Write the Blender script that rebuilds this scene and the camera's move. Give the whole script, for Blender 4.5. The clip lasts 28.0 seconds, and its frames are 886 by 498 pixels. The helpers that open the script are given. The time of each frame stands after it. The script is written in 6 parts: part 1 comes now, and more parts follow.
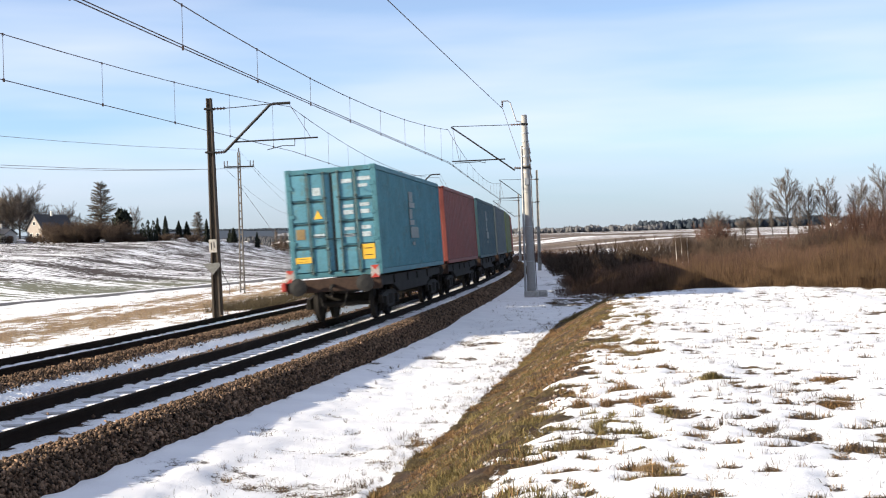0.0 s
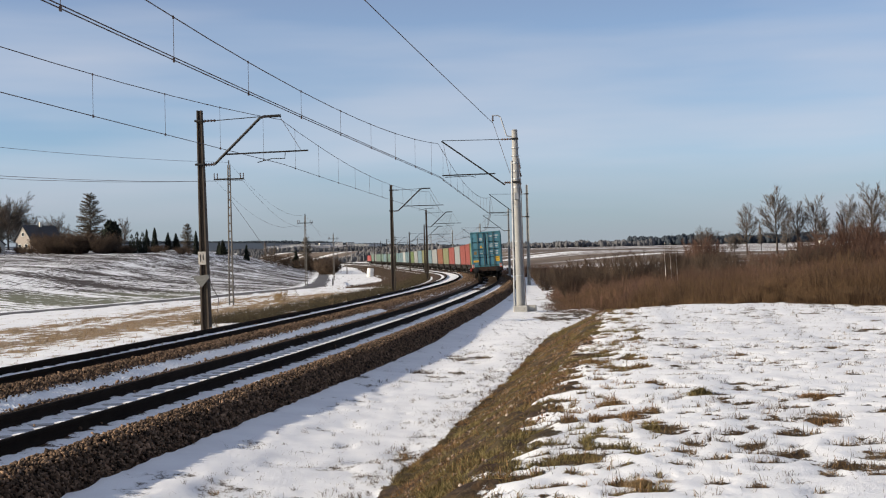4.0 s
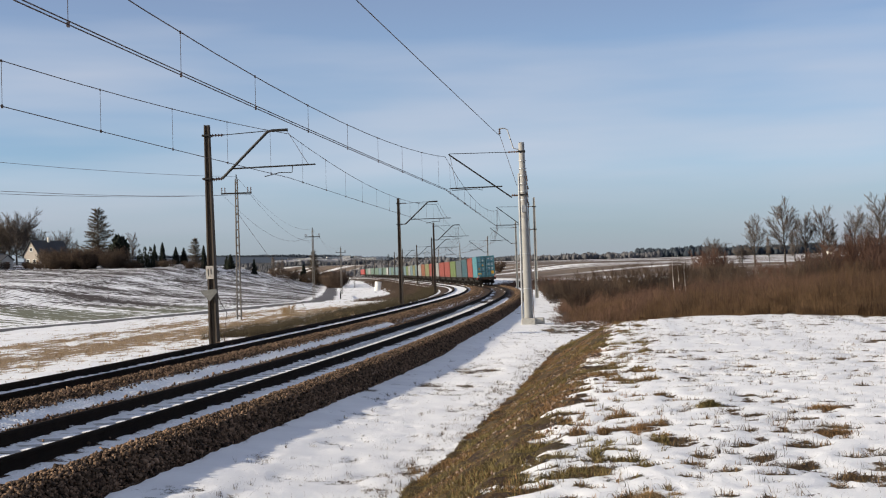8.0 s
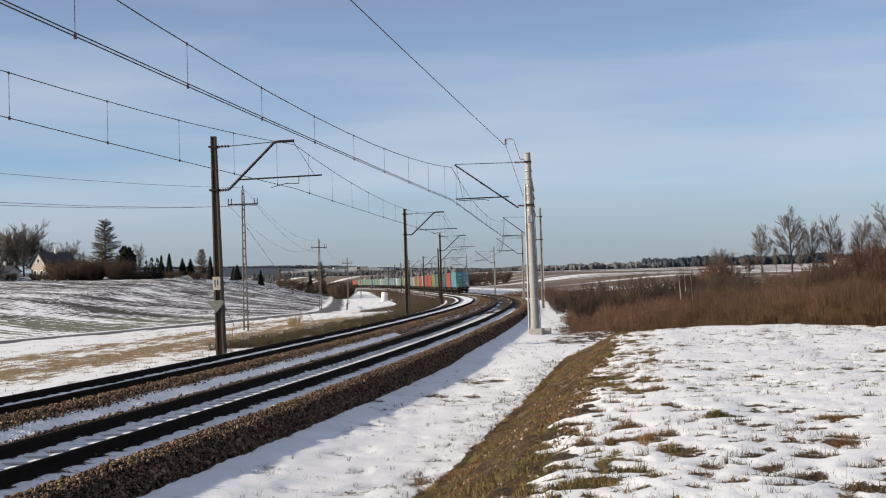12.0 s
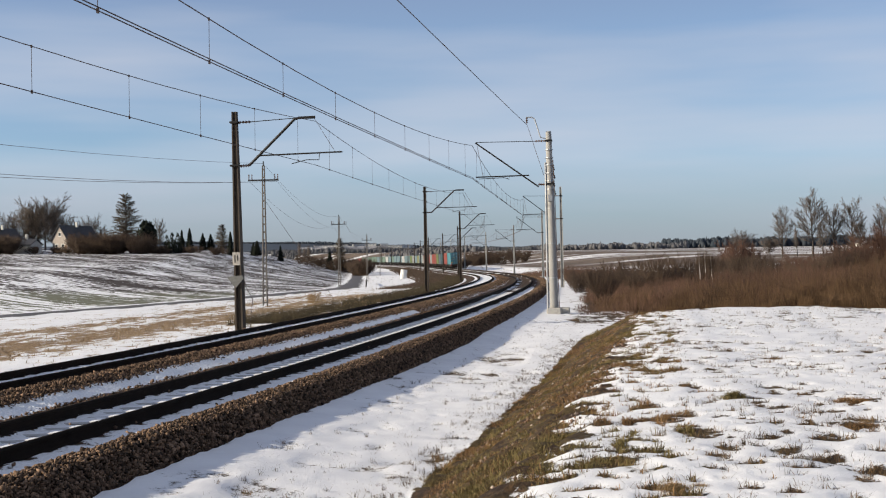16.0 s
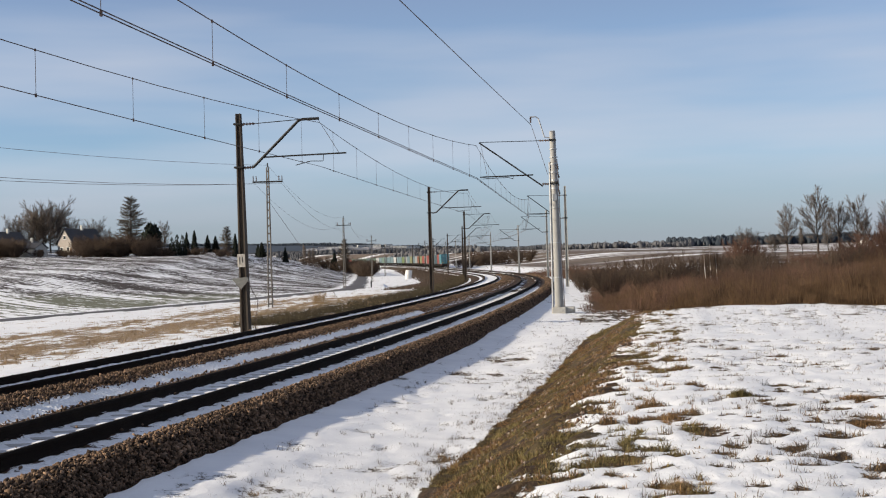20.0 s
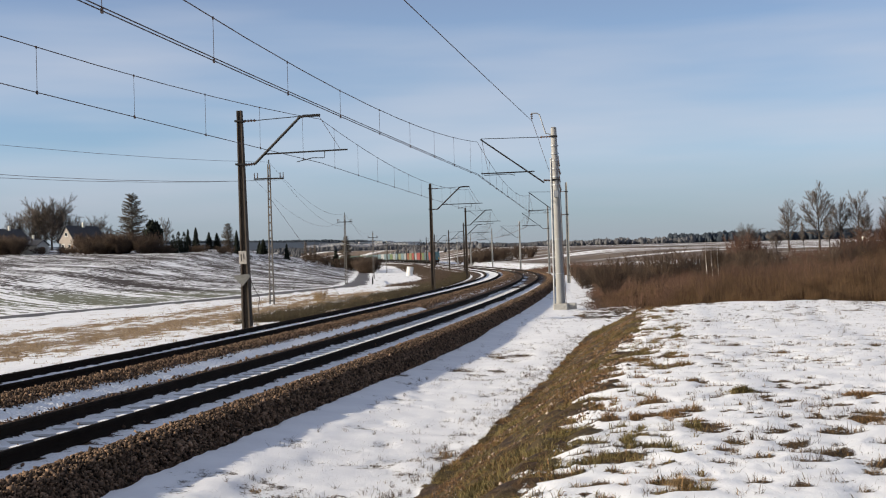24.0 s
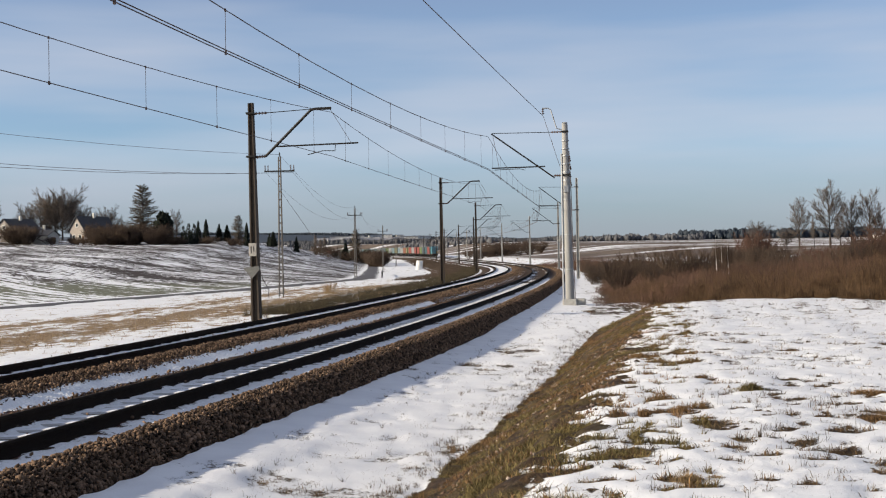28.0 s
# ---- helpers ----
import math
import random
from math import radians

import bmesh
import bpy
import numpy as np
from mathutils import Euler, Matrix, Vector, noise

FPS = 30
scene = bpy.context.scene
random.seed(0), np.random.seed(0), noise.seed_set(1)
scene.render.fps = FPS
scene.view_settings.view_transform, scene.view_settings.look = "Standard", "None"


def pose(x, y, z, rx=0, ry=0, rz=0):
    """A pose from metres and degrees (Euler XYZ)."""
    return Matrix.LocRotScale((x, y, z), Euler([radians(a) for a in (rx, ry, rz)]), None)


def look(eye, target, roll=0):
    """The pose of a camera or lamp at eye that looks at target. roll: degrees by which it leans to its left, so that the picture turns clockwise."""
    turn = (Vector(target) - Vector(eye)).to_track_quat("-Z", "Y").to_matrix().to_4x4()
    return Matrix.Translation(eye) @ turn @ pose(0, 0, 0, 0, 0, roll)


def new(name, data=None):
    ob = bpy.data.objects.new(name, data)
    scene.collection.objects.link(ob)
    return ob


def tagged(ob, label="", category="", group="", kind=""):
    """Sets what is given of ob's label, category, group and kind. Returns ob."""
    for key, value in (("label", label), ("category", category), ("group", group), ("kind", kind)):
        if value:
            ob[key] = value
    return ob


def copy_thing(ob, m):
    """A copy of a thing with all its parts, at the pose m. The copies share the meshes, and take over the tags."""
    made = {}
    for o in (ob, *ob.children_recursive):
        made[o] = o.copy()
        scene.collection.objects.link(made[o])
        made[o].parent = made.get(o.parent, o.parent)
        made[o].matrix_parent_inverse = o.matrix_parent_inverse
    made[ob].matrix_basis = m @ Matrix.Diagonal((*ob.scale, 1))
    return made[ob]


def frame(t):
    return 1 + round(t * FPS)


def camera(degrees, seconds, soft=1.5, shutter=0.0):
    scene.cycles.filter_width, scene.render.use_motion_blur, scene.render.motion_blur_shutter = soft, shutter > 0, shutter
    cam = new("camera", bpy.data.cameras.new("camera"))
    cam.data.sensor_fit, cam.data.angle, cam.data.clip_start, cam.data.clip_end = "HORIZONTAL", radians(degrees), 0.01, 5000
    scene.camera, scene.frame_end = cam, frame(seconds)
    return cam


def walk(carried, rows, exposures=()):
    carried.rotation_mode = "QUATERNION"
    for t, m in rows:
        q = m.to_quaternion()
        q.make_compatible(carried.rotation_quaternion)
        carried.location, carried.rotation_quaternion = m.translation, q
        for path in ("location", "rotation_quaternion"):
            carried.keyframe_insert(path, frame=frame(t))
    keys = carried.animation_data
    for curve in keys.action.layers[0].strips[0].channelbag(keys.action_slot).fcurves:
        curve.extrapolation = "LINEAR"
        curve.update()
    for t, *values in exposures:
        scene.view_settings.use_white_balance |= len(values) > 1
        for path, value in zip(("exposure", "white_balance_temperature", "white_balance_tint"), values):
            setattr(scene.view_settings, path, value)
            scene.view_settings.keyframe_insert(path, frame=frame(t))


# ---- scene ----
cam = camera(38.74, 28.0, soft=1.1, shutter=0.5)
EYE = (0.0, 0.0, 1.965)
# seconds and the turn of the hand-held camera in degrees
PATH = [
    (0, 89.9107, 1.627, -1.3999), (0.5, 89.8144, 1.4153, -1.3573), (1, 89.7453, 1.1863, -1.1577), (1.5, 90.0376, 1.2168, -1.2547),
    (2, 90.348, 1.3225, -1.7316), (2.5, 90.4424, 1.2221, -1.9757), (3, 90.5375, 1.1707, -2.0168), (3.5, 90.5333, 1.1236, -1.9455),
    (5.5, 90.6283, 1.4977, -1.6441), (6, 90.8294, 1.5104, -1.6471), (6.5, 91.002, 1.439, -1.613), (7, 91.1057, 1.5365, -1.4921),
    (7.5, 91.1262, 1.4745, -1.459), (8, 91.1352, 1.5006, -1.532), (8.5, 91.1828, 1.4717, -1.573), (9, 91.2223, 1.5392, -1.562),
    (9.5, 91.1842, 1.5307, -1.4895), (10, 91.2031, 1.6098, -1.3601), (10.5, 91.2732, 1.5606, -1.3619), (11, 91.3858, 1.5912, -1.3586),
    (11.5, 91.5066, 1.6521, -1.3141), (12, 91.6195, 1.6179, -1.2362), (12.5, 91.6729, 1.5037, -1.1655), (14.5, 90.9991, 1.0686, -0.6416),
    (15, 90.8539, 1.0591, -0.5455), (15.5, 90.735, 0.9957, -0.4656), (16, 90.6369, 0.9415, -0.3623), (16.5, 90.6487, 0.9941, -0.3376),
    (17, 90.6694, 1.0527, -0.3507), (17.5, 90.6601, 1.0313, -0.2876), (18, 90.6244, 1.1344, -0.1462), (18.5, 90.5931, 1.1114, -0.0861),
    (19, 90.5465, 1.2522, -0.1527), (19.5, 90.5888, 1.3649, -0.1786), (20, 90.652, 1.374, -0.1441), (20.5, 90.6738, 1.3523, -0.1418),
    (21, 90.72, 1.3868, -0.1541), (21.5, 90.7253, 1.4438, -0.1308), (23.5, 90.6756, 1.5085, -0.119), (24, 90.4984, 1.4597, -0.0814),
    (24.5, 90.4607, 1.4581, -0.0056), (25, 90.4849, 1.5051, 0.0127), (25.5, 90.5693, 1.4933, 0.0041), (26, 90.644, 1.4903, 0.0081),
    (26.5, 90.6778, 1.3205, 0.0361), (27, 90.6231, 1.0741, 0.0778), (27.5, 90.4265, 0.9654, 0.1541), (28, 90.2432, 0.871, 0.3558),
]
EXPOSE = [(t, e) for t, e in ((0.0, 1.58), (0.5, 1.47), (1.0, 1.3), (1.5, 1.12), (2.0, 0.97), (3.0, 0.91), (28.0, 0.9))]
walk(cam, [(t, pose(*EYE, a, b, c)) for t, a, b, c in PATH], EXPOSE)

# ---- world and sun ----
SUN = Vector((-10.3, -2.2, 3.75)).normalized()
world = bpy.data.worlds.new("winter_sky")
scene.world = world
world.use_nodes = True
wn, wl = world.node_tree.nodes, world.node_tree.links
sky = wn.new("ShaderNodeTexSky")
sky.sky_type = "NISHITA"
sky.sun_disc = False
sky.sun_elevation = math.asin(SUN.z)
sky.sun_rotation = math.atan2(SUN.x, SUN.y)
sky.air_density, sky.dust_density, sky.ozone_density = 1.0, 0.25, 4.0
# thin high cloud, drawn out in bands
tc = wn.new("ShaderNodeTexCoord")
mp = wn.new("ShaderNodeMapping")
mp.inputs["Rotation"].default_value = (0.0, radians(-7), 0.0)
mp.inputs["Scale"].default_value = (1.3, 1.3, 10.0)
cl = wn.new("ShaderNodeTexNoise")
cl.inputs["Scale"].default_value, cl.inputs["Detail"].default_value, cl.inputs["Roughness"].default_value = 1.7, 4.0, 0.45
rmp = wn.new("ShaderNodeValToRGB")
rmp.color_ramp.elements[0].position, rmp.color_ramp.elements[0].color = 0.4, (0, 0, 0, 1)
rmp.color_ramp.elements[1].position, rmp.color_ramp.elements[1].color = 0.66, (0.62, 0.62, 0.62, 1)
mx = wn.new("ShaderNodeMix")
mx.data_type = "RGBA"
mx.inputs["B"].default_value = (7.6, 7.9, 8.9, 1)
wl.new(tc.outputs["Generated"], mp.inputs["Vector"])
wl.new(mp.outputs["Vector"], cl.inputs["Vector"])
wl.new(cl.outputs["Fac"], rmp.inputs["Fac"])
# the veil lies low over the land and thins out overhead
veil = wn.new("ShaderNodeSeparateXYZ")
wl.new(tc.outputs["Generated"], veil.inputs["Vector"])
thin_up = wn.new("ShaderNodeMapRange")
thin_up.inputs["From Min"].default_value, thin_up.inputs["From Max"].default_value = 0.2, 0.34
thin_up.inputs["To Min"].default_value, thin_up.inputs["To Max"].default_value = 1.0, 0.0
wl.new(veil.outputs["Z"], thin_up.inputs["Value"])
amount = wn.new("ShaderNodeMath")
amount.operation = "MULTIPLY"
wl.new(rmp.outputs["Color"], amount.inputs[0])
wl.new(thin_up.outputs["Result"], amount.inputs[1])
wl.new(amount.outputs["Value"], mx.inputs["Factor"])
tone = wn.new("ShaderNodeMix")
tone.data_type, tone.blend_type = "RGBA", "MULTIPLY"
tone.inputs["Factor"].default_value = 1.0
# pale blue low down, deep winter blue overhead
deep = wn.new("ShaderNodeMix")
deep.data_type = "RGBA"
deep.inputs["A"].default_value, deep.inputs["B"].default_value = (1.0, 1.3, 1.55, 1), (0.14, 0.36, 0.82, 1)
height = wn.new("ShaderNodeMapRange")
height.inputs["From Min"].default_value, height.inputs["From Max"].default_value = 0.18, 0.34
wl.new(veil.outputs["Z"], height.inputs["Value"])
wl.new(height.outputs["Result"], deep.inputs["Factor"])
wl.new(deep.outputs["Result"], tone.inputs["B"])
wl.new(sky.outputs["Color"], tone.inputs["A"])
wl.new(tone.outputs["Result"], mx.inputs["A"])
# winter haze towards the horizon
sep = wn.new("ShaderNodeSeparateXYZ")
wl.new(tc.outputs["Generated"], sep.inputs["Vector"])
hz_ramp = wn.new("ShaderNodeValToRGB")
for el, (p_, c_) in zip([hz_ramp.color_ramp.elements[0], hz_ramp.color_ramp.elements[1], hz_ramp.color_ramp.elements.new(0.1)], ((0.0, 0.92), (0.24, 0.0), (0.08, 0.5))):
    el.position, el.color = p_, (c_, c_, c_, 1)
wl.new(sep.outputs["Z"], hz_ramp.inputs["Fac"])
haze = wn.new("ShaderNodeMix")
haze.data_type = "RGBA"
haze.inputs["B"].default_value = (2.7, 2.95, 3.55, 1)
wl.new(hz_ramp.outputs["Color"], haze.inputs["Factor"])
wl.new(mx.outputs["Result"], haze.inputs["A"])
wl.new(haze.outputs["Result"], wn["Background"].inputs["Color"])
wn["Background"].inputs["Strength"].default_value = 0.064

sun_data = bpy.data.lights.new("sun", "SUN")
sun_data.energy, sun_data.angle, sun_data.color = 3.45, radians(0.55), (1.0, 0.875, 0.69)
sun = new("sun", sun_data)
sun.matrix_world = look(SUN * 200, (0, 0, 0))


# ---- materials ----
def node_mat(name):
    m = bpy.data.materials.new(name)
    m.use_nodes = True
    return m, m.node_tree.nodes, m.node_tree.links, m.node_tree.nodes["Principled BSDF"]


def ramp(nd, *stops):
    r = nd.new("ShaderNodeValToRGB")
    e = r.color_ramp.elements
    while len(e) < len(stops):
        e.new(0.5)
    for el, (p, c) in zip(e, stops):
        el.position = p
        el.color = (c, c, c, 1) if isinstance(c, (int, float)) else (*c, 1)
    return r


def noise_node(nd, lk, vec, scale, detail=4.0, rough=0.55):
    n = nd.new("ShaderNodeTexNoise")
    n.inputs["Scale"].default_value, n.inputs["Detail"].default_value, n.inputs["Roughness"].default_value = scale, detail, rough
    if vec is not None:
        lk.new(vec, n.inputs["Vector"])
    return n


def mix_col(nd, lk, fac, a, b, mode="MIX"):
    m = nd.new("ShaderNodeMix")
    m.data_type, m.blend_type = "RGBA", mode
    for sock, val in (("Factor", fac), ("A", a), ("B", b)):
        if isinstance(val, (int, float)):
            m.inputs[sock].default_value = val
        elif isinstance(val, tuple):
            m.inputs[sock].default_value = (*val, 1) if len(val) == 3 else val
        else:
            lk.new(val, m.inputs[sock])
    return m.outputs["Result"]


def math_node(nd, lk, op, a, b=0.0, clamp=False):
    m = nd.new("ShaderNodeMath")
    m.operation, m.use_clamp = op, clamp
    for i, val in enumerate((a, b)):
        if isinstance(val, (int, float)):
            m.inputs[i].default_value = val
        else:
            lk.new(val, m.inputs[i])
    return m.outputs[0]


def bump_node(nd, lk, height, bsdf, strength=0.4, dist=0.02):
    b = nd.new("ShaderNodeBump")
    b.inputs["Strength"].default_value, b.inputs["Distance"].default_value = strength, dist
    lk.new(height, b.inputs["Height"])
    lk.new(b.outputs["Normal"], bsdf.inputs["Normal"])


def surface(name, base, rough=0.7, metal=0.0, dark=0.6, light=1.25, coarse=1.5, fine=18.0, bump=0.15, dist=0.01, rand=0.0, island=False, stain=None, spec=0.3):
    """A weathered surface: base colour with coarse and fine variation and relief; rand: spread from piece to piece."""
    m, nd, lk, bs = node_mat(name)
    co = nd.new("ShaderNodeTexCoord").outputs["Object"]
    a = noise_node(nd, lk, co, coarse, 5.0)
    b = noise_node(nd, lk, co, fine, 4.0, 0.65)
    d = tuple(c * dark for c in base)
    l = tuple(min(1.0, c * light) for c in base)
    col = mix_col(nd, lk, ramp_out(nd, lk, a.outputs["Fac"], (0.3, 0.0), (0.7, 1.0)), d, l)
    col = mix_col(nd, lk, 0.45, col, mix_col(nd, lk, ramp_out(nd, lk, b.outputs["Fac"], (0.35, 0.0), (0.65, 1.0)), d, l))
    if stain:
        s = noise_node(nd, lk, co, coarse * 2.3, 8.0, 0.7)
        col = mix_col(nd, lk, ramp_out(nd, lk, s.outputs["Fac"], (0.52, 0.0), (0.66, 0.8)), col, stain)
    if rand:
        if island:
            r = nd.new("ShaderNodeNewGeometry").outputs["Random Per Island"]
        else:
            r = nd.new("ShaderNodeObjectInfo").outputs["Random"]
        col = mix_col(nd, lk, 1.0, col, ramp_out(nd, lk, r, (0.0, 1.0 - rand), (1.0, 1.0 + rand)), "MULTIPLY")
    lk.new(col, bs.inputs["Base Color"])
    bs.inputs["Roughness"].default_value, bs.inputs["Metallic"].default_value = rough, metal
    bs.inputs["Specular IOR Level"].default_value = spec
    if bump:
        bump_node(nd, lk, b.outputs["Fac"], bs, bump, dist)
    return m


def ramp_out(nd, lk, fac, *stops):
    r = ramp(nd, *stops)
    lk.new(fac, r.inputs["Fac"])
    return r.outputs["Color"]


M_CONC_DARK = surface("aged_brown_concrete", (0.07, 0.055, 0.042), 0.85, dark=0.55, light=1.4, coarse=0.9, fine=25, bump=0.3)
M_CONC = surface("grey_concrete", (0.42, 0.41, 0.38), 0.85, dark=0.65, light=1.2, coarse=1.1, fine=22, bump=0.25, stain=(0.2, 0.19, 0.17))
M_CONC_PALE = surface("pale_spun_concrete", (0.33, 0.325, 0.31), 0.8, dark=0.75, light=1.15, coarse=0.8, fine=20, bump=0.2, stain=(0.33, 0.32, 0.3))
M_STEEL = surface("dark_galvanised_steel", (0.03, 0.029, 0.028), 0.55, 0.5, bump=0.1)
M_STEEL_PALE = surface("galvanised_steel", (0.4, 0.41, 0.42), 0.5, 0.6, bump=0.1)
M_WIRE = surface("weathered_copper_wire", (0.085, 0.062, 0.058), 0.7, 0.0, bump=0)
M_PORC = surface("brown_porcelain", (0.09, 0.05, 0.035), 0.25, bump=0, spec=0.5)
M_RAIL = surface("rusted_rail_steel", (0.013, 0.009, 0.0065), 0.9, 0.0, dark=0.5, light=1.5, coarse=3, fine=60, bump=0.3, spec=0.1)
M_WHITE = surface("white_enamel", (0.75, 0.74, 0.7), 0.5, dark=0.8, light=1.1, bump=0.05)
M_INK = surface("black_lettering", (0.03, 0.03, 0.03), 0.6, bump=0)
M_YELLOW = surface("yellow_sticker", (0.75, 0.45, 0.05), 0.5, dark=0.8, light=1.1, bump=0)
M_RED = surface("red_signal_paint", (0.4, 0.05, 0.035), 0.5, bump=0.05)
M_BLACK = surface("grimy_black_steel", (0.013, 0.011, 0.009), 0.9, 0.0, dark=0.5, light=2.0, coarse=2, bump=0.2)
M_STONE = surface("ballast_stone", (0.13, 0.085, 0.056), 0.9, dark=0.35, light=1.7, coarse=7, fine=60, bump=0.4, rand=0.95, island=True, spec=0.2)


M_PLATE = surface("worn_enamel_plate", (0.5, 0.47, 0.42), 0.6, dark=0.6, light=1.15, coarse=6, bump=0.05, stain=(0.2, 0.13, 0.09))
M_SHEET = surface("dull_sheet_metal", (0.13, 0.13, 0.125), 0.6, 0.2, dark=0.6, light=1.3, coarse=5, bump=0.1)


# ---- mesh helper ----
class Shape:
    """Collects vertices and faces of one mesh."""

    def __init__(self):
        self.v, self.f, self.mi, self.slot = [], [], [], 0

    def add(self, verts, faces, m=None):
        n = len(self.v)
        self.v.extend([tuple(m @ Vector(p)) for p in verts] if m is not None else [tuple(p) for p in verts])
        self.f.extend([tuple(i + n for i in f) for f in faces])
        self.mi.extend([self.slot] * len(faces))
        return self

    def box(self, c, s, m=None, ch=0.0):
        """A box of size s at c, its edges chamfered by ch."""
        hx, hy, hz = s[0] / 2, s[1] / 2, s[2] / 2
        if ch <= 0:
            vs = [(c[0] + a * hx, c[1] + b * hy, c[2] + d * hz) for a in (-1, 1) for b in (-1, 1) for d in (-1, 1)]
            fs = [(0, 1, 3, 2), (4, 6, 7, 5), (0, 4, 5, 1), (2, 3, 7, 6), (0, 2, 6, 4), (1, 5, 7, 3)]
            return self.add(vs, fs, m)
        vs, idx = [], {}
        for a in (-1, 1):
            for b in (-1, 1):
                for d in (-1, 1):
                    for ax in range(3):
                        h = [hx - ch, hy - ch, hz - ch]
                        h[ax] += ch
                        idx[a, b, d, ax] = len(vs)
                        vs.append((c[0] + a * h[0], c[1] + b * h[1], c[2] + d * h[2]))
        fs = []
        for ax in range(3):
            o = [i for i in range(3) if i != ax]
            for sg in (-1, 1):
                q = []
                for u, w in ((-1, -1), (1, -1), (1, 1), (-1, 1)):
                    k = [0, 0, 0]
                    k[ax], k[o[0]], k[o[1]] = sg, u, w
                    q.append(idx[k[0], k[1], k[2], ax])
                flip = (sg < 0) != (ax == 1)
                fs.append(tuple(reversed(q)) if flip else tuple(q))
        for ax in range(3):
            o = [i for i in range(3) if i != ax]
            for u in (-1, 1):
                for w in (-1, 1):
                    k0, k1 = [0, 0, 0], [0, 0, 0]
                    k0[ax], k1[ax] = -1, 1
                    for k in (k0, k1):
                        k[o[0]], k[o[1]] = u, w
                    fs.append((idx[(*k0, o[0])], idx[(*k1, o[0])], idx[(*k1, o[1])], idx[(*k0, o[1])]))
        for a in (-1, 1):
            for b in (-1, 1):
                for d in (-1, 1):
                    fs.append((idx[a, b, d, 0], idx[a, b, d, 1], idx[a, b, d, 2]))
        return self.add(vs, fs, m)

    def tube(self, p0, p1, r0, r1=None, n=8, caps=True):
        r1 = r0 if r1 is None else r1
        p0, p1 = Vector(p0), Vector(p1)
        d = (p1 - p0).normalized()
        a = d.orthogonal().normalized()
        b = d.cross(a)
        vs = []
        for p, r in ((p0, r0), (p1, r1)):
            for i in range(n):
                t = 2 * math.pi * i / n
                vs.append(p + (a * math.cos(t) + b * math.sin(t)) * r)
        fs = [(i, (i + 1) % n, n + (i + 1) % n, n + i) for i in range(n)]
        if caps:
            fs += [tuple(reversed(range(n))), tuple(range(n, 2 * n))]
        return self.add(vs, fs)

    def pipe(self, pts, r, n=6):
        """A round bar along points."""
        pts = [Vector(p) for p in pts]
        vs, fs = [], []
        for i, p in enumerate(pts):
            d = (pts[min(i + 1, len(pts) - 1)] - pts[max(i - 1, 0)]).normalized()
            a = d.cross(Vector((0, 0, 1)))
            a = a.normalized() if a.length > 1e-4 else d.orthogonal().normalized()
            b = a.cross(d)
            rr = r[i] if isinstance(r, (list, tuple)) else r
            vs += [p + (a * math.cos(2 * math.pi * k / n) + b * math.sin(2 * math.pi * k / n)) * rr for k in range(n)]
        for i in range(len(pts) - 1):
            for k in range(n):
                fs.append((i * n + k, i * n + (k + 1) % n, (i + 1) * n + (k + 1) % n, (i + 1) * n + k))
        fs += [tuple(reversed(range(n))), tuple(range((len(pts) - 1) * n, len(pts) * n))]
        return self.add(vs, fs)

    def lathe(self, prof, m=None, n=14):
        """Turned about z: prof is a list of (radius, height)."""
        vs, fs = [], []
        for r, z in prof:
            vs += [(r * math.cos(2 * math.pi * k / n), r * math.sin(2 * math.pi * k / n), z) for k in range(n)]
        for i in range(len(prof) - 1):
            for k in range(n):
                fs.append((i * n + k, i * n + (k + 1) % n, (i + 1) * n + (k + 1) % n, (i + 1) * n + k))
        fs += [tuple(reversed(range(n))), tuple(range((len(prof) - 1) * n, len(prof) * n))]
        return self.add(vs, fs, m)

    def prism(self, poly, z0, z1, m=None, scale=1.0):
        """An outline in xy drawn up from z0 to z1; scale: taper of the top."""
        n = len(poly)
        vs = [(x, y, z0) for x, y in poly] + [(x * scale, y * scale, z1) for x, y in poly]
        fs = [(i, (i + 1) % n, n + (i + 1) % n, n + i) for i in range(n)]
        return self.add(vs, fs + [tuple(reversed(range(n))), tuple(range(n, 2 * n))], m)

    def mesh(self, name, *mats, smooth=False):
        me = bpy.data.meshes.new(name)
        me.from_pydata(self.v, [], self.f)
        for mt in mats:
            me.materials.append(mt)
        if len(mats) > 1:
            me.polygons.foreach_set("material_index", self.mi)
        if smooth:
            me.polygons.foreach_set("use_smooth", [True] * len(me.polygons))
        me.update()
        return me


def part(name, shape, mat, parent, label="", smooth=False, m=None):
    me = shape if isinstance(shape, bpy.types.Mesh) else shape.mesh(name, *(mat if isinstance(mat, (list, tuple)) else (mat,)), smooth=smooth)
    ob = new(name, me)
    ob.parent = parent
    if m is not None:
        ob.matrix_basis = m
    return tagged(ob, label)


def thing(name, m, label, category, group="", kind=""):
    ob = new(name)
    ob.empty_display_size = 0.2
    ob.matrix_basis = m
    return tagged(ob, label, category, group, kind)


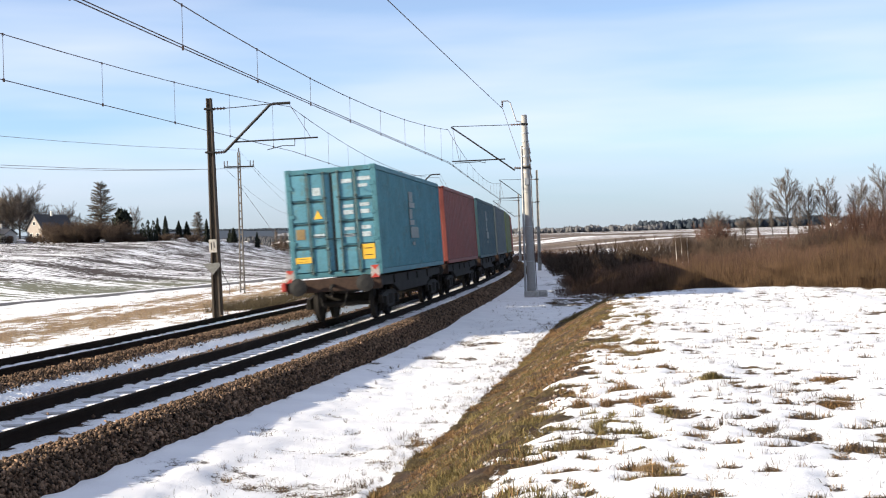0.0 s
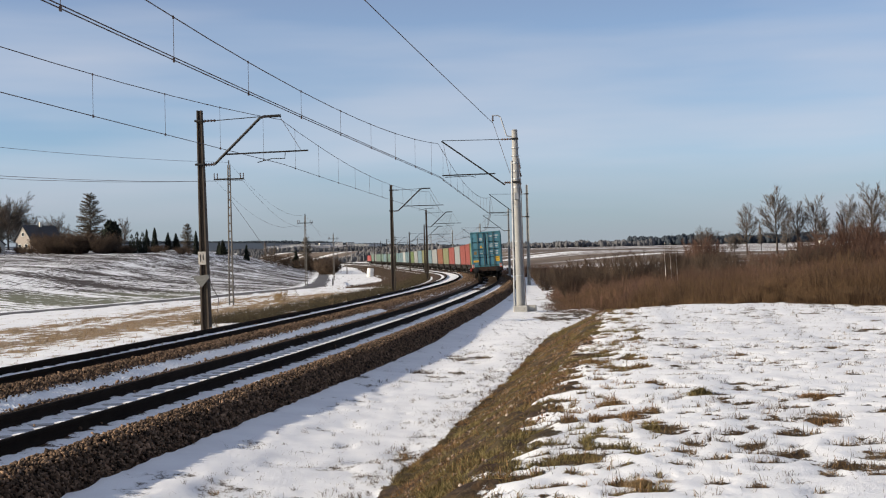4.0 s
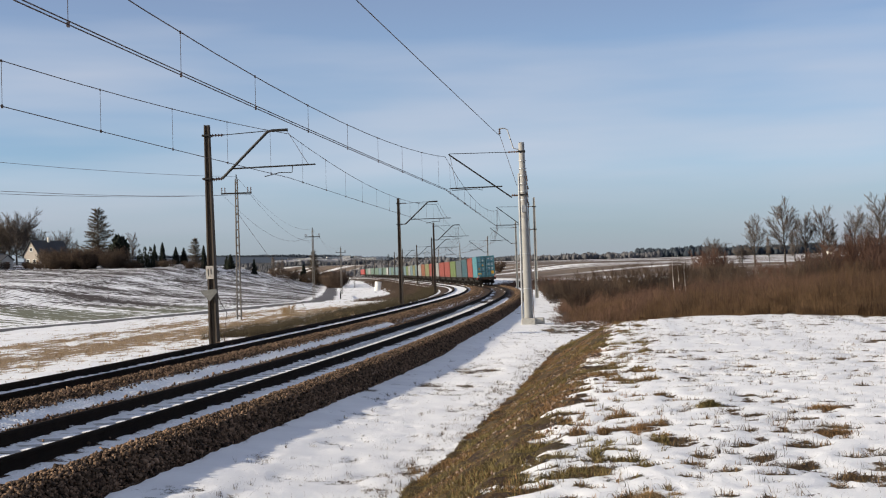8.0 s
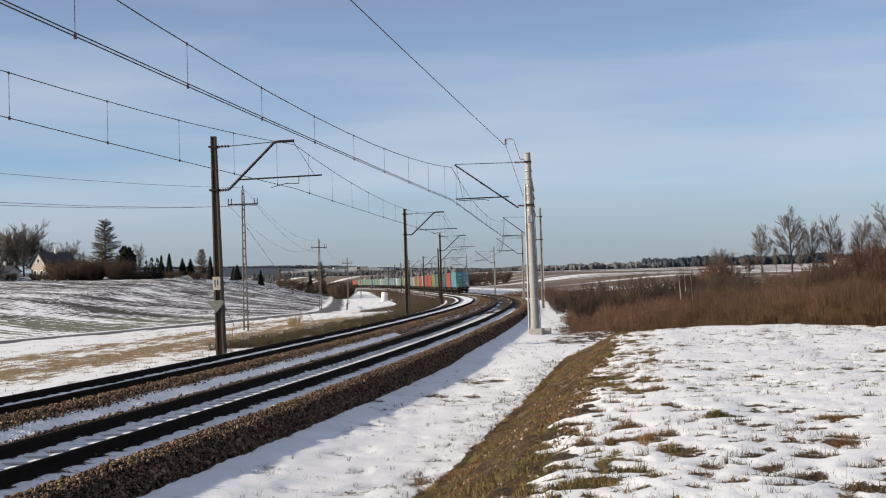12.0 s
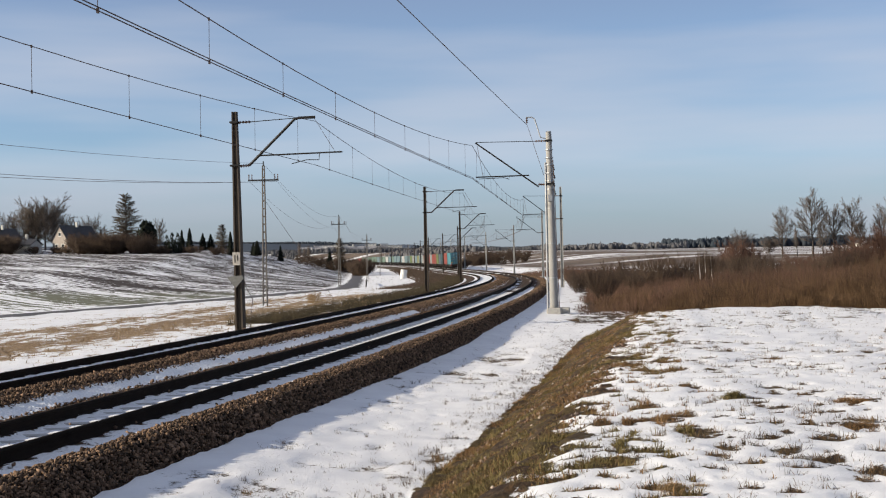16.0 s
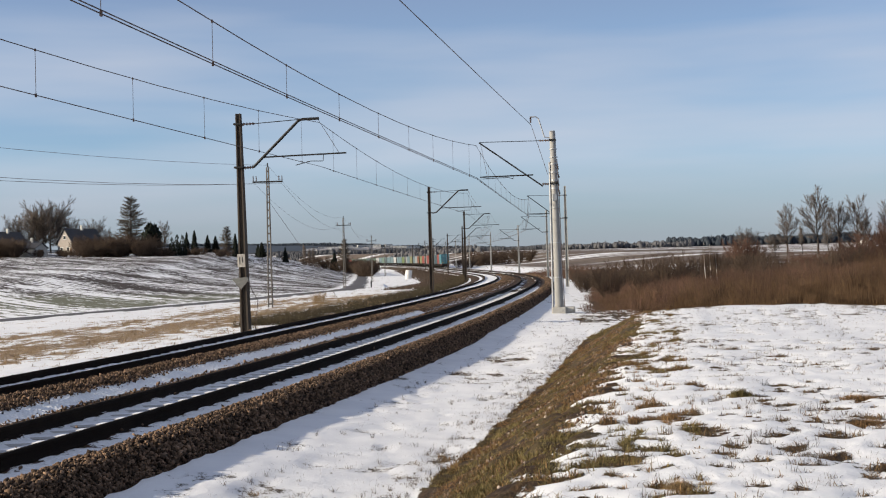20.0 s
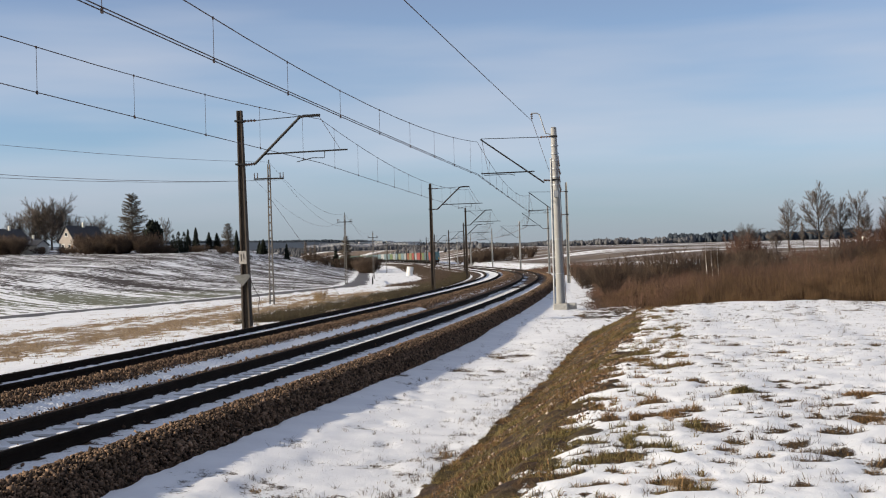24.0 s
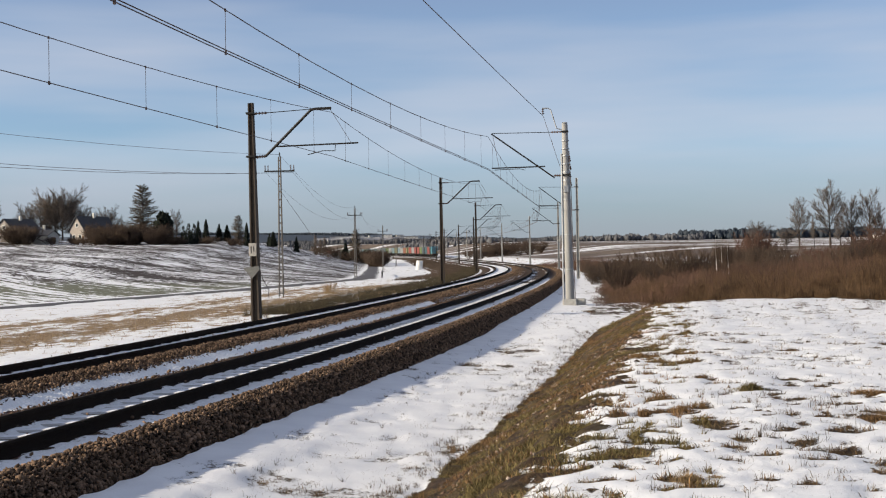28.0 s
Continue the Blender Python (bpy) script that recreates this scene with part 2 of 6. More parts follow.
def fast_mesh(name, verts, faces, mat, attrs=()):
    """A mesh from arrays; all faces have the same number of corners."""
    me = bpy.data.meshes.new(name)
    n, k = faces.shape
    me.vertices.add(len(verts))
    me.vertices.foreach_set("co", np.asarray(verts, np.float32).ravel())
    me.loops.add(n * k)
    me.loops.foreach_set("vertex_index", faces.astype(np.int32).ravel())
    me.polygons.add(n)
    me.polygons.foreach_set("loop_start", np.arange(0, n * k, k, dtype=np.int32))
    me.update(calc_edges=True)
    for an, vals in attrs:
        at = me.attributes.new(an, "FLOAT", "POINT")
        at.data.foreach_set("value", np.asarray(vals, np.float32).ravel())
    me.materials.append(mat)
    return me


def smooth_all(me):
    me.polygons.foreach_set("use_smooth", np.ones(len(me.polygons), bool))
    return me


# ---- value noise on arrays ----
def vnoise(x, y, seed=0):
    x, y = np.asarray(x, float), np.asarray(y, float)
    xi, yi = np.floor(x), np.floor(y)
    u, w = x - xi, y - yi
    u, w = u * u * (3 - 2 * u), w * w * (3 - 2 * w)

    def h(a, b):
        q = np.sin(a * 127.1 + b * 311.7 + seed * 74.7) * 43758.5453
        return q - np.floor(q)

    return (h(xi, yi) * (1 - u) + h(xi + 1, yi) * u) * (1 - w) + (h(xi, yi + 1) * (1 - u) + h(xi + 1, yi + 1) * u) * w


def fbm(x, y, seed=0, octaves=4):
    t, a, n = 0.0, 0.5, 0.0
    for i in range(octaves):
        t = t + a * vnoise(x * 2 ** i, y * 2 ** i, seed + i * 13)
        n += a
        a *= 0.5
    return t / n


def step(a, b, x):
    t = np.clip((np.asarray(x, float) - a) / (b - a), 0, 1)
    return t * t * (3 - 2 * t)


# ---- the line of the railway ----
# curvature and level along the near track's centre line, by metres of way
K_S = [-40, 0, 40, 80, 120, 160, 200, 240, 300, 360, 430, 500, 600, 700]
K_V = [0.001106, 0.001102, 0.000882, 0.001122, 0.001225, 0.001128, 0.000735, 0.000316, -0.000333, 0.000068, 0.000382, 0.000409, 0.000409, 0.000409]
Z_S = [-40, 0, 60, 120, 200, 300, 450, 700]
Z_V = [0.068, 0.0, 0.166, 0.194, 0.151, 0.442, 0.867, 1.973]
CANT = 0.0472
WAY = np.arange(-160.0, 1500.0, 0.5)
_i0 = 320
_k = np.interp(WAY, K_S, K_V)
TURN = -np.concatenate([[0], np.cumsum((_k[1:] + _k[:-1]) / 2 * 0.5)])
TURN = TURN - TURN[_i0] + 0.17578
_dx, _dy = np.sin(TURN), np.cos(TURN)
WX = np.concatenate([[0], np.cumsum((_dx[1:] + _dx[:-1]) / 2 * 0.5)])
WY = np.concatenate([[0], np.cumsum((_dy[1:] + _dy[:-1]) / 2 * 0.5)])
WX, WY = WX - WX[_i0] - 4.156, WY - WY[_i0] + 20.0
_zz = np.interp(WAY, Z_S, Z_V)
_ker = np.hanning(81) / np.hanning(81).sum()
WZ = np.convolve(np.pad(_zz, 40, mode="edge"), _ker, mode="valid")


def way(s):
    """x, y, heading and level of the near track at s."""
    return (np.interp(s, WAY, WX), np.interp(s, WAY, WY), np.interp(s, WAY, TURN), np.interp(s, WAY, WZ))


def beside(s, off, up=0.0):
    """A point off metres to the right of the near track's centre line, up metres above its low rail."""
    x, y, a, z = way(s)
    return np.stack([x + off * np.cos(a), y - off * np.sin(a), z + up], -1)


def at_track(s, off, up=0.0, turn=0.0, lean=0.0):
    """A pose beside the track: x to the right, y ahead."""
    x, y, a, z = way(s)
    c, d = math.cos(a), math.sin(a)
    return Matrix.Translation((x + off * c, y - off * d, z + up)) @ Matrix.Rotation(-a, 4, "Z") @ Matrix.Rotation(-lean, 4, "Y") @ Matrix.Rotation(turn, 4, "Z")


def to_track(x, y):
    """Way and offset of points, by the nearest place of the line."""
    x, y = np.asarray(x, float), np.asarray(y, float)
    s = np.interp(y, WY, WAY)
    for _ in range(4):
        px, py, a, _z = way(s)
        s = np.clip(s + (x - px) * np.sin(a) + (y - py) * np.cos(a), -159, 1499)
    px, py, a, _z = way(s)
    return s, (x - px) * np.cos(a) - (y - py) * np.sin(a)


# ---- the ground ----
P_OFF = [-60, -30, -14, -9, -7.0, -6.4, 2.05, 2.3, 3.4, 4.9, 5.15, 5.6, 6.4, 6.8, 7.6, 12, 60]
P_Z = [-0.6, -0.6, -0.55, -0.5, -0.48, -0.5, -0.5, -0.33, -0.43, -0.44, -0.40, -0.14, 0.27, 0.35, 0.39, 0.37, 0.36]


LANE = [(-58, -40), (-32, 42), (-23, 66), (-19.8, 76), (-17.4, 84), (-14.9, 93), (-11.8, 110), (-9.9, 126), (-9.7, 140), (-11, 165), (-14.9, 235), (-20.5, 330), (-30, 480)]


def bank_off(s, off):
    """Offsets as the bank counts them: it swings away from the line towards its end."""
    return off - (0.08 + 0.0155 * np.clip(np.asarray(s) + 11, 0, 40)) * step(2.6, 4.7, off)


def lane_x(y):
    """Where the lane beside the line runs."""
    return np.interp(y, [q[1] for q in LANE], [q[0] for q in LANE])


def land(x, y):
    """The level of the land."""
    s, off = to_track(x, y)
    zt = np.interp(s, WAY, WZ)
    near = np.interp(bank_off(s, off), P_OFF, P_Z)
    # snow drifted into the near end of the ditch, its floor falling away along the line
    drift = np.interp(s, [-20, -8, -4, 1, 5, 10, 16, 24, 32], [0.12, 0.115, 0.085, 0.04, 0.01, -0.035, -0.075, -0.09, -0.09])
    near = near + drift * step(2.0, 2.3, off) * (1 - step(3.0, 4.6, off))
    low = np.interp(off, P_OFF[:10] + [60], P_Z[:10] + [-0.3])
    # the bank beside the line ends and turns away to the right
    end = step(18.0, 23.0, s - 0.45 * (off - 6.0) + 1.2 * (vnoise(x * 0.3, y * 0.3, 5) - 0.5)) * (1 - 0.85 * step(8, 16, off))
    near = near * (1 - end) + low * end
    # beyond the bend the line runs on a low bank over the valley floor
    z_low = np.interp(s, [90, 130, 180, 230, 290, 450], [0.0, -0.3, -0.6, -0.85, -0.95, -0.9]) * step(-7, -13.5, off)
    z = near + z_low + zt * (1 - step(12, 60, np.abs(off)))
    z = z + 0.05 * (fbm(x * 0.35, y * 0.35, 2) - 0.5) * step(2.6, 4.0, np.abs(off + 2) - 4.5)
    # the field beyond the lane climbs to the village, the land on the other side climbs slowly too
    d = lane_x(y) - 2.2 - x
    z = z + 0.0325 * np.clip(y - 85, 0, 300) * np.clip(d / 38, 0, 1) * (0.88 + 0.12 * step(40, 120, d)) * step(-2, 5, d) * step(760, 480, y)
    rise = 0.0115 * np.clip(y - 75, 0, 900)
    z = z + rise * step(14, 60, off)
    z = z + 0.0105 * np.clip(y - 1000, 0, 1400)
    # a long wooded ridge closes the valley
    crest = np.interp(x / np.maximum(y, 1), [-0.4, -0.153, -0.063, -0.036, 0.01, 0.1, 0.4], [0.0195, 0.0188, 0.0158, 0.0132, 0.0118, 0.011, 0.011]) * 2600
    up = step(1850, 2650, y)
    return z * (1 - up) + up * (crest + 5 * (fbm(x / 160, y / 900, 8) - 0.5))


def cell(i, j, k):
    q = np.sin(i * 127.1 + j * 311.7 + k * 74.7) * 43758.5453
    return q - np.floor(q)


def holes(x, y, size, seed, share, lo, hi):
    """Melt holes round single tussocks: 1 at a hole's heart, 0 on its rim, below 0 in the snow."""
    u, w = x / size, y / size
    iu, iw = np.floor(u), np.floor(w)
    best = np.full(np.shape(x), -3.0)
    for a in (-1, 0, 1):
        for b in (-1, 0, 1):
            ci, cj = iu + a, iw + b
            cx, cy = ci + 0.1 + 0.8 * cell(ci, cj, seed), cj + 0.1 + 0.8 * cell(ci, cj, seed + 1)
            rad = lo + (hi - lo) * cell(ci, cj, seed + 2) ** 2
            d = np.hypot((u - cx) * (0.75 + 0.3 * cell(ci, cj, seed + 5)), w - cy) * size
            v = np.where(cell(ci, cj, seed + 3) < share, 1 - d / rad, -3.0)
            best = np.maximum(best, v)
    return np.clip(best, -3, 1)


def bare(x, y, s=None, off=None):
    """How far the snow has gone: over 0.5 the ground lies open."""
    if s is None:
        s, off = to_track(x, y)
    off = bank_off(s, off)
    wx, wy = x + 0.34 * (fbm(x * 3.6, y * 3.6, 12, 3) - 0.5), y + 0.34 * (fbm(x * 3.6, y * 3.6, 17, 3) - 0.5)
    big = fbm(x * 0.45, y * 0.45, 33, 3)
    thick = np.clip(0.29 + 1.7 * (big - 0.45) + 0.3 * (1 - step(6.6, 9.5, off)), 0.1, 0.85)
    h = np.maximum(holes(wx, wy, 0.62, 3, thick * 0.8, 0.09, 0.3), 0.9 * holes(wx, wy, 0.24, 9, thick * 1.25, 0.04, 0.14))
    grain = fbm(x * 2.3, y * 1.9, 21, 3)
    b = 0.5 + 0.32 * np.clip(h, -0.6, 1) + 0.16 * (grain - 0.5)
    # the ditch keeps nearly all of its snow but for a few thin places
    ditch = 1 - step(4.7, 5.1, off)
    b = b * (1 - ditch) + ditch * (0.15 + 0.5 * fbm(x * 2.6, y * 2.0, 24, 3) + 0.28 * np.clip(fbm(x * 0.5, y * 0.4, 27, 2) - 0.5, 0, 1))
    # thin places in the ditch, and the larger melt holes out in the field
    for cx, cy, rx, ry, k in ((0.64, 26.2, 0.6, 1.9, 0.15), (1.65, 30.1, 0.6, 1.7, 0.15), (0.14, 20.4, 0.2, 0.4, 0.15), (3.87, 11.5, 0.25, 0.22, 0.24), (4.44, 13.4, 0.3, 0.25, 0.24), (2.5, 11.3, 0.22, 0.22, 0.2), (3.3, 13.9, 0.18, 0.18, 0.24)):
        b = b + k * np.exp(-((wx - cx) / rx) ** 2 - ((wy - cy) / ry) ** 2) * (0.5 + grain)
    edge = 0.5 * (fbm(x * 2.6, y * 2.2, 41, 3) - 0.5)
    wide = 0.45 * (fbm(x * 0.8, y * 0.8, 43, 2) - 0.5)
    bank = step(4.85, 5.1, off + edge * 0.45) * (1 - step(6.1, 6.7, off + edge * 2.6 + wide)) * (1 - step(18.5, 21.0, s - 0.45 * (off - 6.0) + edge * 3))
    rim = step(6.0, 6.5, off) * (1 - step(6.8, 8.2, off))
    b = b + bank * 0.8 + rim * 0.05
    b = b + 0.2 * step(25, 31, s) * step(70, 60, s) * step(3.2, 4.4, off) * (1 - step(8, 10, off))
    left = step(-6.5, -7.5, off)
    old = 0.135 + 0.66 * (0.45 * fbm(x * 2.3, y * 1.6, 21, 2) + 0.55 * vnoise(x * 4.6, y * 6.0, 24)) + 0.13 * (fbm(x * 0.3, y * 0.3, 33, 3) - 0.5)
    b = b * (1 - left) + old * left
    strip = left * (1 - step(-15, -24, off))
    band = np.exp(-((off + 11.8) / 2.0) ** 2) + np.exp(-((off + 16) / 1.2) ** 2) * 0.8
    b = b + strip * (0.05 + 0.22 * band) * (1 - step(68, 88, s)) - left * 0.02
    return np.clip(b, 0, 1.4)


def spread(a, b, h0, grow, lim):
    """Steps that grow from a towards b."""
    out, h, p = [], h0, a
    sg = 1 if b > a else -1
    while (b - p) * sg > 0:
        h = min(h * grow, lim)
        p += sg * h
        out.append(p)
    return out


def sheet(xs, ys):
    nx, ny = len(xs), len(ys)
    i = np.arange(ny - 1)[:, None] * nx + np.arange(nx - 1)[None, :]
    return np.stack([i, i + 1, i + 1 + nx, i + nx], -1).reshape(-1, 4)


def ground_material():
    m, nd, lk, bs = node_mat("snow_and_winter_grass")
    geo = nd.new("ShaderNodeNewGeometry").outputs["Position"]

    def attr(n):
        a = nd.new("ShaderNodeAttribute")
        a.attribute_name = n
        return a.outputs["Fac"]

    fine = noise_node(nd, lk, geo, 9.0, 5.0, 0.62)
    fine2 = noise_node(nd, lk, geo, 38.0, 4.0, 0.7)
    mid = noise_node(nd, lk, geo, 1.3, 5.0)
    big = noise_node(nd, lk, geo, 0.08, 4.0)
    snow = mix_col(nd, lk, ramp_out(nd, lk, mid.outputs["Fac"], (0.35, 0.0), (0.7, 1.0)), (0.84, 0.85, 0.87), (0.75, 0.76, 0.79))
    turf = mix_col(nd, lk, ramp_out(nd, lk, fine.outputs["Fac"], (0.35, 0.0), (0.66, 1.0)), (0.02, 0.013, 0.007), (0.12, 0.072, 0.037))
    turf = mix_col(nd, lk, ramp_out(nd, lk, mid.outputs["Fac"], (0.48, 0.0), (0.62, 0.4)), turf, (0.075, 0.062, 0.022))
    turf = mix_col(nd, lk, ramp_out(nd, lk, fine2.outputs["Fac"], (0.42, 0.6), (0.58, 0.0)), turf, (0.03, 0.02, 0.012))
    clump = noise_node(nd, lk, geo, 4.2, 3.0)
    turf = mix_col(nd, lk, ramp_out(nd, lk, clump.outputs["Fac"], (0.52, 0.0), (0.6, 0.75)), turf, (0.08, 0.06, 0.026))
    turf = mix_col(nd, lk, ramp_out(nd, lk, clump.outputs["Fac"], (0.38, 0.8), (0.46, 0.0)), turf, (0.03, 0.017, 0.01))
    straw = mix_col(nd, lk, ramp_out(nd, lk, fine.outputs["Fac"], (0.35, 0.0), (0.66, 1.0)), (0.15, 0.1, 0.058), (0.4, 0.285, 0.17))
    turf = mix_col(nd, lk, attr("straw"), turf, straw)
    # open ground where the snow has gone, with a ragged edge
    b = math_node(nd, lk, "ADD", attr("bare"), math_node(nd, lk, "MULTIPLY", math_node(nd, lk, "SUBTRACT", fine.outputs["Fac"], 0.5), 0.5))
    b = math_node(nd, lk, "ADD", b, math_node(nd, lk, "MULTIPLY", math_node(nd, lk, "SUBTRACT", fine2.outputs["Fac"], 0.5), 0.42))
    b = ramp_out(nd, lk, b, (0.56, 0.0), (0.63, 1.0))
    col = mix_col(nd, lk, b, snow, turf)
    # ploughed field: long furrows with the snow lying in them
    mp = nd.new("ShaderNodeMapping")
    mp.vector_type = "TEXTURE"
    mp.inputs["Rotation"].default_value = (0, 0, radians(29.4))
    mp.inputs["Scale"].default_value = (1 / 1.9, 1 / 0.006, 1)
    lk.new(geo, mp.inputs["Vector"])
    fur = noise_node(nd, lk, mp.outputs["Vector"], 1.0, 6.0, 0.7)
    mp2 = nd.new("ShaderNodeMapping")
    mp2.vector_type = "TEXTURE"
    mp2.inputs["Rotation"].default_value = (0, 0, radians(29.4))
    mp2.inputs["Scale"].default_value = (1 / 2.0, 1 / 0.3, 1)
    lk.new(geo, mp2.inputs["Vector"])
    fur2 = noise_node(nd, lk, mp2.outputs["Vector"], 1.0, 5.0, 0.65)
    f = math_node(nd, lk, "ADD", math_node(nd, lk, "MULTIPLY", fur.outputs["Fac"], 0.48), math_node(nd, lk, "MULTIPLY", fur2.outputs["Fac"], 0.52))
    mp4 = nd.new("ShaderNodeMapping")
    mp4.vector_type = "TEXTURE"
    mp4.inputs["Rotation"].default_value = (0, 0, radians(29.4))
    mp4.inputs["Scale"].default_value = (1 / 0.22, 1 / 0.002, 1)
    lk.new(geo, mp4.inputs["Vector"])
    band = noise_node(nd, lk, mp4.outputs["Vector"], 1.0, 3.0, 0.6)
    f = math_node(nd, lk, "ADD", f, math_node(nd, lk, "MULTIPLY", math_node(nd, lk, "SUBTRACT", band.outputs["Fac"], 0.5), 0.55))
    f = math_node(nd, lk, "ADD", f, math_node(nd, lk, "MULTIPLY", math_node(nd, lk, "SUBTRACT", mid.outputs["Fac"], 0.5), 0.12))
    sx = nd.new("ShaderNodeSeparateXYZ")
    lk.new(mp4.outputs["Vector"], sx.inputs["Vector"])
    rows = math_node(nd, lk, "SINE", math_node(nd, lk, "MULTIPLY", sx.outputs["X"], 26.0))
    f = math_node(nd, lk, "ADD", f, math_node(nd, lk, "MULTIPLY", rows, 0.045))
    f = math_node(nd, lk, "SUBTRACT", f, math_node(nd, lk, "MULTIPLY", attr("crop"), 0.03))
    soil = mix_col(nd, lk, attr("crop"), (0.05, 0.037, 0.03), (0.15, 0.155, 0.105))
    fld = mix_col(nd, lk, ramp_out(nd, lk, f, (0.45, 0.0), (0.5, 1.0)), snow, soil)
    col = mix_col(nd, lk, attr("field"), col, fld)
    # far land: strips of fields, brown, green and white
    mp3 = nd.new("ShaderNodeMapping")
    mp3.inputs["Scale"].default_value = (0.008, 0.03, 0.0)
    lk.new(geo, mp3.inputs["Vector"])
    st = noise_node(nd, lk, mp3.outputs["Vector"], 1.0, 4.0, 0.6)
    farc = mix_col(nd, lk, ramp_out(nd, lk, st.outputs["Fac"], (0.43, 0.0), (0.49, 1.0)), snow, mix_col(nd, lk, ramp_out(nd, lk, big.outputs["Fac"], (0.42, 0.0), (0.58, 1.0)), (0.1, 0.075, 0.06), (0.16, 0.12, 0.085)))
    # wooded ridge: blue tone with the distant haze mixed into its colour
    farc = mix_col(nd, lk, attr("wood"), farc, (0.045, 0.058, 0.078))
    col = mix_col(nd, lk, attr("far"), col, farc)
    lk.new(col, bs.inputs["Base Color"])
    bs.inputs["Roughness"].default_value = 0.75
    bs.inputs["Specular IOR Level"].default_value = 0.2
    hgt = math_node(nd, lk, "ADD", math_node(nd, lk, "MULTIPLY", fine.outputs["Fac"], 0.7), math_node(nd, lk, "MULTIPLY", fine2.outputs["Fac"], 0.45))
    # turf is rough, snow nearly smooth
    hgt = math_node(nd, lk, "MULTIPLY", hgt, math_node(nd, lk, "ADD", 0.34, math_node(nd, lk, "MULTIPLY", b, 0.66)))
    bump_node(nd, lk, hgt, bs, 0.7, 0.06)
    return m


def reed_front(x):
    """Where the reeds begin."""
    return np.interp(x, [4.5, 6.0, 8.5, 9.7, 10.4, 12.0, 13.4, 18, 40], [66, 57, 56, 51, 42, 37, 34.5, 32, 26])


def build_ground():
    xs = sorted(spread(-15.0, -2600, 0.14, 1.06, 90)) + list(np.arange(-15.0, -3.0, 0.14)) + list(np.arange(-3.0, 9.0, 0.075)) + spread(9.0, 2600, 0.08, 1.02, 90)
    ys = sorted(spread(4.0, -400, 0.3, 1.12, 60)) + list(np.arange(4.0, 22.0, 0.085)) + spread(22.0, 4200, 0.085, 1.022, 70)
    X, Y = np.meshgrid(np.array(xs), np.array(ys))
    s, off = to_track(X, Y)
    Z = land(X, Y)
    b = bare(X, Y, s, off)
    out = step(2.0, 2.3, off) + step(-6.3, -6.7, off)
    lay = np.clip(1 - step(0.42, 0.62, b), 0, 1) * out
    swell = fbm(X * 2.2, Y * 2.2, 61, 2) - 0.5
    Z = Z + 0.035 * lay + 0.03 * swell * (1 + 0.6 * (vnoise(X * 6.5, Y * 6.5, 63) - 0.5)) * out * step(90, 40, Y)
    tussock = step(0.5, 0.8, b) * out * (0.35 + 0.65 * step(7.4, 6.8, off))
    Z = Z + 0.2 * tussock * (fbm(X * 5.0, Y * 5.0, 71, 3) - 0.4) * step(90, 40, Y)
    field = step(0.2, 1.2, lane_x(Y) - 1.8 - X) * (1 - step(520, 640, Y))
    crop = step(118, 100, Y + 0.15 * X) * step(40, 60, Y) * 0.9
    far = step(95, 120, Y) * step(25, 40, off) + step(520, 640, Y) * step(-20, -25, off) + step(200, 260, Y) * step(12, 18, off)
    soil = step(95, 125, s) * step(-6.6, -7.2, off) * step(-13.5, -11.5, off) * step(900, 500, s)
    b = np.maximum(b, soil * (0.62 + 0.3 * fbm(X * 0.2, Y * 0.1, 66)))
    reed = step(-1, 1.5, Y - reed_front(X) + 5 * (fbm(X * 0.6, Y * 0.6, 87, 3) - 0.5)) * step(7, 8.5, X) * step(5.2, 6.5, off) * step(110, 95, Y)
    side = step(26, 34, s) * step(230, 200, s) * step(4.4, 5.4, off + 1.2 * (fbm(X * 0.4, Y * 0.4, 81) - 0.5)) * step(16, 13, off)
    b = np.maximum(b, np.maximum(reed, side * step(52, 60, Y)) * 1.0)
    straw = step(-7, -8, off) * step(-40, -30, off) * step(100, 75, s) + step(40, 47, Y) * step(6, 8, off) * 0.7
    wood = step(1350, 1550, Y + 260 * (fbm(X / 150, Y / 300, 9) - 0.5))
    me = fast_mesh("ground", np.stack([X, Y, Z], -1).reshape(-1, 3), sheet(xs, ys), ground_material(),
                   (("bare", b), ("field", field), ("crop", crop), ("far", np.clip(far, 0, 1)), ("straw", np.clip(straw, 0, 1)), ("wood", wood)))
    return tagged(new("ground", smooth_all(me)), "snow-covered field with bare brown grass patches", "ground", kind="structure")


build_ground()


# ---- the railway ----
def build_lane():
    ys = np.concatenate([np.arange(-20, 160, 2.0), np.arange(160, 420, 5.0)])
    cx = lane_x(ys)
    cx = np.convolve(np.pad(cx, 2, mode="edge"), np.ones(5) / 5, mode="valid")
    ts = np.linspace(-1.6, 1.6, 9)
    X = cx[:, None] + ts[None, :] + 0.25 * (fbm(ys * 0.3, ys * 0, 3)[:, None] - 0.5) * np.abs(ts)
    Y = np.repeat(ys[:, None], 9, 1)
    Z = land(X, Y) + 0.07 - 0.03 * np.abs(ts)
    m = surface("worn_wet_asphalt", (0.085, 0.08, 0.082), 0.7, dark=0.7, light=1.4, coarse=0.4, fine=12, bump=0.2)
    me = fast_mesh("road", np.stack([X, Y, Z], -1).reshape(-1, 3), sheet(ts, ys), m)
    tagged(new("road", smooth_all(me)), "narrow wet asphalt lane between snowy verges", "road", kind="structure")


build_lane()

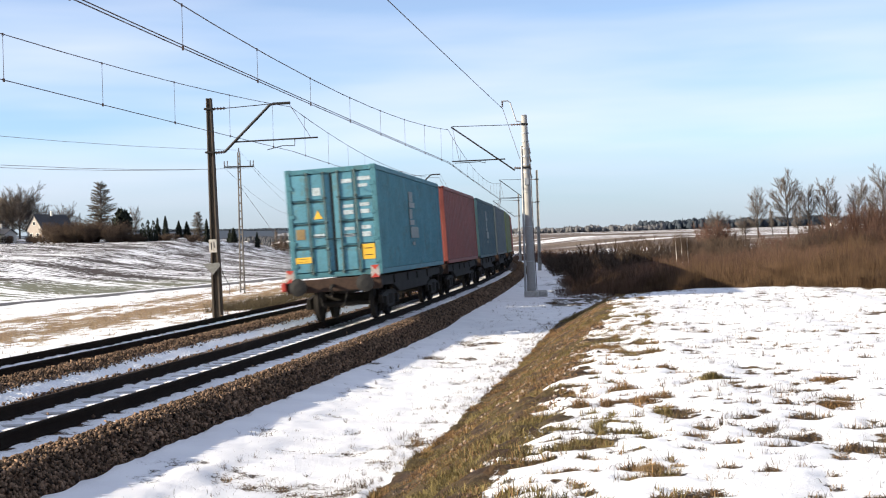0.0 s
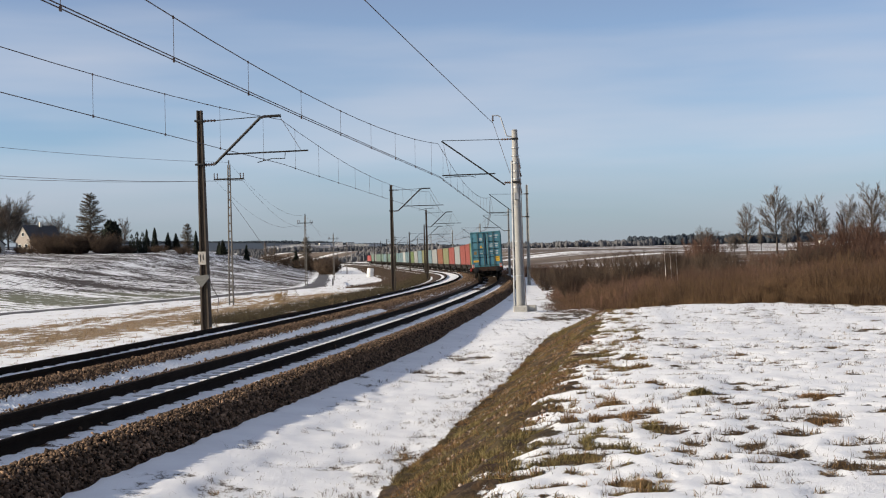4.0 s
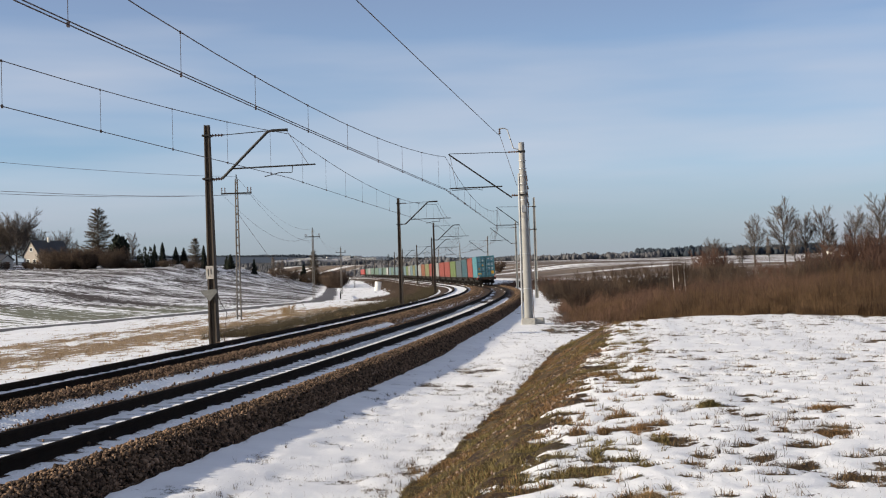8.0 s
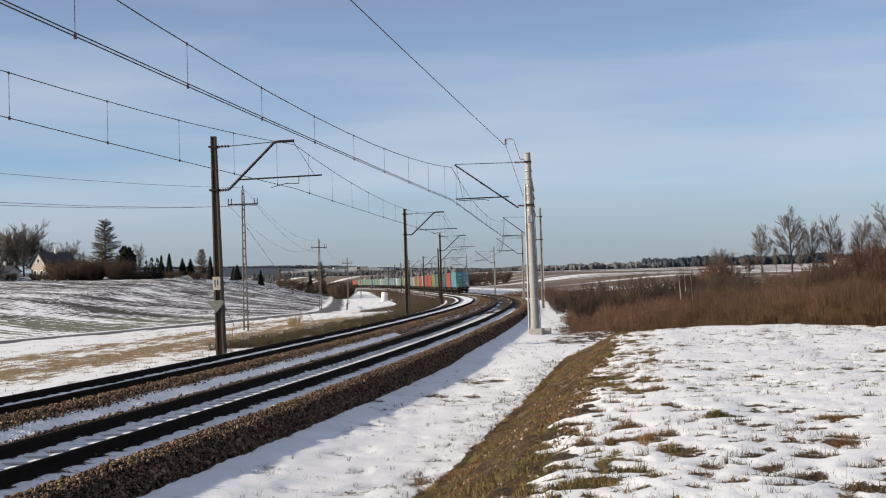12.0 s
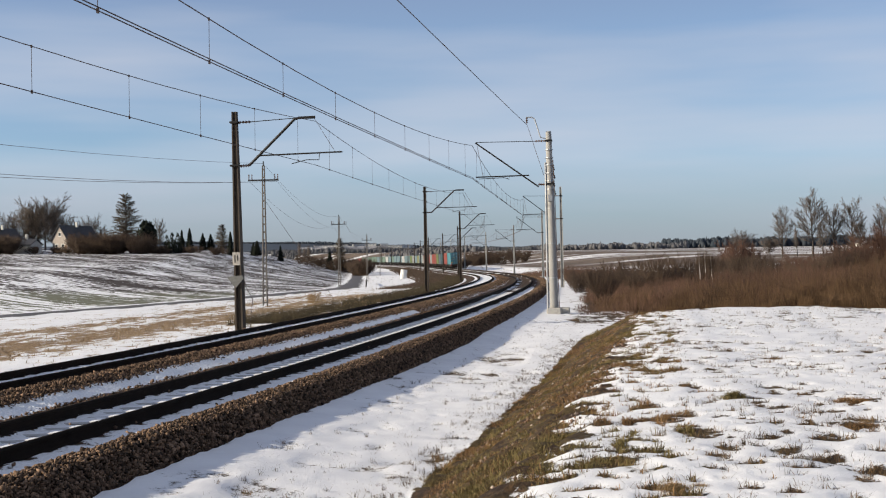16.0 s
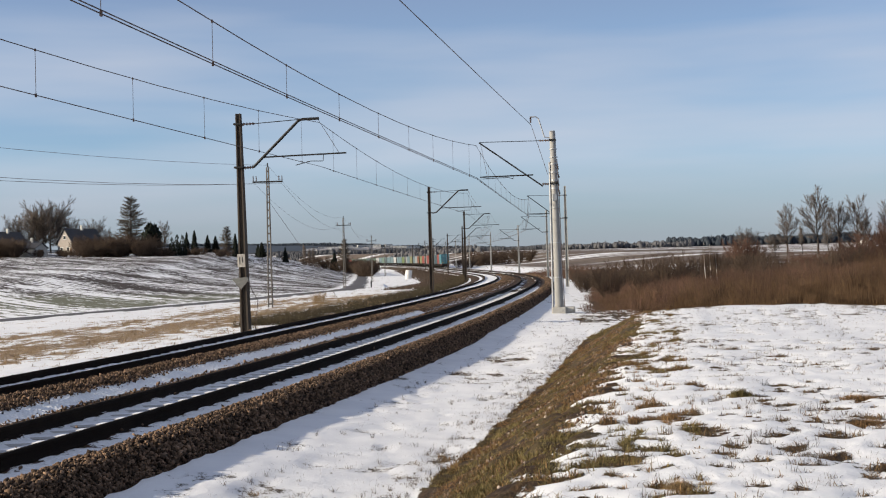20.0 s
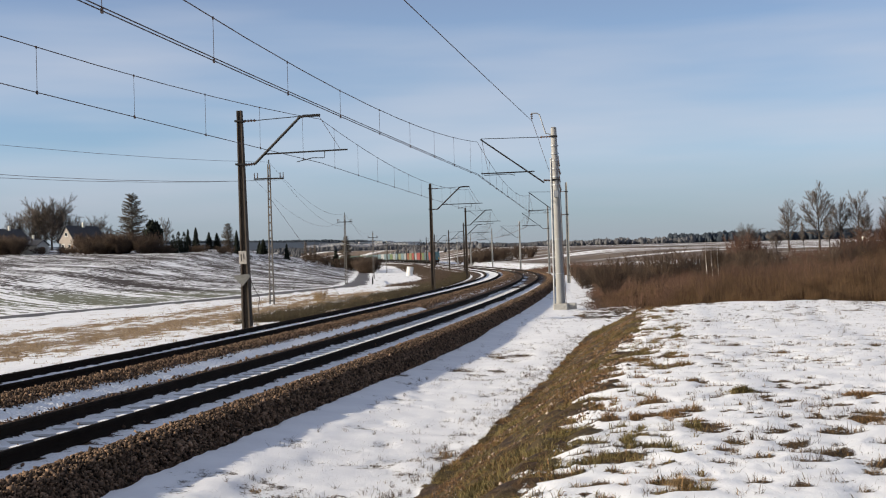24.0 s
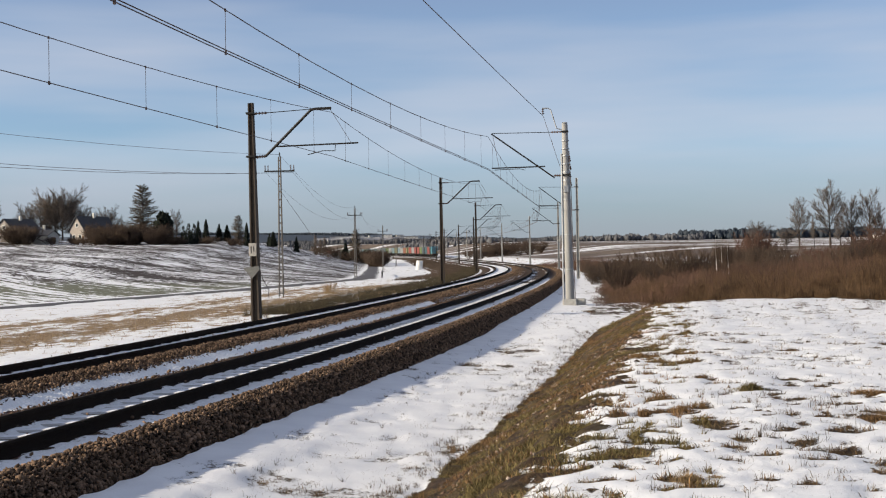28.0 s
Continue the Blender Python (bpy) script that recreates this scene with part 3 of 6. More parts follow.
# cross-section of the ballast bed: offset, level over the low rail
B_OFF = [-7.1, -6.6, -6.0, -5.7, -5.3, -4.8, -3.2, -2.9, -2.6, -2.2, -1.8, -1.5, -1.2, -0.85, -0.68, -0.58, 0.58, 0.68, 0.85, 1.2, 1.5, 1.66, 1.85, 2.05, 2.25, 2.45]
B_Z = [-0.62, -0.46, -0.27, -0.2, -0.19, -0.145, -0.075, -0.08, 0.005, 0.03, -0.05, -0.14, -0.165, -0.155, -0.155, -0.21, -0.155, -0.085, -0.085, -0.095, -0.085, 0.0, 0.035, 0.0, -0.2, -0.5]


def bed_level(s, off):
    return np.interp(s, WAY, WZ) + np.interp(off, B_OFF, B_Z)


def bed_material():
    m, nd, lk, bs = node_mat("ballast_with_snow")
    geo = nd.new("ShaderNodeNewGeometry").outputs["Position"]
    at = nd.new("ShaderNodeAttribute")
    at.attribute_name = "snow"
    vor = nd.new("ShaderNodeTexVoronoi")
    vor.inputs["Scale"].default_value = 17.0
    lk.new(geo, vor.inputs["Vector"])
    a = noise_node(nd, lk, geo, 3.0, 5.0)
    f = noise_node(nd, lk, geo, 14.0, 4.0)
    # bed coloured darker than the loose stones, as the shade in their gaps
    stone = mix_col(nd, lk, 0.75, (0.07, 0.045, 0.03), vor.outputs["Color"], "MULTIPLY")
    stone = mix_col(nd, lk, 0.5, stone, mix_col(nd, lk, ramp_out(nd, lk, a.outputs["Fac"], (0.35, 0.0), (0.65, 1.0)), (0.03, 0.02, 0.014), (0.11, 0.07, 0.045)))
    k = math_node(nd, lk, "ADD", at.outputs["Fac"], math_node(nd, lk, "MULTIPLY", math_node(nd, lk, "SUBTRACT", f.outputs["Fac"], 0.5), 0.9))
    col = mix_col(nd, lk, ramp_out(nd, lk, k, (0.46, 0.0), (0.54, 1.0)), stone, (0.82, 0.84, 0.87))
    lk.new(col, bs.inputs["Base Color"])
    bs.inputs["Roughness"].default_value = 0.85
    bs.inputs["Specular IOR Level"].default_value = 0.15
    bump_node(nd, lk, vor.outputs["Distance"], bs, 0.8, 0.03)
    return m


def build_bed():
    ss = np.array(sorted(spread(-12.0, -90, 0.12, 1.1, 3)) + list(np.arange(-12.0, 34.0, 0.12)) + spread(34.0, 1200, 0.12, 1.03, 6))
    os_ = np.concatenate([np.arange(-7.1, 2.45, 0.08), [2.45]])
    O, S2 = np.meshgrid(os_, ss)
    Z = bed_level(S2, O)
    # hollows between the sleepers
    on = np.maximum(step(1.35, 1.2, np.abs(O)), step(1.35, 1.2, np.abs(O + 4)))
    ph = np.abs(S2 / 0.6 - np.floor(S2 / 0.6) - 0.5)
    gap = np.exp(-(ph / 0.13) ** 2) * step(80, 50, S2)
    Z = Z - 0.022 * on * gap + 0.05 * (fbm(S2 * 1.6, O * 2.2, 15, 3) - 0.5)
    x, y, a, z = way(S2)
    P = np.stack([x + O * np.cos(a), y - O * np.sin(a), Z], -1).reshape(-1, 3)
    n = fbm(S2 * 0.7, O * 3, 19, 3)
    between = np.maximum(step(0.74, 0.66, np.abs(O)), step(0.74, 0.66, np.abs(O + 4)))
    ends = np.exp(-((O - 1.1) / 0.36) ** 2) + np.exp(-((O + 1.72) / 0.25) ** 2) + np.exp(-((O + 2.85) / 0.25) ** 2) + np.exp(-((O + 5.2) / 0.2) ** 2) + np.exp(-((O + 6.8) / 0.4) ** 2)
    # the nearer the fork of the curve, the more the wind has cleared the outer track
    clear = step(58, 85, S2) * step(210, 150, S2) * step(-1.2, 0.2, O)
    snow = between * (0.78 + 0.5 * (n - 0.5)) + np.clip(ends, 0, 1) * (0.8 + 0.5 * (n - 0.5)) - 0.3 * on * gap * (0.3 + 1.1 * fbm(S2 * 2.3, O * 1.1, 29, 2)) - clear * 0.55 + 0.1
    # farther round the bend the near track keeps only patches of snow
    snow = snow - 0.42 * step(16, 40, S2) * step(0.9, 0.7, np.abs(O)) * step(0.42, 0.56, fbm(S2 * 0.45, O * 1.4, 47, 3))
    me = fast_mesh("ballast_bed", P, sheet(os_, ss), bed_material(), (("snow", snow),))
    tagged(new("ballast_bed", smooth_all(me)), "brown stone ballast bed of the double track, partly under snow", "ballast", kind="structure")


build_bed()


def stones(name, seed, n, pick, label, big=1.0):
    """Loose stones, each its own small block, on the bed."""
    r = np.random.RandomState(seed)
    s, off = pick(r, n)
    size = (0.008 + 0.014 * r.rand(n) ** 2.0) * big
    x, y, a, z = way(s)
    c = np.stack([x + off * np.cos(a), y - off * np.sin(a), bed_level(s, off) + 0.085 * (r.rand(n) ** 1.6 - 0.3)], -1)
    base = np.array([(i, j, k) for i in (-1, 1) for j in (-1, 1) for k in (-1, 1)], float)
    v = base[None] * (0.35 + 0.85 * r.rand(n, 8, 3)) * size[:, None, None] * (0.45 + 1.2 * r.rand(n, 1, 3))
    q = r.randn(n, 4)
    q /= np.linalg.norm(q, axis=1)[:, None]
    w, i, j, k = q.T
    R = np.stack([1 - 2 * (j * j + k * k), 2 * (i * j - k * w), 2 * (i * k + j * w), 2 * (i * j + k * w), 1 - 2 * (i * i + k * k), 2 * (j * k - i * w), 2 * (i * k - j * w), 2 * (j * k + i * w), 1 - 2 * (i * i + j * j)], -1).reshape(n, 3, 3)
    v = np.einsum("nij,nkj->nki", R, v) + c[:, None, :]
    f = np.array([(0, 1, 3, 2), (4, 6, 7, 5), (0, 4, 5, 1), (2, 3, 7, 6), (0, 2, 6, 4), (1, 5, 7, 3)])
    faces = (np.arange(n)[:, None, None] * 8 + f[None]).reshape(-1, 4)
    tagged(new(name, fast_mesh(name, v.reshape(-1, 3), faces, M_STONE)), label, "ballast stones", kind="stuff")


def _along(r, n):
    return -12 + 52 * r.rand(n) ** 1.7


def _tri(r, n, c, h):
    return c + h * (r.rand(n) + r.rand(n) - 1)


stones("shoulder_stones", 1, 95000, lambda r, n: (_along(r, n), 1.98 + 0.37 * (2 * r.rand(n) - 1)), "loose brown ballast stones on the shoulder of the bed")
stones("middle_stones", 2, 48000, lambda r, n: (_along(r, n) + 2, _tri(r, n, -2.32, 0.58)), "loose brown ballast stones heaped between the tracks")
stones("outer_stones", 3, 1500, lambda r, n: (_along(r, n) + 4, _tri(r, n, -5.75, 0.3)), "loose brown ballast stones along the far shoulder")
stones("curve_shoulder_stones", 4, 34000, lambda r, n: (30 + 130 * r.rand(n) ** 1.5, 1.95 + 0.42 * (2 * r.rand(n) - 1)), "brown ballast stones on the shoulder round the bend", 1.35)
stones("curve_middle_stones", 5, 26000, lambda r, n: (32 + 130 * r.rand(n) ** 1.5, _tri(r, n, -2.15, 0.85)), "brown ballast stones between the tracks round the bend", 1.35)
stones("track_stones", 6, 350, lambda r, n: (_along(r, n), np.where(r.rand(n) < 0.5, 0.0, -4.0) + 1.25 * (2 * r.rand(n) - 1)), "scattered ballast stones between the rails and sleepers")

stones("rail_side_stones", 7, 3600, lambda r, n: (_along(r, n), -1.33 + 0.15 * (2 * r.rand(n) - 1)), "grey ballast stones along the rail's outer foot")

# rails
RAIL = [(-0.036, 0.0), (0.036, 0.0), (0.037, -0.03), (0.02, -0.045), (0.01, -0.055), (0.009, -0.13), (0.03, -0.15), (0.075, -0.16), (0.075, -0.172), (-0.075, -0.172), (-0.075, -0.16), (-0.03, -0.15), (-0.009, -0.13), (-0.01, -0.055), (-0.02, -0.045), (-0.037, -0.03)]


def rail(name, off, lift, label):
    ss = np.array(sorted(spread(-10.0, -90, 1.0, 1.1, 4)) + list(np.arange(-10.0, 60.0, 1.0)) + spread(60, 1200, 1.0, 1.05, 8))
    x, y, a, z = way(ss)
    prof = np.array(RAIL)
    o = off + prof[None, :, 0] * math.cos(CANT)
    zz = z[:, None] + lift + prof[None, :, 1] + prof[None, :, 0] * CANT
    P = np.stack([x[:, None] + o * np.cos(a)[:, None], y[:, None] - o * np.sin(a)[:, None], zz], -1)
    n = len(prof)
    i = (np.arange(len(ss) - 1)[:, None] * n + np.arange(n)[None, :])
    j = (np.arange(len(ss) - 1)[:, None] * n + (np.arange(n)[None, :] + 1) % n)
    F = np.stack([i, j, j + n, i + n], -1).reshape(-1, 4)
    me = fast_mesh(name, P.reshape(-1, 3), F, M_RAIL)
    tagged(new(name, me), label, "rail", group="rails of the double track", kind="structure")


for k, (o, c) in enumerate(((0.75, 1), (-0.75, 0), (-3.25, 1), (-4.75, 0))):
    rail("rail_%d" % (k + 1), o, c * CANT * 1.5, "dark rusted steel rail on snowy concrete sleepers")

# sleepers: snow-dusted concrete, one object each on shared meshes
def sleeper_material():
    m, nd, lk, bs = node_mat("snow_dusted_concrete")
    geo = nd.new("ShaderNodeNewGeometry")
    a = noise_node(nd, lk, geo.outputs["Position"], 5.0, 5.0, 0.6)
    r = nd.new("ShaderNodeObjectInfo").outputs["Random"]
    nz = nd.new("ShaderNodeSeparateXYZ")
    lk.new(geo.outputs["Normal"], nz.inputs["Vector"])
    k = math_node(nd, lk, "ADD", a.outputs["Fac"], math_node(nd, lk, "MULTIPLY", math_node(nd, lk, "SUBTRACT", r, 0.5), 0.25))
    k = math_node(nd, lk, "MULTIPLY", ramp_out(nd, lk, k, (0.2, 0.0), (0.3, 1.0)), ramp_out(nd, lk, nz.outputs["Z"], (0.6, 0.0), (0.85, 1.0)))
    lk.new(mix_col(nd, lk, k, (0.2, 0.18, 0.155), (0.8, 0.82, 0.86)), bs.inputs["Base Color"])
    bs.inputs["Roughness"].default_value = 0.8
    bump_node(nd, lk, a.outputs["Fac"], bs, 0.3, 0.02)
    return m


def sleepers():
    mt = sleeper_material()
    sh = Shape().box((0, 0, -0.1), (2.5, 0.25, 0.18), ch=0.025).mesh("sleeper", mt)
    fast = Shape().box((0, 0, 0.0), (0.1, 0.16, 0.05), ch=0.01).mesh("rail_clip", M_RAIL)
    for nm, off, lab in (("near_track_sleepers", 0.0, "snow-dusted concrete sleepers of the near track"), ("far_track_sleepers", -4.0, "snow-dusted concrete sleepers of the far track")):
        t = thing(nm, Matrix(), lab, "sleepers", kind="structure")
        for k in range(-22, 105):
            part("sleeper", sh, None, t, m=at_track(k * 0.6 + 0.3 * 0, off, CANT * 0.75 - 0.186, 0, CANT))


sleepers()

# ---- overhead line ----
H_POLY = [(-0.5, -0.5), (0.5, -0.5), (0.5, -0.3), (0.16, -0.18), (0.16, 0.18), (0.5, 0.3), (0.5, 0.5), (-0.5, 0.5), (-0.5, 0.3), (-0.16, 0.18), (-0.16, -0.18), (-0.5, -0.3)]


def insulator(shape, p, q, r=0.055, sheds=4):
    """Porcelain sheds on a rod from p to q."""
    p, q = Vector(p), Vector(q)
    shape.tube(p, q, r * 0.4)
    for i in range(sheds):
        a = p.lerp(q, (i + 0.3) / sheds)
        b = p.lerp(q, (i + 0.75) / sheds)
        shape.tube(a, b, r, r * 0.45, n=8)


def catenary_mast(s, off, base, top, side, reach, style, plate=True, contact=5.7, mess=7.2, lean=0.0):
    """A mast beside the line; side 1: its arm reaches to the right, -1: to the left."""
    looks = {"brown": ("dark weathered concrete mast with a tubular bracket arm", M_CONC_DARK), "grey": ("grey concrete mast with a tubular bracket arm over the track", M_CONC), "pale": ("pale round concrete mast with insulators and a horn at its head", M_CONC_PALE)}
    label, mat = looks[style]
    z = float(np.interp(s, WAY, WZ))
    t = thing("catenary_mast", at_track(s, off, base, 0, lean), label, "mast", "masts of the overhead line")
    h = top - base
    sh = Shape()
    if style == "pale":
        sh.lathe([(0.2, 0), (0.195, 0.4), (0.125, h - 0.03), (0.105, h)], n=18)
    else:
        sh.prism([(y * 0.3, x * 0.38) for x, y in reversed(H_POLY)], 0, h, scale=0.57)
    part("pole", sh, mat, t, smooth=style == "pale")
    if style == "pale":
        f = Shape().box((0, 0, 0.06), (0.62, 0.72, 0.5), ch=0.04)
        part("footing", f, M_CONC, t, "grey concrete footing block")
    d = side
    hz = contact - base
    mz = mess - base
    arm = Shape()
    root = hz + 0.03 if side > 0 else hz - 0.38
    rz = hz + (0.37 if side > 0 else 0.04)
    if side < 0:
        arm.pipe([(d * 0.5, 0, root - 0.1), (d * reach, 0, mz + 0.04)], 0.032, 8)
    else:
        arm.pipe([(d * 0.5, 0, root), (d * (reach - 0.75), 0, mz + 0.02), (d * (reach - 0.6), 0, mz + 0.06), (d * reach, 0, mz + 0.06)], 0.05, 8)
    part("bracket_arm", arm, M_STEEL, t)
    ins = Shape()
    insulator(ins, (d * 0.16, 0, root - 0.02), (d * 0.52, 0, root), 0.07)
    part("bracket_insulator", ins, M_PORC, t, "brown porcelain insulator")
    tie = Shape().pipe([(d * 0.6, 0, mz), (d * (reach - (0.72 if side > 0 else 0.02)), 0, mz + 0.06)], 0.016, 6)
    part("top_tie", tie, M_STEEL, t)
    ins = Shape()
    insulator(ins, (d * 0.15, 0, mz), (d * 0.6, 0, mz), 0.06)
    part("tie_insulator", ins, M_PORC, t)
    reg = Shape().pipe([(d * (reach * 0.28), 0, rz - 0.01), (d * (reach + (0.95 if side > 0 else 0.02)), 0, rz)], 0.028, 8)
    part("register_arm", reg, M_STEEL, t)
    if side > 0:
        st = Shape().pipe([(d * (reach + 0.12), 0, hz + 0.36), (d * (reach + 0.1), 0, hz + 0.12), (d * (reach - 0.35), 0, hz + 0.14), (d * (reach - 0.9), 0, hz + 0.02)], 0.016, 6)
    else:
        st = Shape().pipe([(d * (reach * 0.55), 0, rz), (d * (reach * 0.55), 0, rz - 0.14), (d * (reach * 0.62), 0, rz - 0.07), (d * (reach - 0.1), 0, rz - 0.08)], 0.016, 6)
    part("steady_arm", st, M_STEEL, t)
    hang = Shape().pipe([(d * (reach - 0.05), 0, mz + 0.05), (d * (reach + (0.7 if side > 0 else -0.3)), 0, rz)], 0.008, 4)
    part("stay_wire", hang, M_WIRE, t)
    for zz, w in ((mz, 0.3), (root, 0.34)):
        part("clamp", Shape().box((0, 0, zz), (w, w * 1.25, 0.07), ch=0.01), M_STEEL, t)
    if plate:
        p = part("number_plate", Shape().box((0, -0.27, 2.65), (0.28, 0.02, 0.46), ch=0.005), M_PLATE, t, "white enamel plate with worn dark marks")
        for k in range(2):
            part("plate_mark", Shape().box((-0.05 + 0.1 * k, -0.283, 2.65 + 0.03 * k), (0.035, 0.006, 0.26 - 0.06 * k)), M_INK, p)
        g = Shape().add([(-0.42, -0.2, 2.02), (0.2, -0.26, 2.06), (0.24, -0.26, 1.95), (-0.05, -0.25, 1.62), (-0.42, -0.14, 2.02), (0.2, -0.2, 2.06), (0.24, -0.2, 1.95), (-0.05, -0.19, 1.62)],
                        [(0, 1, 2, 3), (7, 6, 5, 4), (0, 4, 5, 1), (1, 5, 6, 2), (2, 6, 7, 3), (3, 7, 4, 0)])
        part("earth_bracket", g, M_SHEET, t, "grey sheet-metal bracket")
        part("earth_cable", Shape().pipe([(0.2, -0.2, 2.0), (0.3, -0.12, 1.6), (0.45, 0.1, 1.2), (0.3, 0.1, 0.1)], 0.014, 5), M_WIRE, t)
    return t


LEFT = [-26, 24.4, 74.4, 122, 178, 232, 285, 332, 385, 440, 495, 550, 606, 660]
RIGHT = [-14, 35.5, 85, 134, 190, 244, 298, 352, 406, 460, 515, 570, 625, 680]
for s in LEFT[1:]:
    z = float(np.interp(s, WAY, WZ))
    catenary_mast(s, -6.86 if s < 60 else -6.82, z - 0.55, z + 7.36, 1, 2.95, "brown", plate=s < 30, contact=z + 5.4, mess=z + 6.98, lean=radians(0.8 if s < 60 else 0.3))
for i, s in enumerate(RIGHT[1:]):
    z = float(np.interp(s, WAY, WZ))
    mast = catenary_mast(s, 3.76 if i < 1 else (3.35 if i < 2 else 2.95), z - 0.55, z + (7.4 if i < 1 else 7.75), -1, 3.2 if i < 1 else 3.1, "pale" if i == 0 else "grey", plate=False, contact=z + 5.5, mess=z + 7.0, lean=radians(0.9 if i < 1 else 0.3))
    if i == 0:
        horn = Shape().pipe([(0, 0, 7.62), (-0.35, 0, 7.7), (-0.58, 0, 8.52), (-0.7, 0, 8.6), (-0.95, 0, 8.6)], 0.03, 6)
        part("feeder_horn", horn, M_STEEL_PALE, mast, "galvanised steel horn")
        ins = Shape()
        insulator(ins, (-0.92, 0, 8.58), (-0.92, 0, 8.34), 0.06, 3)
        part("horn_insulator", ins, M_PORC, mast)
        for k, zz in enumerate((6.5, 6.15, 5.8, 5.45)):
            ins = Shape()
            insulator(ins, (0.15, 0.02, zz), (0.19 + 0.03 * (k % 2), -0.02, zz - 0.26), 0.055, 3)
            part("strain_insulator", ins, M_PORC, mast)
            part("band", Shape().lathe([(0.165, zz - 0.03), (0.165, zz + 0.03)], n=14), M_STEEL_PALE, mast)
        part("conduit", Shape().tube((-0.27, -0.05, 0.1), (-0.17, -0.05, 6.6), 0.045), M_STEEL_PALE, mast, "slim galvanised conduit")
        part("down_cable", Shape().pipe([(0.16, -0.13, 6.7), (0.19, -0.16, 5.2), (0.2, -0.17, 2.6), (0.24, -0.2, 0.3)], 0.018, 5), M_WIRE, mast, "dark cable running down the mast")
        part("terminal_box", Shape().box((0.0, -0.2, 5.05), (0.2, 0.12, 0.3), ch=0.015), M_STEEL_PALE, mast, "small grey terminal box")
        for k, zz in enumerate((7.15, 6.8, 4.6, 3.1, 1.6)):
            part("cable_clip", Shape().lathe([(0.172 + 0.006 * k, zz - 0.02), (0.172 + 0.006 * k, zz + 0.02)], n=14), M_STEEL_PALE, mast)
        part("side_footing", Shape().box((0.42, 0.1, 0.1), (0.5, 0.6, 0.42), ch=0.04), M_CONC, mast)


def wire_line(name, label, off, pull, supports, contact, mess, twin, sag):
    """Contact wire, messenger and droppers of one track, span by span."""
    t = thing(name, Matrix(), label, "overhead wire")
    cw, mw = [], []
    for i in range(len(supports) - 1):
        a, b = supports[i], supports[i + 1]
        span = Shape()
        n = 14 if a < 120 else 8
        us = [k / n for k in range(n + 1)]

        def spot(u, lvl, stag):
            s = a + (b - a) * u
            # wires run straight from mast to mast, pulled off towards the outside of the bend
            p, q = beside(a, off + stag), beside(b, off + stag)
            x, y = p[0] + (q[0] - p[0]) * u, p[1] + (q[1] - p[1]) * u
            return (x, y, float(np.interp(s, WAY, WZ)) + lvl)

        def mlev(u):
            return mess - sag * 4 * u * (1 - u)

        r = 0.0105 if a < 120 else 0.014
        for k in range(2 if twin else 1):
            sp = Shape().pipe([tuple(np.array(spot(u, contact - 0.04 * 4 * u * (1 - u), pull)) + (0.0, 0.0, 0.05 * k)) for u in us], r, 5)
            part("contact_wire", sp, M_WIRE, t)
        part("messenger_wire", Shape().pipe([spot(u, mlev(u), pull) for u in us], r, 5), M_WIRE, t)
        if a < 200:
            for k in range(11):
                u = (k + 0.5) / 11
                lo, hi = spot(u, contact - 0.04 * 4 * u * (1 - u), pull), spot(u, mlev(u), pull)
                part("dropper", Shape().tube(lo, hi, 0.006, n=4).box(lo, (0.03, 0.06, 0.07)).box(hi, (0.025, 0.05, 0.05)), M_WIRE, t)
    return t


wire_line("overhead_wire", "dark copper contact wire hung from a sagging messenger", 0.0, 0.3, RIGHT, 5.52, 6.98, True, 0.87)
wire_line("overhead_wire", "dark copper contact wire hung from a sagging messenger", -4.05, 0.05, LEFT, 5.44, 7.0, False, 0.74)
feed = Shape()
for a, b in ((-14, 35.5), ):
    pts = []
    for k in range(21):
        u = k / 20
        p = beside(a, 2.0, 7.8) * (1 - u) + beside(b, 2.72, 7.8) * u - np.array([0, 0, 0.12 * u * (1 - u)])
        pts.append(tuple(p))
    feed.pipe(pts, 0.012, 5)
feeder = thing("feeder_wire", Matrix(), "single dark feeder wire running to the pale mast's horn", "wire")
part("conductor", feed, M_WIRE, feeder)
drop = Shape().pipe([tuple(beside(35.5, 2.72, 7.8)), tuple(beside(35.6, 3.4, 5.6))], 0.01, 5)
part("anchor_wire", drop, M_WIRE, feeder)


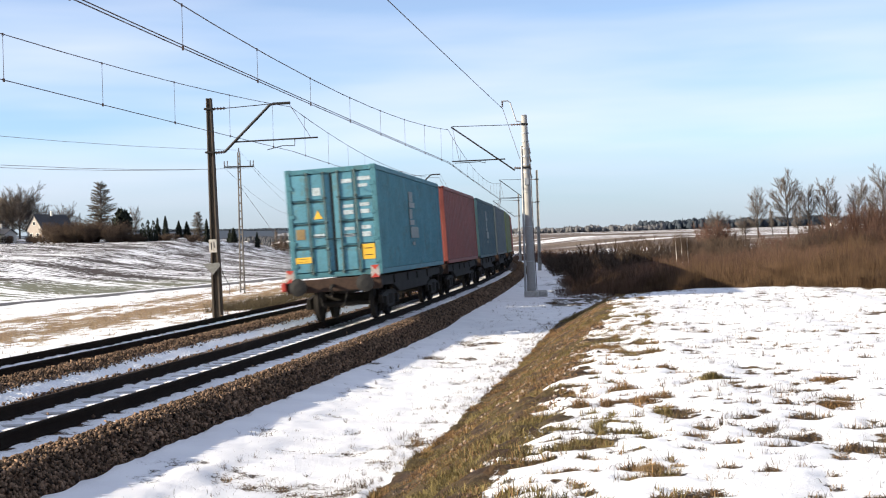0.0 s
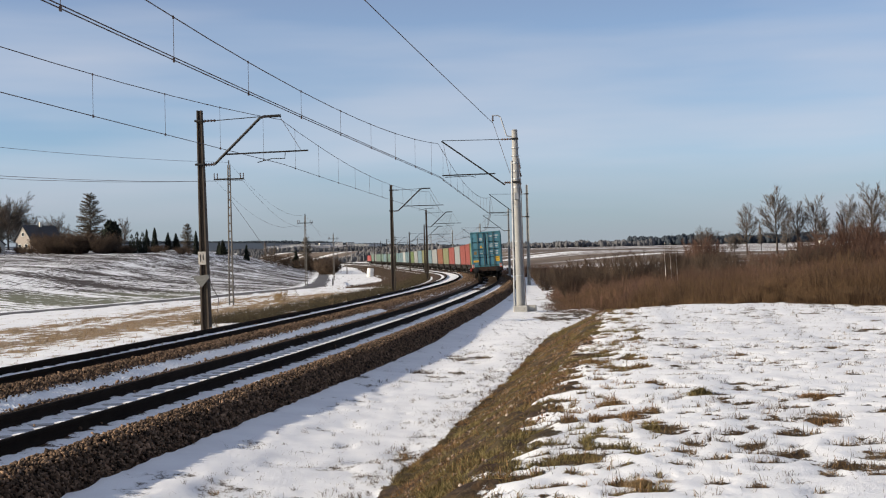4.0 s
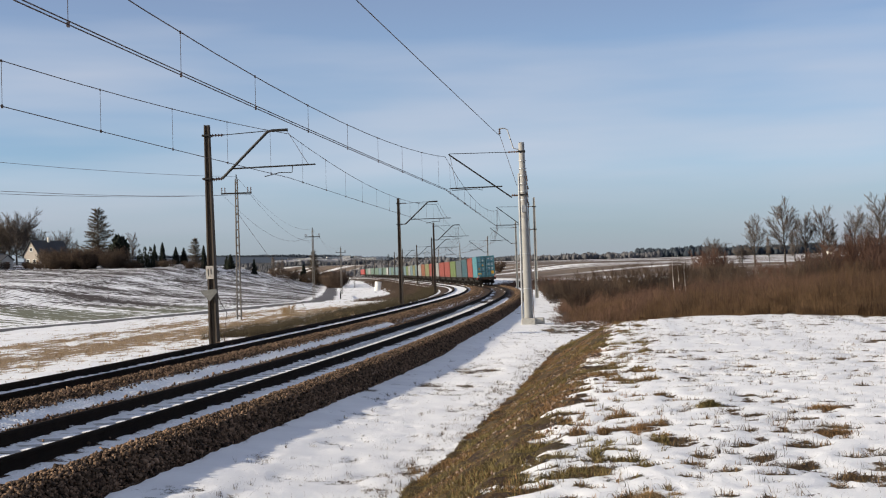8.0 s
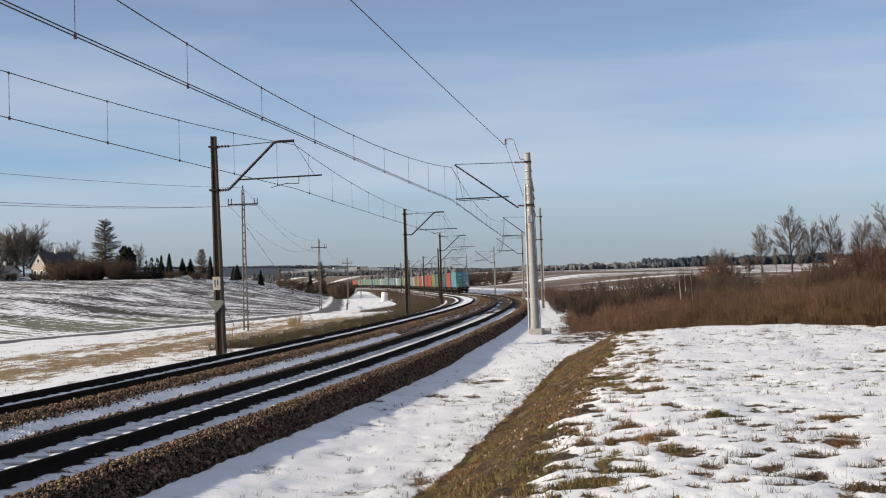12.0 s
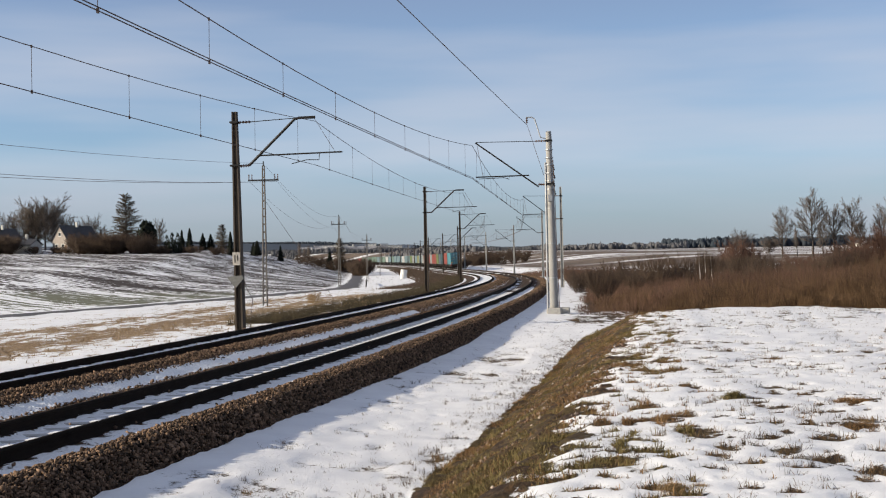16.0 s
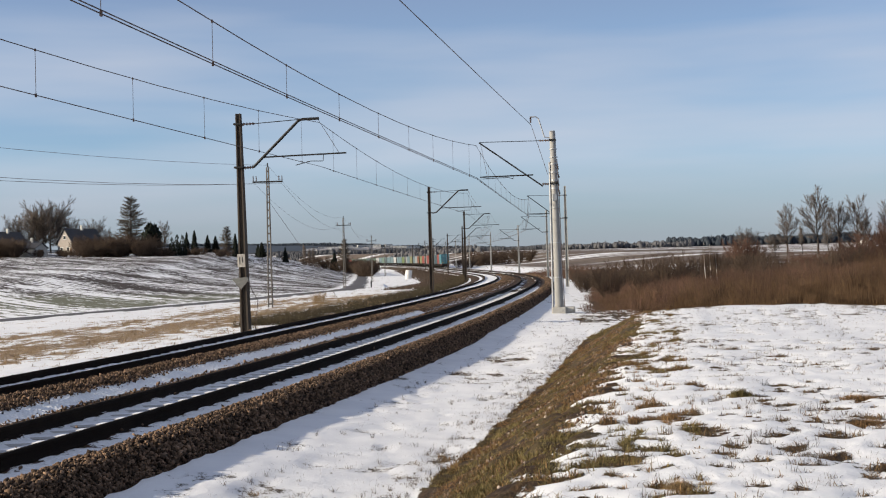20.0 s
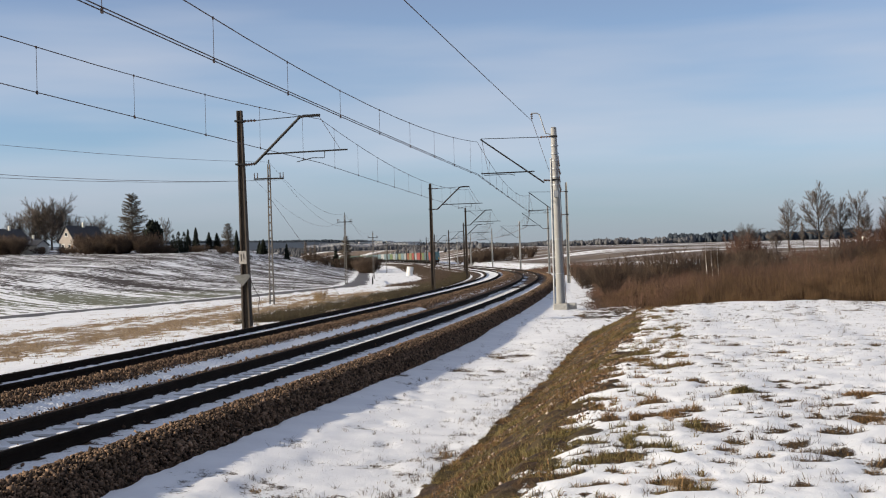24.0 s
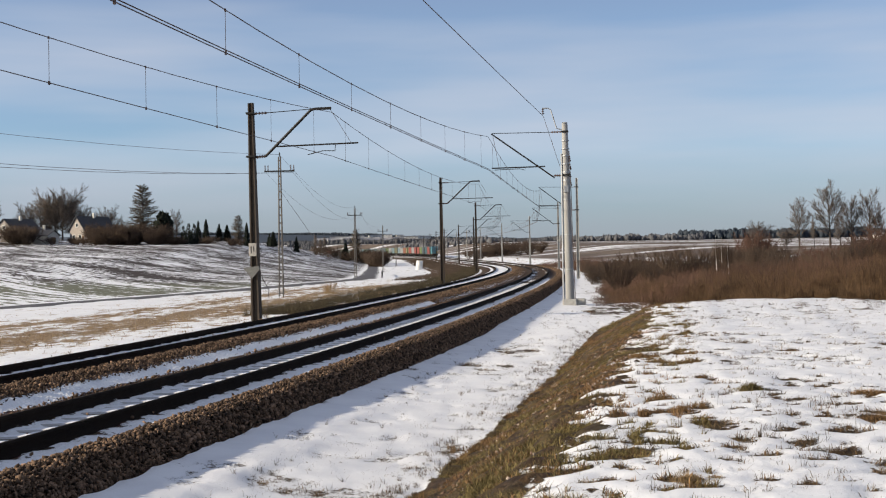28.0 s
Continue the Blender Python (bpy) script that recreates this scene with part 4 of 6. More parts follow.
# ---- winter grass, reeds, shrubs and trees ----
def haulms(name, P, height, width, lean, mat, seed, label, category, sides=1):
    """Blades or stems, one tapered bent strip (or three-sided stem) each, at the points P."""
    r = np.random.RandomState(seed)
    n = len(P)
    a = r.rand(n) * 2 * math.pi
    d = np.stack([np.cos(a), np.sin(a), np.zeros(n)], -1)
    b = r.rand(n) * 2 * math.pi
    l = np.stack([np.cos(b), np.sin(b), np.zeros(n)], -1) * (lean * r.rand(n))[:, None]
    up = np.array([0, 0, 1.0])
    h = height[:, None]
    if sides == 1:
        w = width[:, None] * d
        mid = P + up * h * 0.6 + l * h * 0.35
        tip = P + up * h * (1 - 0.3 * np.linalg.norm(l, axis=1)[:, None]) + l * h
        V = np.stack([P - w, P + w, mid + w * 0.7, mid - w * 0.7, tip], 1)
        f = np.array([(0, 1, 2), (0, 2, 3), (3, 2, 4)])
    else:
        k = [np.stack([np.cos(a + t), np.sin(a + t), np.zeros(n)], -1) * width[:, None] for t in (0, 2.1, 4.2)]
        mid = P + up * h * 0.55 + l * h * 0.3
        tip = P + up * h + l * h
        V = np.stack([P + k[0], P + k[1], P + k[2], mid + k[0] * 0.8, mid + k[1] * 0.8, mid + k[2] * 0.8, tip], 1)
        f = np.array([(0, 1, 4), (0, 4, 3), (1, 2, 5), (1, 5, 4), (2, 0, 3), (2, 3, 5), (3, 4, 6), (4, 5, 6), (5, 3, 6)])
    F = (np.arange(n)[:, None, None] * V.shape[1] + f[None]).reshape(-1, 3)
    return tagged(new(name, fast_mesh(name, V.reshape(-1, 3), F, mat)), label, category, kind="stuff")


def leaf_mat(name, a, b, rough=0.8, scale=0.5, own=0.7, clump=0.9):
    """Dead leaf and stem colours, spread from blade to blade."""
    m, nd, lk, bs = node_mat(name)
    r = nd.new("ShaderNodeNewGeometry").outputs["Random Per Island"]
    pos = noise_node(nd, lk, nd.new("ShaderNodeNewGeometry").outputs["Position"], scale, 3.0)
    k = math_node(nd, lk, "ADD", math_node(nd, lk, "MULTIPLY", r, own), math_node(nd, lk, "MULTIPLY", math_node(nd, lk, "SUBTRACT", pos.outputs["Fac"], 0.35), clump))
    lk.new(mix_col(nd, lk, ramp_out(nd, lk, k, (0.1, 0.0), (0.9, 1.0)), a, b), bs.inputs["Base Color"])
    bs.inputs["Roughness"].default_value = rough
    bs.inputs["Specular IOR Level"].default_value = 0.15
    return m


M_GRASS = leaf_mat("matted_dead_grass", (0.022, 0.012, 0.007), (0.32, 0.19, 0.088), scale=3.4, own=0.85, clump=1.2)
M_OLIVE = leaf_mat("olive_winter_grass", (0.024, 0.02, 0.008), (0.26, 0.205, 0.085), scale=3.4, own=0.85, clump=1.2)
M_SPRIG = leaf_mat("dark_dry_sprigs", (0.035, 0.025, 0.017), (0.16, 0.115, 0.075))
M_TUFT = leaf_mat("brown_grass_tufts", (0.03, 0.018, 0.01), (0.24, 0.155, 0.075), scale=2.0, own=0.8, clump=0.8)
M_WEED = leaf_mat("olive_brown_weeds", (0.03, 0.025, 0.014), (0.1, 0.078, 0.046))
M_STRAW = leaf_mat("pale_dry_grass", (0.16, 0.1, 0.05), (0.42, 0.3, 0.16))
M_REED = leaf_mat("russet_reed", (0.022, 0.013, 0.009), (0.17, 0.104, 0.055), scale=0.7, own=0.6, clump=1.1)
M_TWIG = leaf_mat("grey_brown_twigs", (0.06, 0.05, 0.043), (0.16, 0.13, 0.11))
M_TWIG_RED = leaf_mat("reddish_twigs", (0.05, 0.028, 0.021), (0.13, 0.074, 0.053))
M_TWIG_DARK = leaf_mat("dark_brush", (0.04, 0.029, 0.022), (0.115, 0.08, 0.058))
M_BRUSH = leaf_mat("red_brown_brush", (0.05, 0.031, 0.024), (0.2, 0.115, 0.078), scale=0.25, own=0.5, clump=1.3)
M_BARK = surface("grey_bark", (0.075, 0.062, 0.053), 0.9, dark=0.55, light=1.4, coarse=2, fine=20, bump=0.3)
M_BIRCH = surface("white_birch_bark", (0.8, 0.77, 0.72), 0.8, dark=0.7, light=1.2, coarse=4, fine=20, bump=0.1)
M_NEEDLE = leaf_mat("dark_needles", (0.008, 0.012, 0.009), (0.022, 0.027, 0.019))
M_NEEDLE_BROWN = leaf_mat("brown_larch_twigs", (0.045, 0.036, 0.026), (0.1, 0.08, 0.058))


def grass():
    r = np.random.RandomState(11)
    # the bank's matted grass, brown and olive in patches
    n = 620000
    s = -17 + 39 * r.rand(n) ** 1.6
    off = 4.9 + 3.0 * r.rand(n)
    P = beside(s, off)
    b = bare(P[:, 0], P[:, 1], s, off)
    k = b > 0.6 + 0.1 * r.rand(n)
    P = P[k]
    olive = fbm(P[:, 0] * 0.9, P[:, 1] * 0.9, 101, 3) + 0.35 * (r.rand(len(P)) - 0.5) > 0.53
    lump = fbm(P[:, 0] * 4.5, P[:, 1] * 4.5, 103, 2)
    keep = lump > 0.12 + 0.3 * r.rand(len(P))
    tall = 0.4 + 1.7 * np.clip(lump - 0.3, 0, 1)
    P[:, 2] = land(P[:, 0], P[:, 1])
    for nm, q, mt, lab in (("bank_grass", keep & ~olive, M_GRASS, "matted brown dead grass on the bank"), ("bank_green_grass", keep & olive, M_OLIVE, "short olive-green winter grass on the bank")):
        m = int(q.sum())
        haulms(nm, P[q], (0.03 + 0.085 * r.rand(m) ** 1.5) * tall[q], 0.0018 + 0.0024 * r.rand(m), 1.7, mt, 1, lab, "grass")
    # tufts where the snow has gone
    n = 900000
    y = 5 + 46 * r.rand(n) ** 1.7
    x = -2 + 27 * r.rand(n) ** 1.25
    b = bare(x, y)
    s, off = to_track(x, y)
    k = (b > 0.56 + 0.1 * r.rand(n)) & ((off > 7.0) | ((off > 2.6) & (off < 5.0)))
    P = np.stack([x, y, land(x, y)], -1)[k]
    bb = b[k]
    m = len(P)
    if m > 260000:
        q = r.permutation(m)[:260000]
        P, bb = P[q], bb[q]
        m = 260000
    big = vnoise(P[:, 0] * 1.7, P[:, 1] * 1.7, 77)
    haulms("grass_tufts", P, (0.04 + 0.08 * r.rand(m) ** 1.5) * (0.5 + 0.8 * big) * (0.7 + np.clip(bb - 0.55, 0, 0.4)), 0.0018 + 0.002 * r.rand(m), 1.7, M_TUFT, 2, "brown grass tufts in melt holes of the snow", "grass")
    # single stalks and sprigs standing in the snow
    n = 130000
    y = 6 + 44 * r.rand(n) ** 1.3
    x = -6 + 32 * r.rand(n)
    s, off = to_track(x, y)
    clump = 0.5 * vnoise(x * 0.6, y * 0.6, 90) + 0.5 * vnoise(x * 2.4, y * 2.4, 91)
    k = (off > 2.9) & (clump > 0.42 - 0.08 * (off < 5.2) + 0.25 * r.rand(n))
    P = np.stack([x, y, land(x, y)], -1)[k]
    m = len(P)
    haulms("dry_stalks", P, 0.02 + 0.07 * r.rand(m) ** 2.5, 0.0011 + 0.0013 * r.rand(m), 1.3, M_SPRIG, 3, "thin dry stalks standing in the snow", "grass", 3)
    # low sprigs: a few bent stalks from one root, also along the snow's edge at the foot of the bank
    n = 3800
    y = np.concatenate([6 + 44 * r.rand(n) ** 1.4, 6 + 30 * r.rand(700) ** 1.4])
    x = np.concatenate([-6 + 32 * r.rand(n), np.zeros(700)])
    sf = -15 + 33 * r.rand(700) ** 1.3
    F = beside(sf, 4.75 + (0.08 + 0.0155 * np.clip(sf + 11, 0, 40)) + 0.2 * r.randn(700))
    x[n:], y[n:] = F[:, 0], F[:, 1]
    s, off = to_track(x, y)
    k = ((off > 2.9) & (off < 5.6)) | (off > 6.6)
    x, y = x[k], y[k]
    q = 16
    rad = (0.01 + 0.06 * r.rand(len(x)) ** 2)[:, None]
    X = (x[:, None] + rad * r.randn(len(x), q)).ravel()
    Y = (y[:, None] + rad * r.randn(len(x), q)).ravel()
    tall = np.repeat(0.03 + 0.08 * r.rand(len(x)) ** 2, q)
    m = len(X)
    haulms("snow_tussocks", np.stack([X, Y, land(X, Y) + 0.02], -1), tall * (0.4 + 0.9 * r.rand(m)), 0.0012 + 0.0014 * r.rand(m), 1.4, M_SPRIG, 13, "small sprigs of dead grass in the snow", "grass")
    # single tussocks out in the snow: pale straw, olive, and dark stems
    for nm, cx, cy, w, hh, n, mt, ln, lab in (("straw_tussock", 1.57, 8.42, 0.06, 0.1, 700, M_STRAW, 1.6, "pale bent straw tussock standing in the snow"), ("straw_tussock", 1.76, 8.5, 0.05, 0.06, 350, M_STRAW, 1.8, "small pale straw tussock standing in the snow"),
                                              ("olive_tussock", 3.3, 13.96, 0.08, 0.12, 900, M_OLIVE, 1.3, "rounded olive-green grass tussock in the snow"), ("dark_stems", 2.54, 10.46, 0.012, 0.11, 26, M_SPRIG, 0.5, "tuft of dark upright stems in the snow"),
                                              ("dark_tussock", 3.87, 11.46, 0.11, 0.07, 700, M_GRASS, 1.7, "dark flattened grass tussock in a melt hole"), ("dark_tussock", 4.44, 13.46, 0.12, 0.08, 700, M_GRASS, 1.7, "dark flattened grass tussock in a melt hole")):
        X, Y = cx + w * r.randn(n), cy + 0.8 * w * r.randn(n)
        near = np.exp(-((X - cx) ** 2 + (Y - cy) ** 2) / (2.2 * w * w))
        haulms(nm, np.stack([X, Y, land(X, Y) + 0.005], -1), hh * (0.35 + 0.75 * near) * (0.6 + 0.5 * r.rand(n)), 0.0016 + 0.0018 * r.rand(n), ln, mt, 15, lab, "grass")
    # the verge beyond the line
    n = 40000
    s = -4 + 130 * r.rand(n)
    off = -7.0 - 14 * r.rand(n) ** 1.5
    P = beside(s, off)
    b = bare(P[:, 0], P[:, 1], s, off)
    hedge = (off > -8.6) & (s > 34) & (s < 80) & (vnoise(s * 0.12, off * 0.4, 6) > 0.75)
    k = (b > 0.58) | hedge
    hg = hedge[k]
    P = P[k]
    P[:, 2] = land(P[:, 0], P[:, 1])
    m = len(P)
    haulms("verge_grass", P, np.where(hg, 0.12 + 0.25 * r.rand(m), 0.04 + 0.1 * r.rand(m)), 0.006 + 0.006 * r.rand(m), 0.7, M_STRAW, 4, "pale dry grass and weeds on the verge beyond the tracks", "grass")
    n = 60000
    s = 30 + 150 * r.rand(n) ** 1.2
    off = -6.8 - 2.4 * r.rand(n) ** 1.3
    k = fbm(s * 0.5, off * 1.2, 37, 2) > 0.38 + 0.4 * step(34, 27, s)
    s, off = s[k], off[k]
    n = len(s)
    P = beside(s, off)
    P[:, 2] = land(P[:, 0], P[:, 1])
    haulms("verge_weeds", P, 0.1 + 0.4 * r.rand(n) ** 1.6, 0.004 + 0.005 * r.rand(n), 0.9, M_WEED, 5, "low dark weeds along the foot of the ballast", "weeds", 3)
    n = 16000
    s = 95 + 360 * r.rand(n) ** 1.3
    off = -7.0 - 6.5 * r.rand(n)
    P = beside(s, off)
    P[:, 2] = land(P[:, 0], P[:, 1])
    haulms("slope_weeds", P, 0.08 + 0.3 * r.rand(n), 0.015 + 0.015 * r.rand(n), 0.8, M_TWIG_DARK, 6, "brown weeds covering the slope of the railway bank", "weeds", 3)
    # crumbled red-brown soil, clods and a few pale stones in the bank's grass
    v = np.array([(1, 0, 0), (-1, 0, 0), (0, 1, 0), (0, -1, 0), (0, 0, 1), (0, 0, -1)], float)
    f = np.array([(0, 2, 4), (2, 1, 4), (1, 3, 4), (3, 0, 4), (2, 0, 5), (1, 2, 5), (3, 1, 5), (0, 3, 5)])
    clod = surface("red_brown_clods", (0.17, 0.11, 0.08), 0.9, dark=0.5, light=1.5, coarse=9, bump=0.3, rand=0.8, island=True)
    pale = surface("pale_pebble", (0.38, 0.31, 0.25), 0.8, bump=0.2, rand=0.4, island=True)
    for nm, n, lo, up, mt, lab in (("bank_clods", 14000, 0.004, 0.018, clod, "crumbled red-brown soil and clods on the bare bank"), ("bank_pebbles", 2600, 0.005, 0.02, pale, "small pale stones in the grass of the bank")):
        s = -16 + 35 * r.rand(n) ** 1.4
        off = 5.15 + 1.5 * r.rand(n) + (0.08 + 0.0155 * np.clip(s + 11, 0, 40))
        P = beside(s, off)
        P[:, 2] = land(P[:, 0], P[:, 1]) + 0.015 + 0.04 * r.rand(n)
        k = fbm(P[:, 0] * 0.9, P[:, 1] * 0.9, 101, 3) + 0.2 * (r.rand(n) - 0.5) < (0.52 if mt is clod else 0.56)
        P = P[k]
        n = len(P)
        V = P[:, None, :] + v[None] * (lo + up * r.rand(n) ** 2.2)[:, None, None] * (0.5 + 0.9 * r.rand(n, 6, 1)) + 0.002 * r.randn(n, 6, 3)
        F = (np.arange(n)[:, None, None] * 6 + f[None]).reshape(-1, 3)
        tagged(new(nm, fast_mesh(nm, V.reshape(-1, 3), F, mt)), lab, "clods" if mt is clod else "pebbles", kind="stuff")


grass()


def reeds():
    r = np.random.RandomState(23)
    n = 230000
    x = 4.8 + 42 * r.rand(n) ** 1.1
    y = reed_front(x) + 15 * r.rand(n) ** 1.5 + 6 * (fbm(x * 0.7, x * 0, 4) - 0.6)
    thick = fbm(x * 0.5, y * 0.5, 51, 3)
    s_, off_ = to_track(x, y)
    k = (off_ > 5.2 + 1.5 * r.rand(n)) & (thick > 0.4 - 0.25 * step(0.5, 3, y - reed_front(x)) + 0.1 * r.rand(n)) & (x / y < 0.5)
    x, y, thick = x[k], y[k], thick[k]
    n = len(x)
    P = np.stack([x, y, land(x, y)], -1)
    h = (0.3 + 1.0 * r.rand(n) ** 0.8) * (0.55 + 0.75 * thick) * (0.55 + 0.8 * step(0, 8, y - reed_front(x)))
    h = h * (1 - 0.35 * step(10, 6, x)) * (0.25 + 0.75 * step(5.0, 10.5, off_[k] + 2.0 * (fbm(x, y, 53, 2) - 0.5)))
    h = h * (0.6 + 0.8 * vnoise(x * 1.3, y * 1.3, 55))
    haulms("reed_bed", P, h * 0.85, 0.0022 + 0.0045 * r.rand(n), 0.5, M_REED, 9, "dense russet reeds and dead goldenrod at the edge of the snow", "reeds", 3)
    # darker weeds and twigs behind and to the side of the reeds
    n = 150000
    x = 4.6 + 44 * r.rand(n)
    y = reed_front(x) + 6 + 34 * r.rand(n) ** 1.2
    s_, off_ = to_track(x, y)
    k = (off_ > 4.7 + 1.2 * r.rand(n)) & (x / y < 0.5) & (fbm(x * 0.35, y * 0.35, 58, 3) > 0.36 + 0.15 * r.rand(n))
    x, y = x[k], y[k]
    n = len(x)
    # brush hard by the line, past the pale mast
    m = 36000
    s2 = 33 + 175 * r.rand(m)
    o2 = 4.5 + 8.5 * r.rand(m) ** 1.2
    k = fbm(s2 * 0.4, o2 * 0.6, 83, 3) > 0.3 + 0.25 * step(5.5, 4.5, o2) + 0.12 * r.rand(m)
    Q = beside(s2[k], o2[k])
    x, y = np.concatenate([x, Q[:, 0]]), np.concatenate([y, Q[:, 1]])
    n = len(x)
    o3 = to_track(x, y)[1]
    haulms("tall_weeds", np.stack([x, y, land(x, y)], -1), (0.45 + 0.95 * r.rand(n)) * (0.22 + 0.78 * step(4.6, 9.5, o3 + 2.5 * (fbm(x * 0.8, y * 0.8, 54, 2) - 0.5))), 0.003 + 0.006 * r.rand(n), 0.55, M_BRUSH, 10, "tall dark brown weeds and twigs behind the reeds", "weeds", 3)


reeds()


class Wood:
    """Branches of one plant, grown level by level as tapered three-sided limbs; the last twigs are cones."""

    def __init__(self, seed, taper=0.85):
        self.r = np.random.RandomState(seed)
        self.seg, self.taper = [], taper

    def limb(self, p, d, length, rad, level, plan):
        """plan: for each level the joints, wobble, lift, kids, angle, first kid's place, share of length, thickness of the tip."""
        n, wob, lift, kids, ang, first, share, tip = plan[level]
        v, pts = d.copy(), [(p, rad)]
        for i in range(n):
            v = (v + Vector(self.r.randn(3)) * wob + Vector((0, 0, lift))).normalized()
            pts.append((pts[-1][0] + v * (length / n), rad + (tip - rad) * (i + 1) / n))
        for a, b in zip(pts, pts[1:]):
            self.seg.append((a[0], b[0], a[1], b[1], level))
        if level + 1 >= len(plan):
            return
        m = int(kids * (0.8 + 0.4 * self.r.rand()) + 0.5)
        turn = self.r.rand() * 6.28
        for i in range(m):
            t = first + (1 - first) * (i + 0.9 * self.r.rand()) / m
            k = min(int(t * n), n - 1)
            a, b = pts[k], pts[k + 1]
            f = min(t * n - k, 1.0)
            ax = (b[0] - a[0]).normalized()
            side = ax.orthogonal().normalized()
            turn += 2.4 + 0.5 * self.r.randn()
            side.rotate(Matrix.Rotation(turn, 3, ax))
            w = ang * (0.75 + 0.5 * self.r.rand()) * (1.1 - 0.45 * t)
            # longest a third of the way up, shorter towards the tip
            q = share * (1.15 - (0.65 if level else self.taper) * t) * (0.65 + 0.6 * self.r.rand() if level else 0.8 + 0.3 * self.r.rand())
            if level == 0:
                q *= 0.6 + 0.4 * min(1.0, (t - first) / 0.2)
            self.limb(a[0].lerp(b[0], f), ax * math.cos(w) + side * math.sin(w), length * q, max(plan[level + 1][7] * 1.6, (a[1] + (b[1] - a[1]) * f) * 0.55), level + 1, plan)

    def mesh(self, name, mat, lo, hi):
        V, F = [], []
        last = max(g[4] for g in self.seg)
        for p, q, r0, r1, lev in self.seg:
            if not lo <= lev < hi:
                continue
            d = (q - p).normalized()
            a = d.orthogonal().normalized()
            b = d.cross(a)
            o = len(V)
            for c, rr in ((p, r0), (q, r1)):
                for k in range(3):
                    t = k * 2.0944
                    V.append(tuple(c + (a * math.cos(t) + b * math.sin(t)) * rr))
                if lev == last:
                    V.append(tuple(q))
                    break
            if lev == last:
                F += [(o, o + 1, o + 3), (o + 1, o + 2, o + 3), (o + 2, o, o + 3)]
            else:
                for k in range(3):
                    j = (k + 1) % 3
                    F += [(o + k, o + j, o + 3 + j), (o + k, o + 3 + j, o + 3 + k)]
        return fast_mesh(name, np.array(V), np.array(F), mat)


def bare_tree_meshes(seed, mat, limbs, leader, angle, first, share, lift, thin=0.014):
    """A forking leader with its main limbs, and apart from them the crown of branches and twigs, some ten metres high."""
    w = Wood(seed, 0.3)
    plan = [(8, 0.06, 0.03, limbs, angle, first, share, 0.05), (6, 0.09, lift, 11, 0.7, 0.15, 0.55, 0.022),
            (4, 0.1, 0.06, 13, 0.62, 0.06, 0.6, 0.013), (1, 0.1, 0.03, 0, 0, 0, 0, thin)]
    w.limb(Vector((0, 0, 0)), Vector((0, 0, 1)), leader, 0.22, 0, plan)
    t = w.mesh("trunk", M_BARK, 0, 2)
    c = w.mesh("crown", mat, 2, 9)
    return t, c, max(v.co.z for v in c.vertices)


def shrub_meshes(seed, mat, stems=20, thin=0.006, flare=0.42):
    """Many stems rising from one root, with fine upright twigs."""
    w = Wood(seed)
    plan = [(4, 0.09, 0.05, 8, 0.5, 0.1, 0.62, 0.01), (3, 0.12, 0.08, 9, 0.5, 0.05, 0.62, 0.006), (1, 0.15, 0.08, 0, 0, 0, 0, thin)]
    for i in range(stems):
        a = 2 * math.pi * (i + w.r.rand()) / stems
        t = flare * (0.25 + 1.1 * w.r.rand())
        d = Vector((math.cos(a) * math.sin(t), math.sin(a) * math.sin(t), math.cos(t)))
        w.limb(Vector((0.25 * math.cos(a), 0.25 * math.sin(a), 0)), d, 1.9 + 0.9 * w.r.rand(), 0.024, 0, plan)
    t = w.mesh("stems", mat, 0, 1)
    c = w.mesh("crown", mat, 1, 9)
    return t, c, max(v.co.z for v in c.vertices)


# tall ones with steep limbs, and one broad and round
TREES = [bare_tree_meshes(3, M_TWIG, 20, 8.0, 0.95, 0.28, 0.5, 0.1), bare_tree_meshes(8, M_TWIG, 19, 7.6, 1.05, 0.24, 0.46, 0.09), bare_tree_meshes(14, M_TWIG, 18, 8.0, 0.85, 0.32, 0.4, 0.1), bare_tree_meshes(5, M_TWIG, 24, 5.6, 1.15, 0.22, 0.86, 0.07)]
SHRUBS = [shrub_meshes(s, mt) for s, mt in ((21, M_TWIG_RED), (22, M_TWIG_DARK), (25, M_TWIG_DARK))]


def tree(kind, x, y, height, label, turn, fat=1.0, group="bare trees"):
    t, c, top = kind
    k = height / top
    z = float(land(x, y))
    ob = thing("tree" if kind in TREES else "shrub", Matrix.Translation((x, y, z - 0.1)) @ Matrix.Rotation(turn, 4, "Z"), label, "tree" if kind in TREES else "shrub", group)
    m = Matrix.Diagonal((k * fat, k * fat, k, 1))
    part("trunk", t, None, ob, m=m)
    part("crown", c, None, ob, m=m)
    return ob


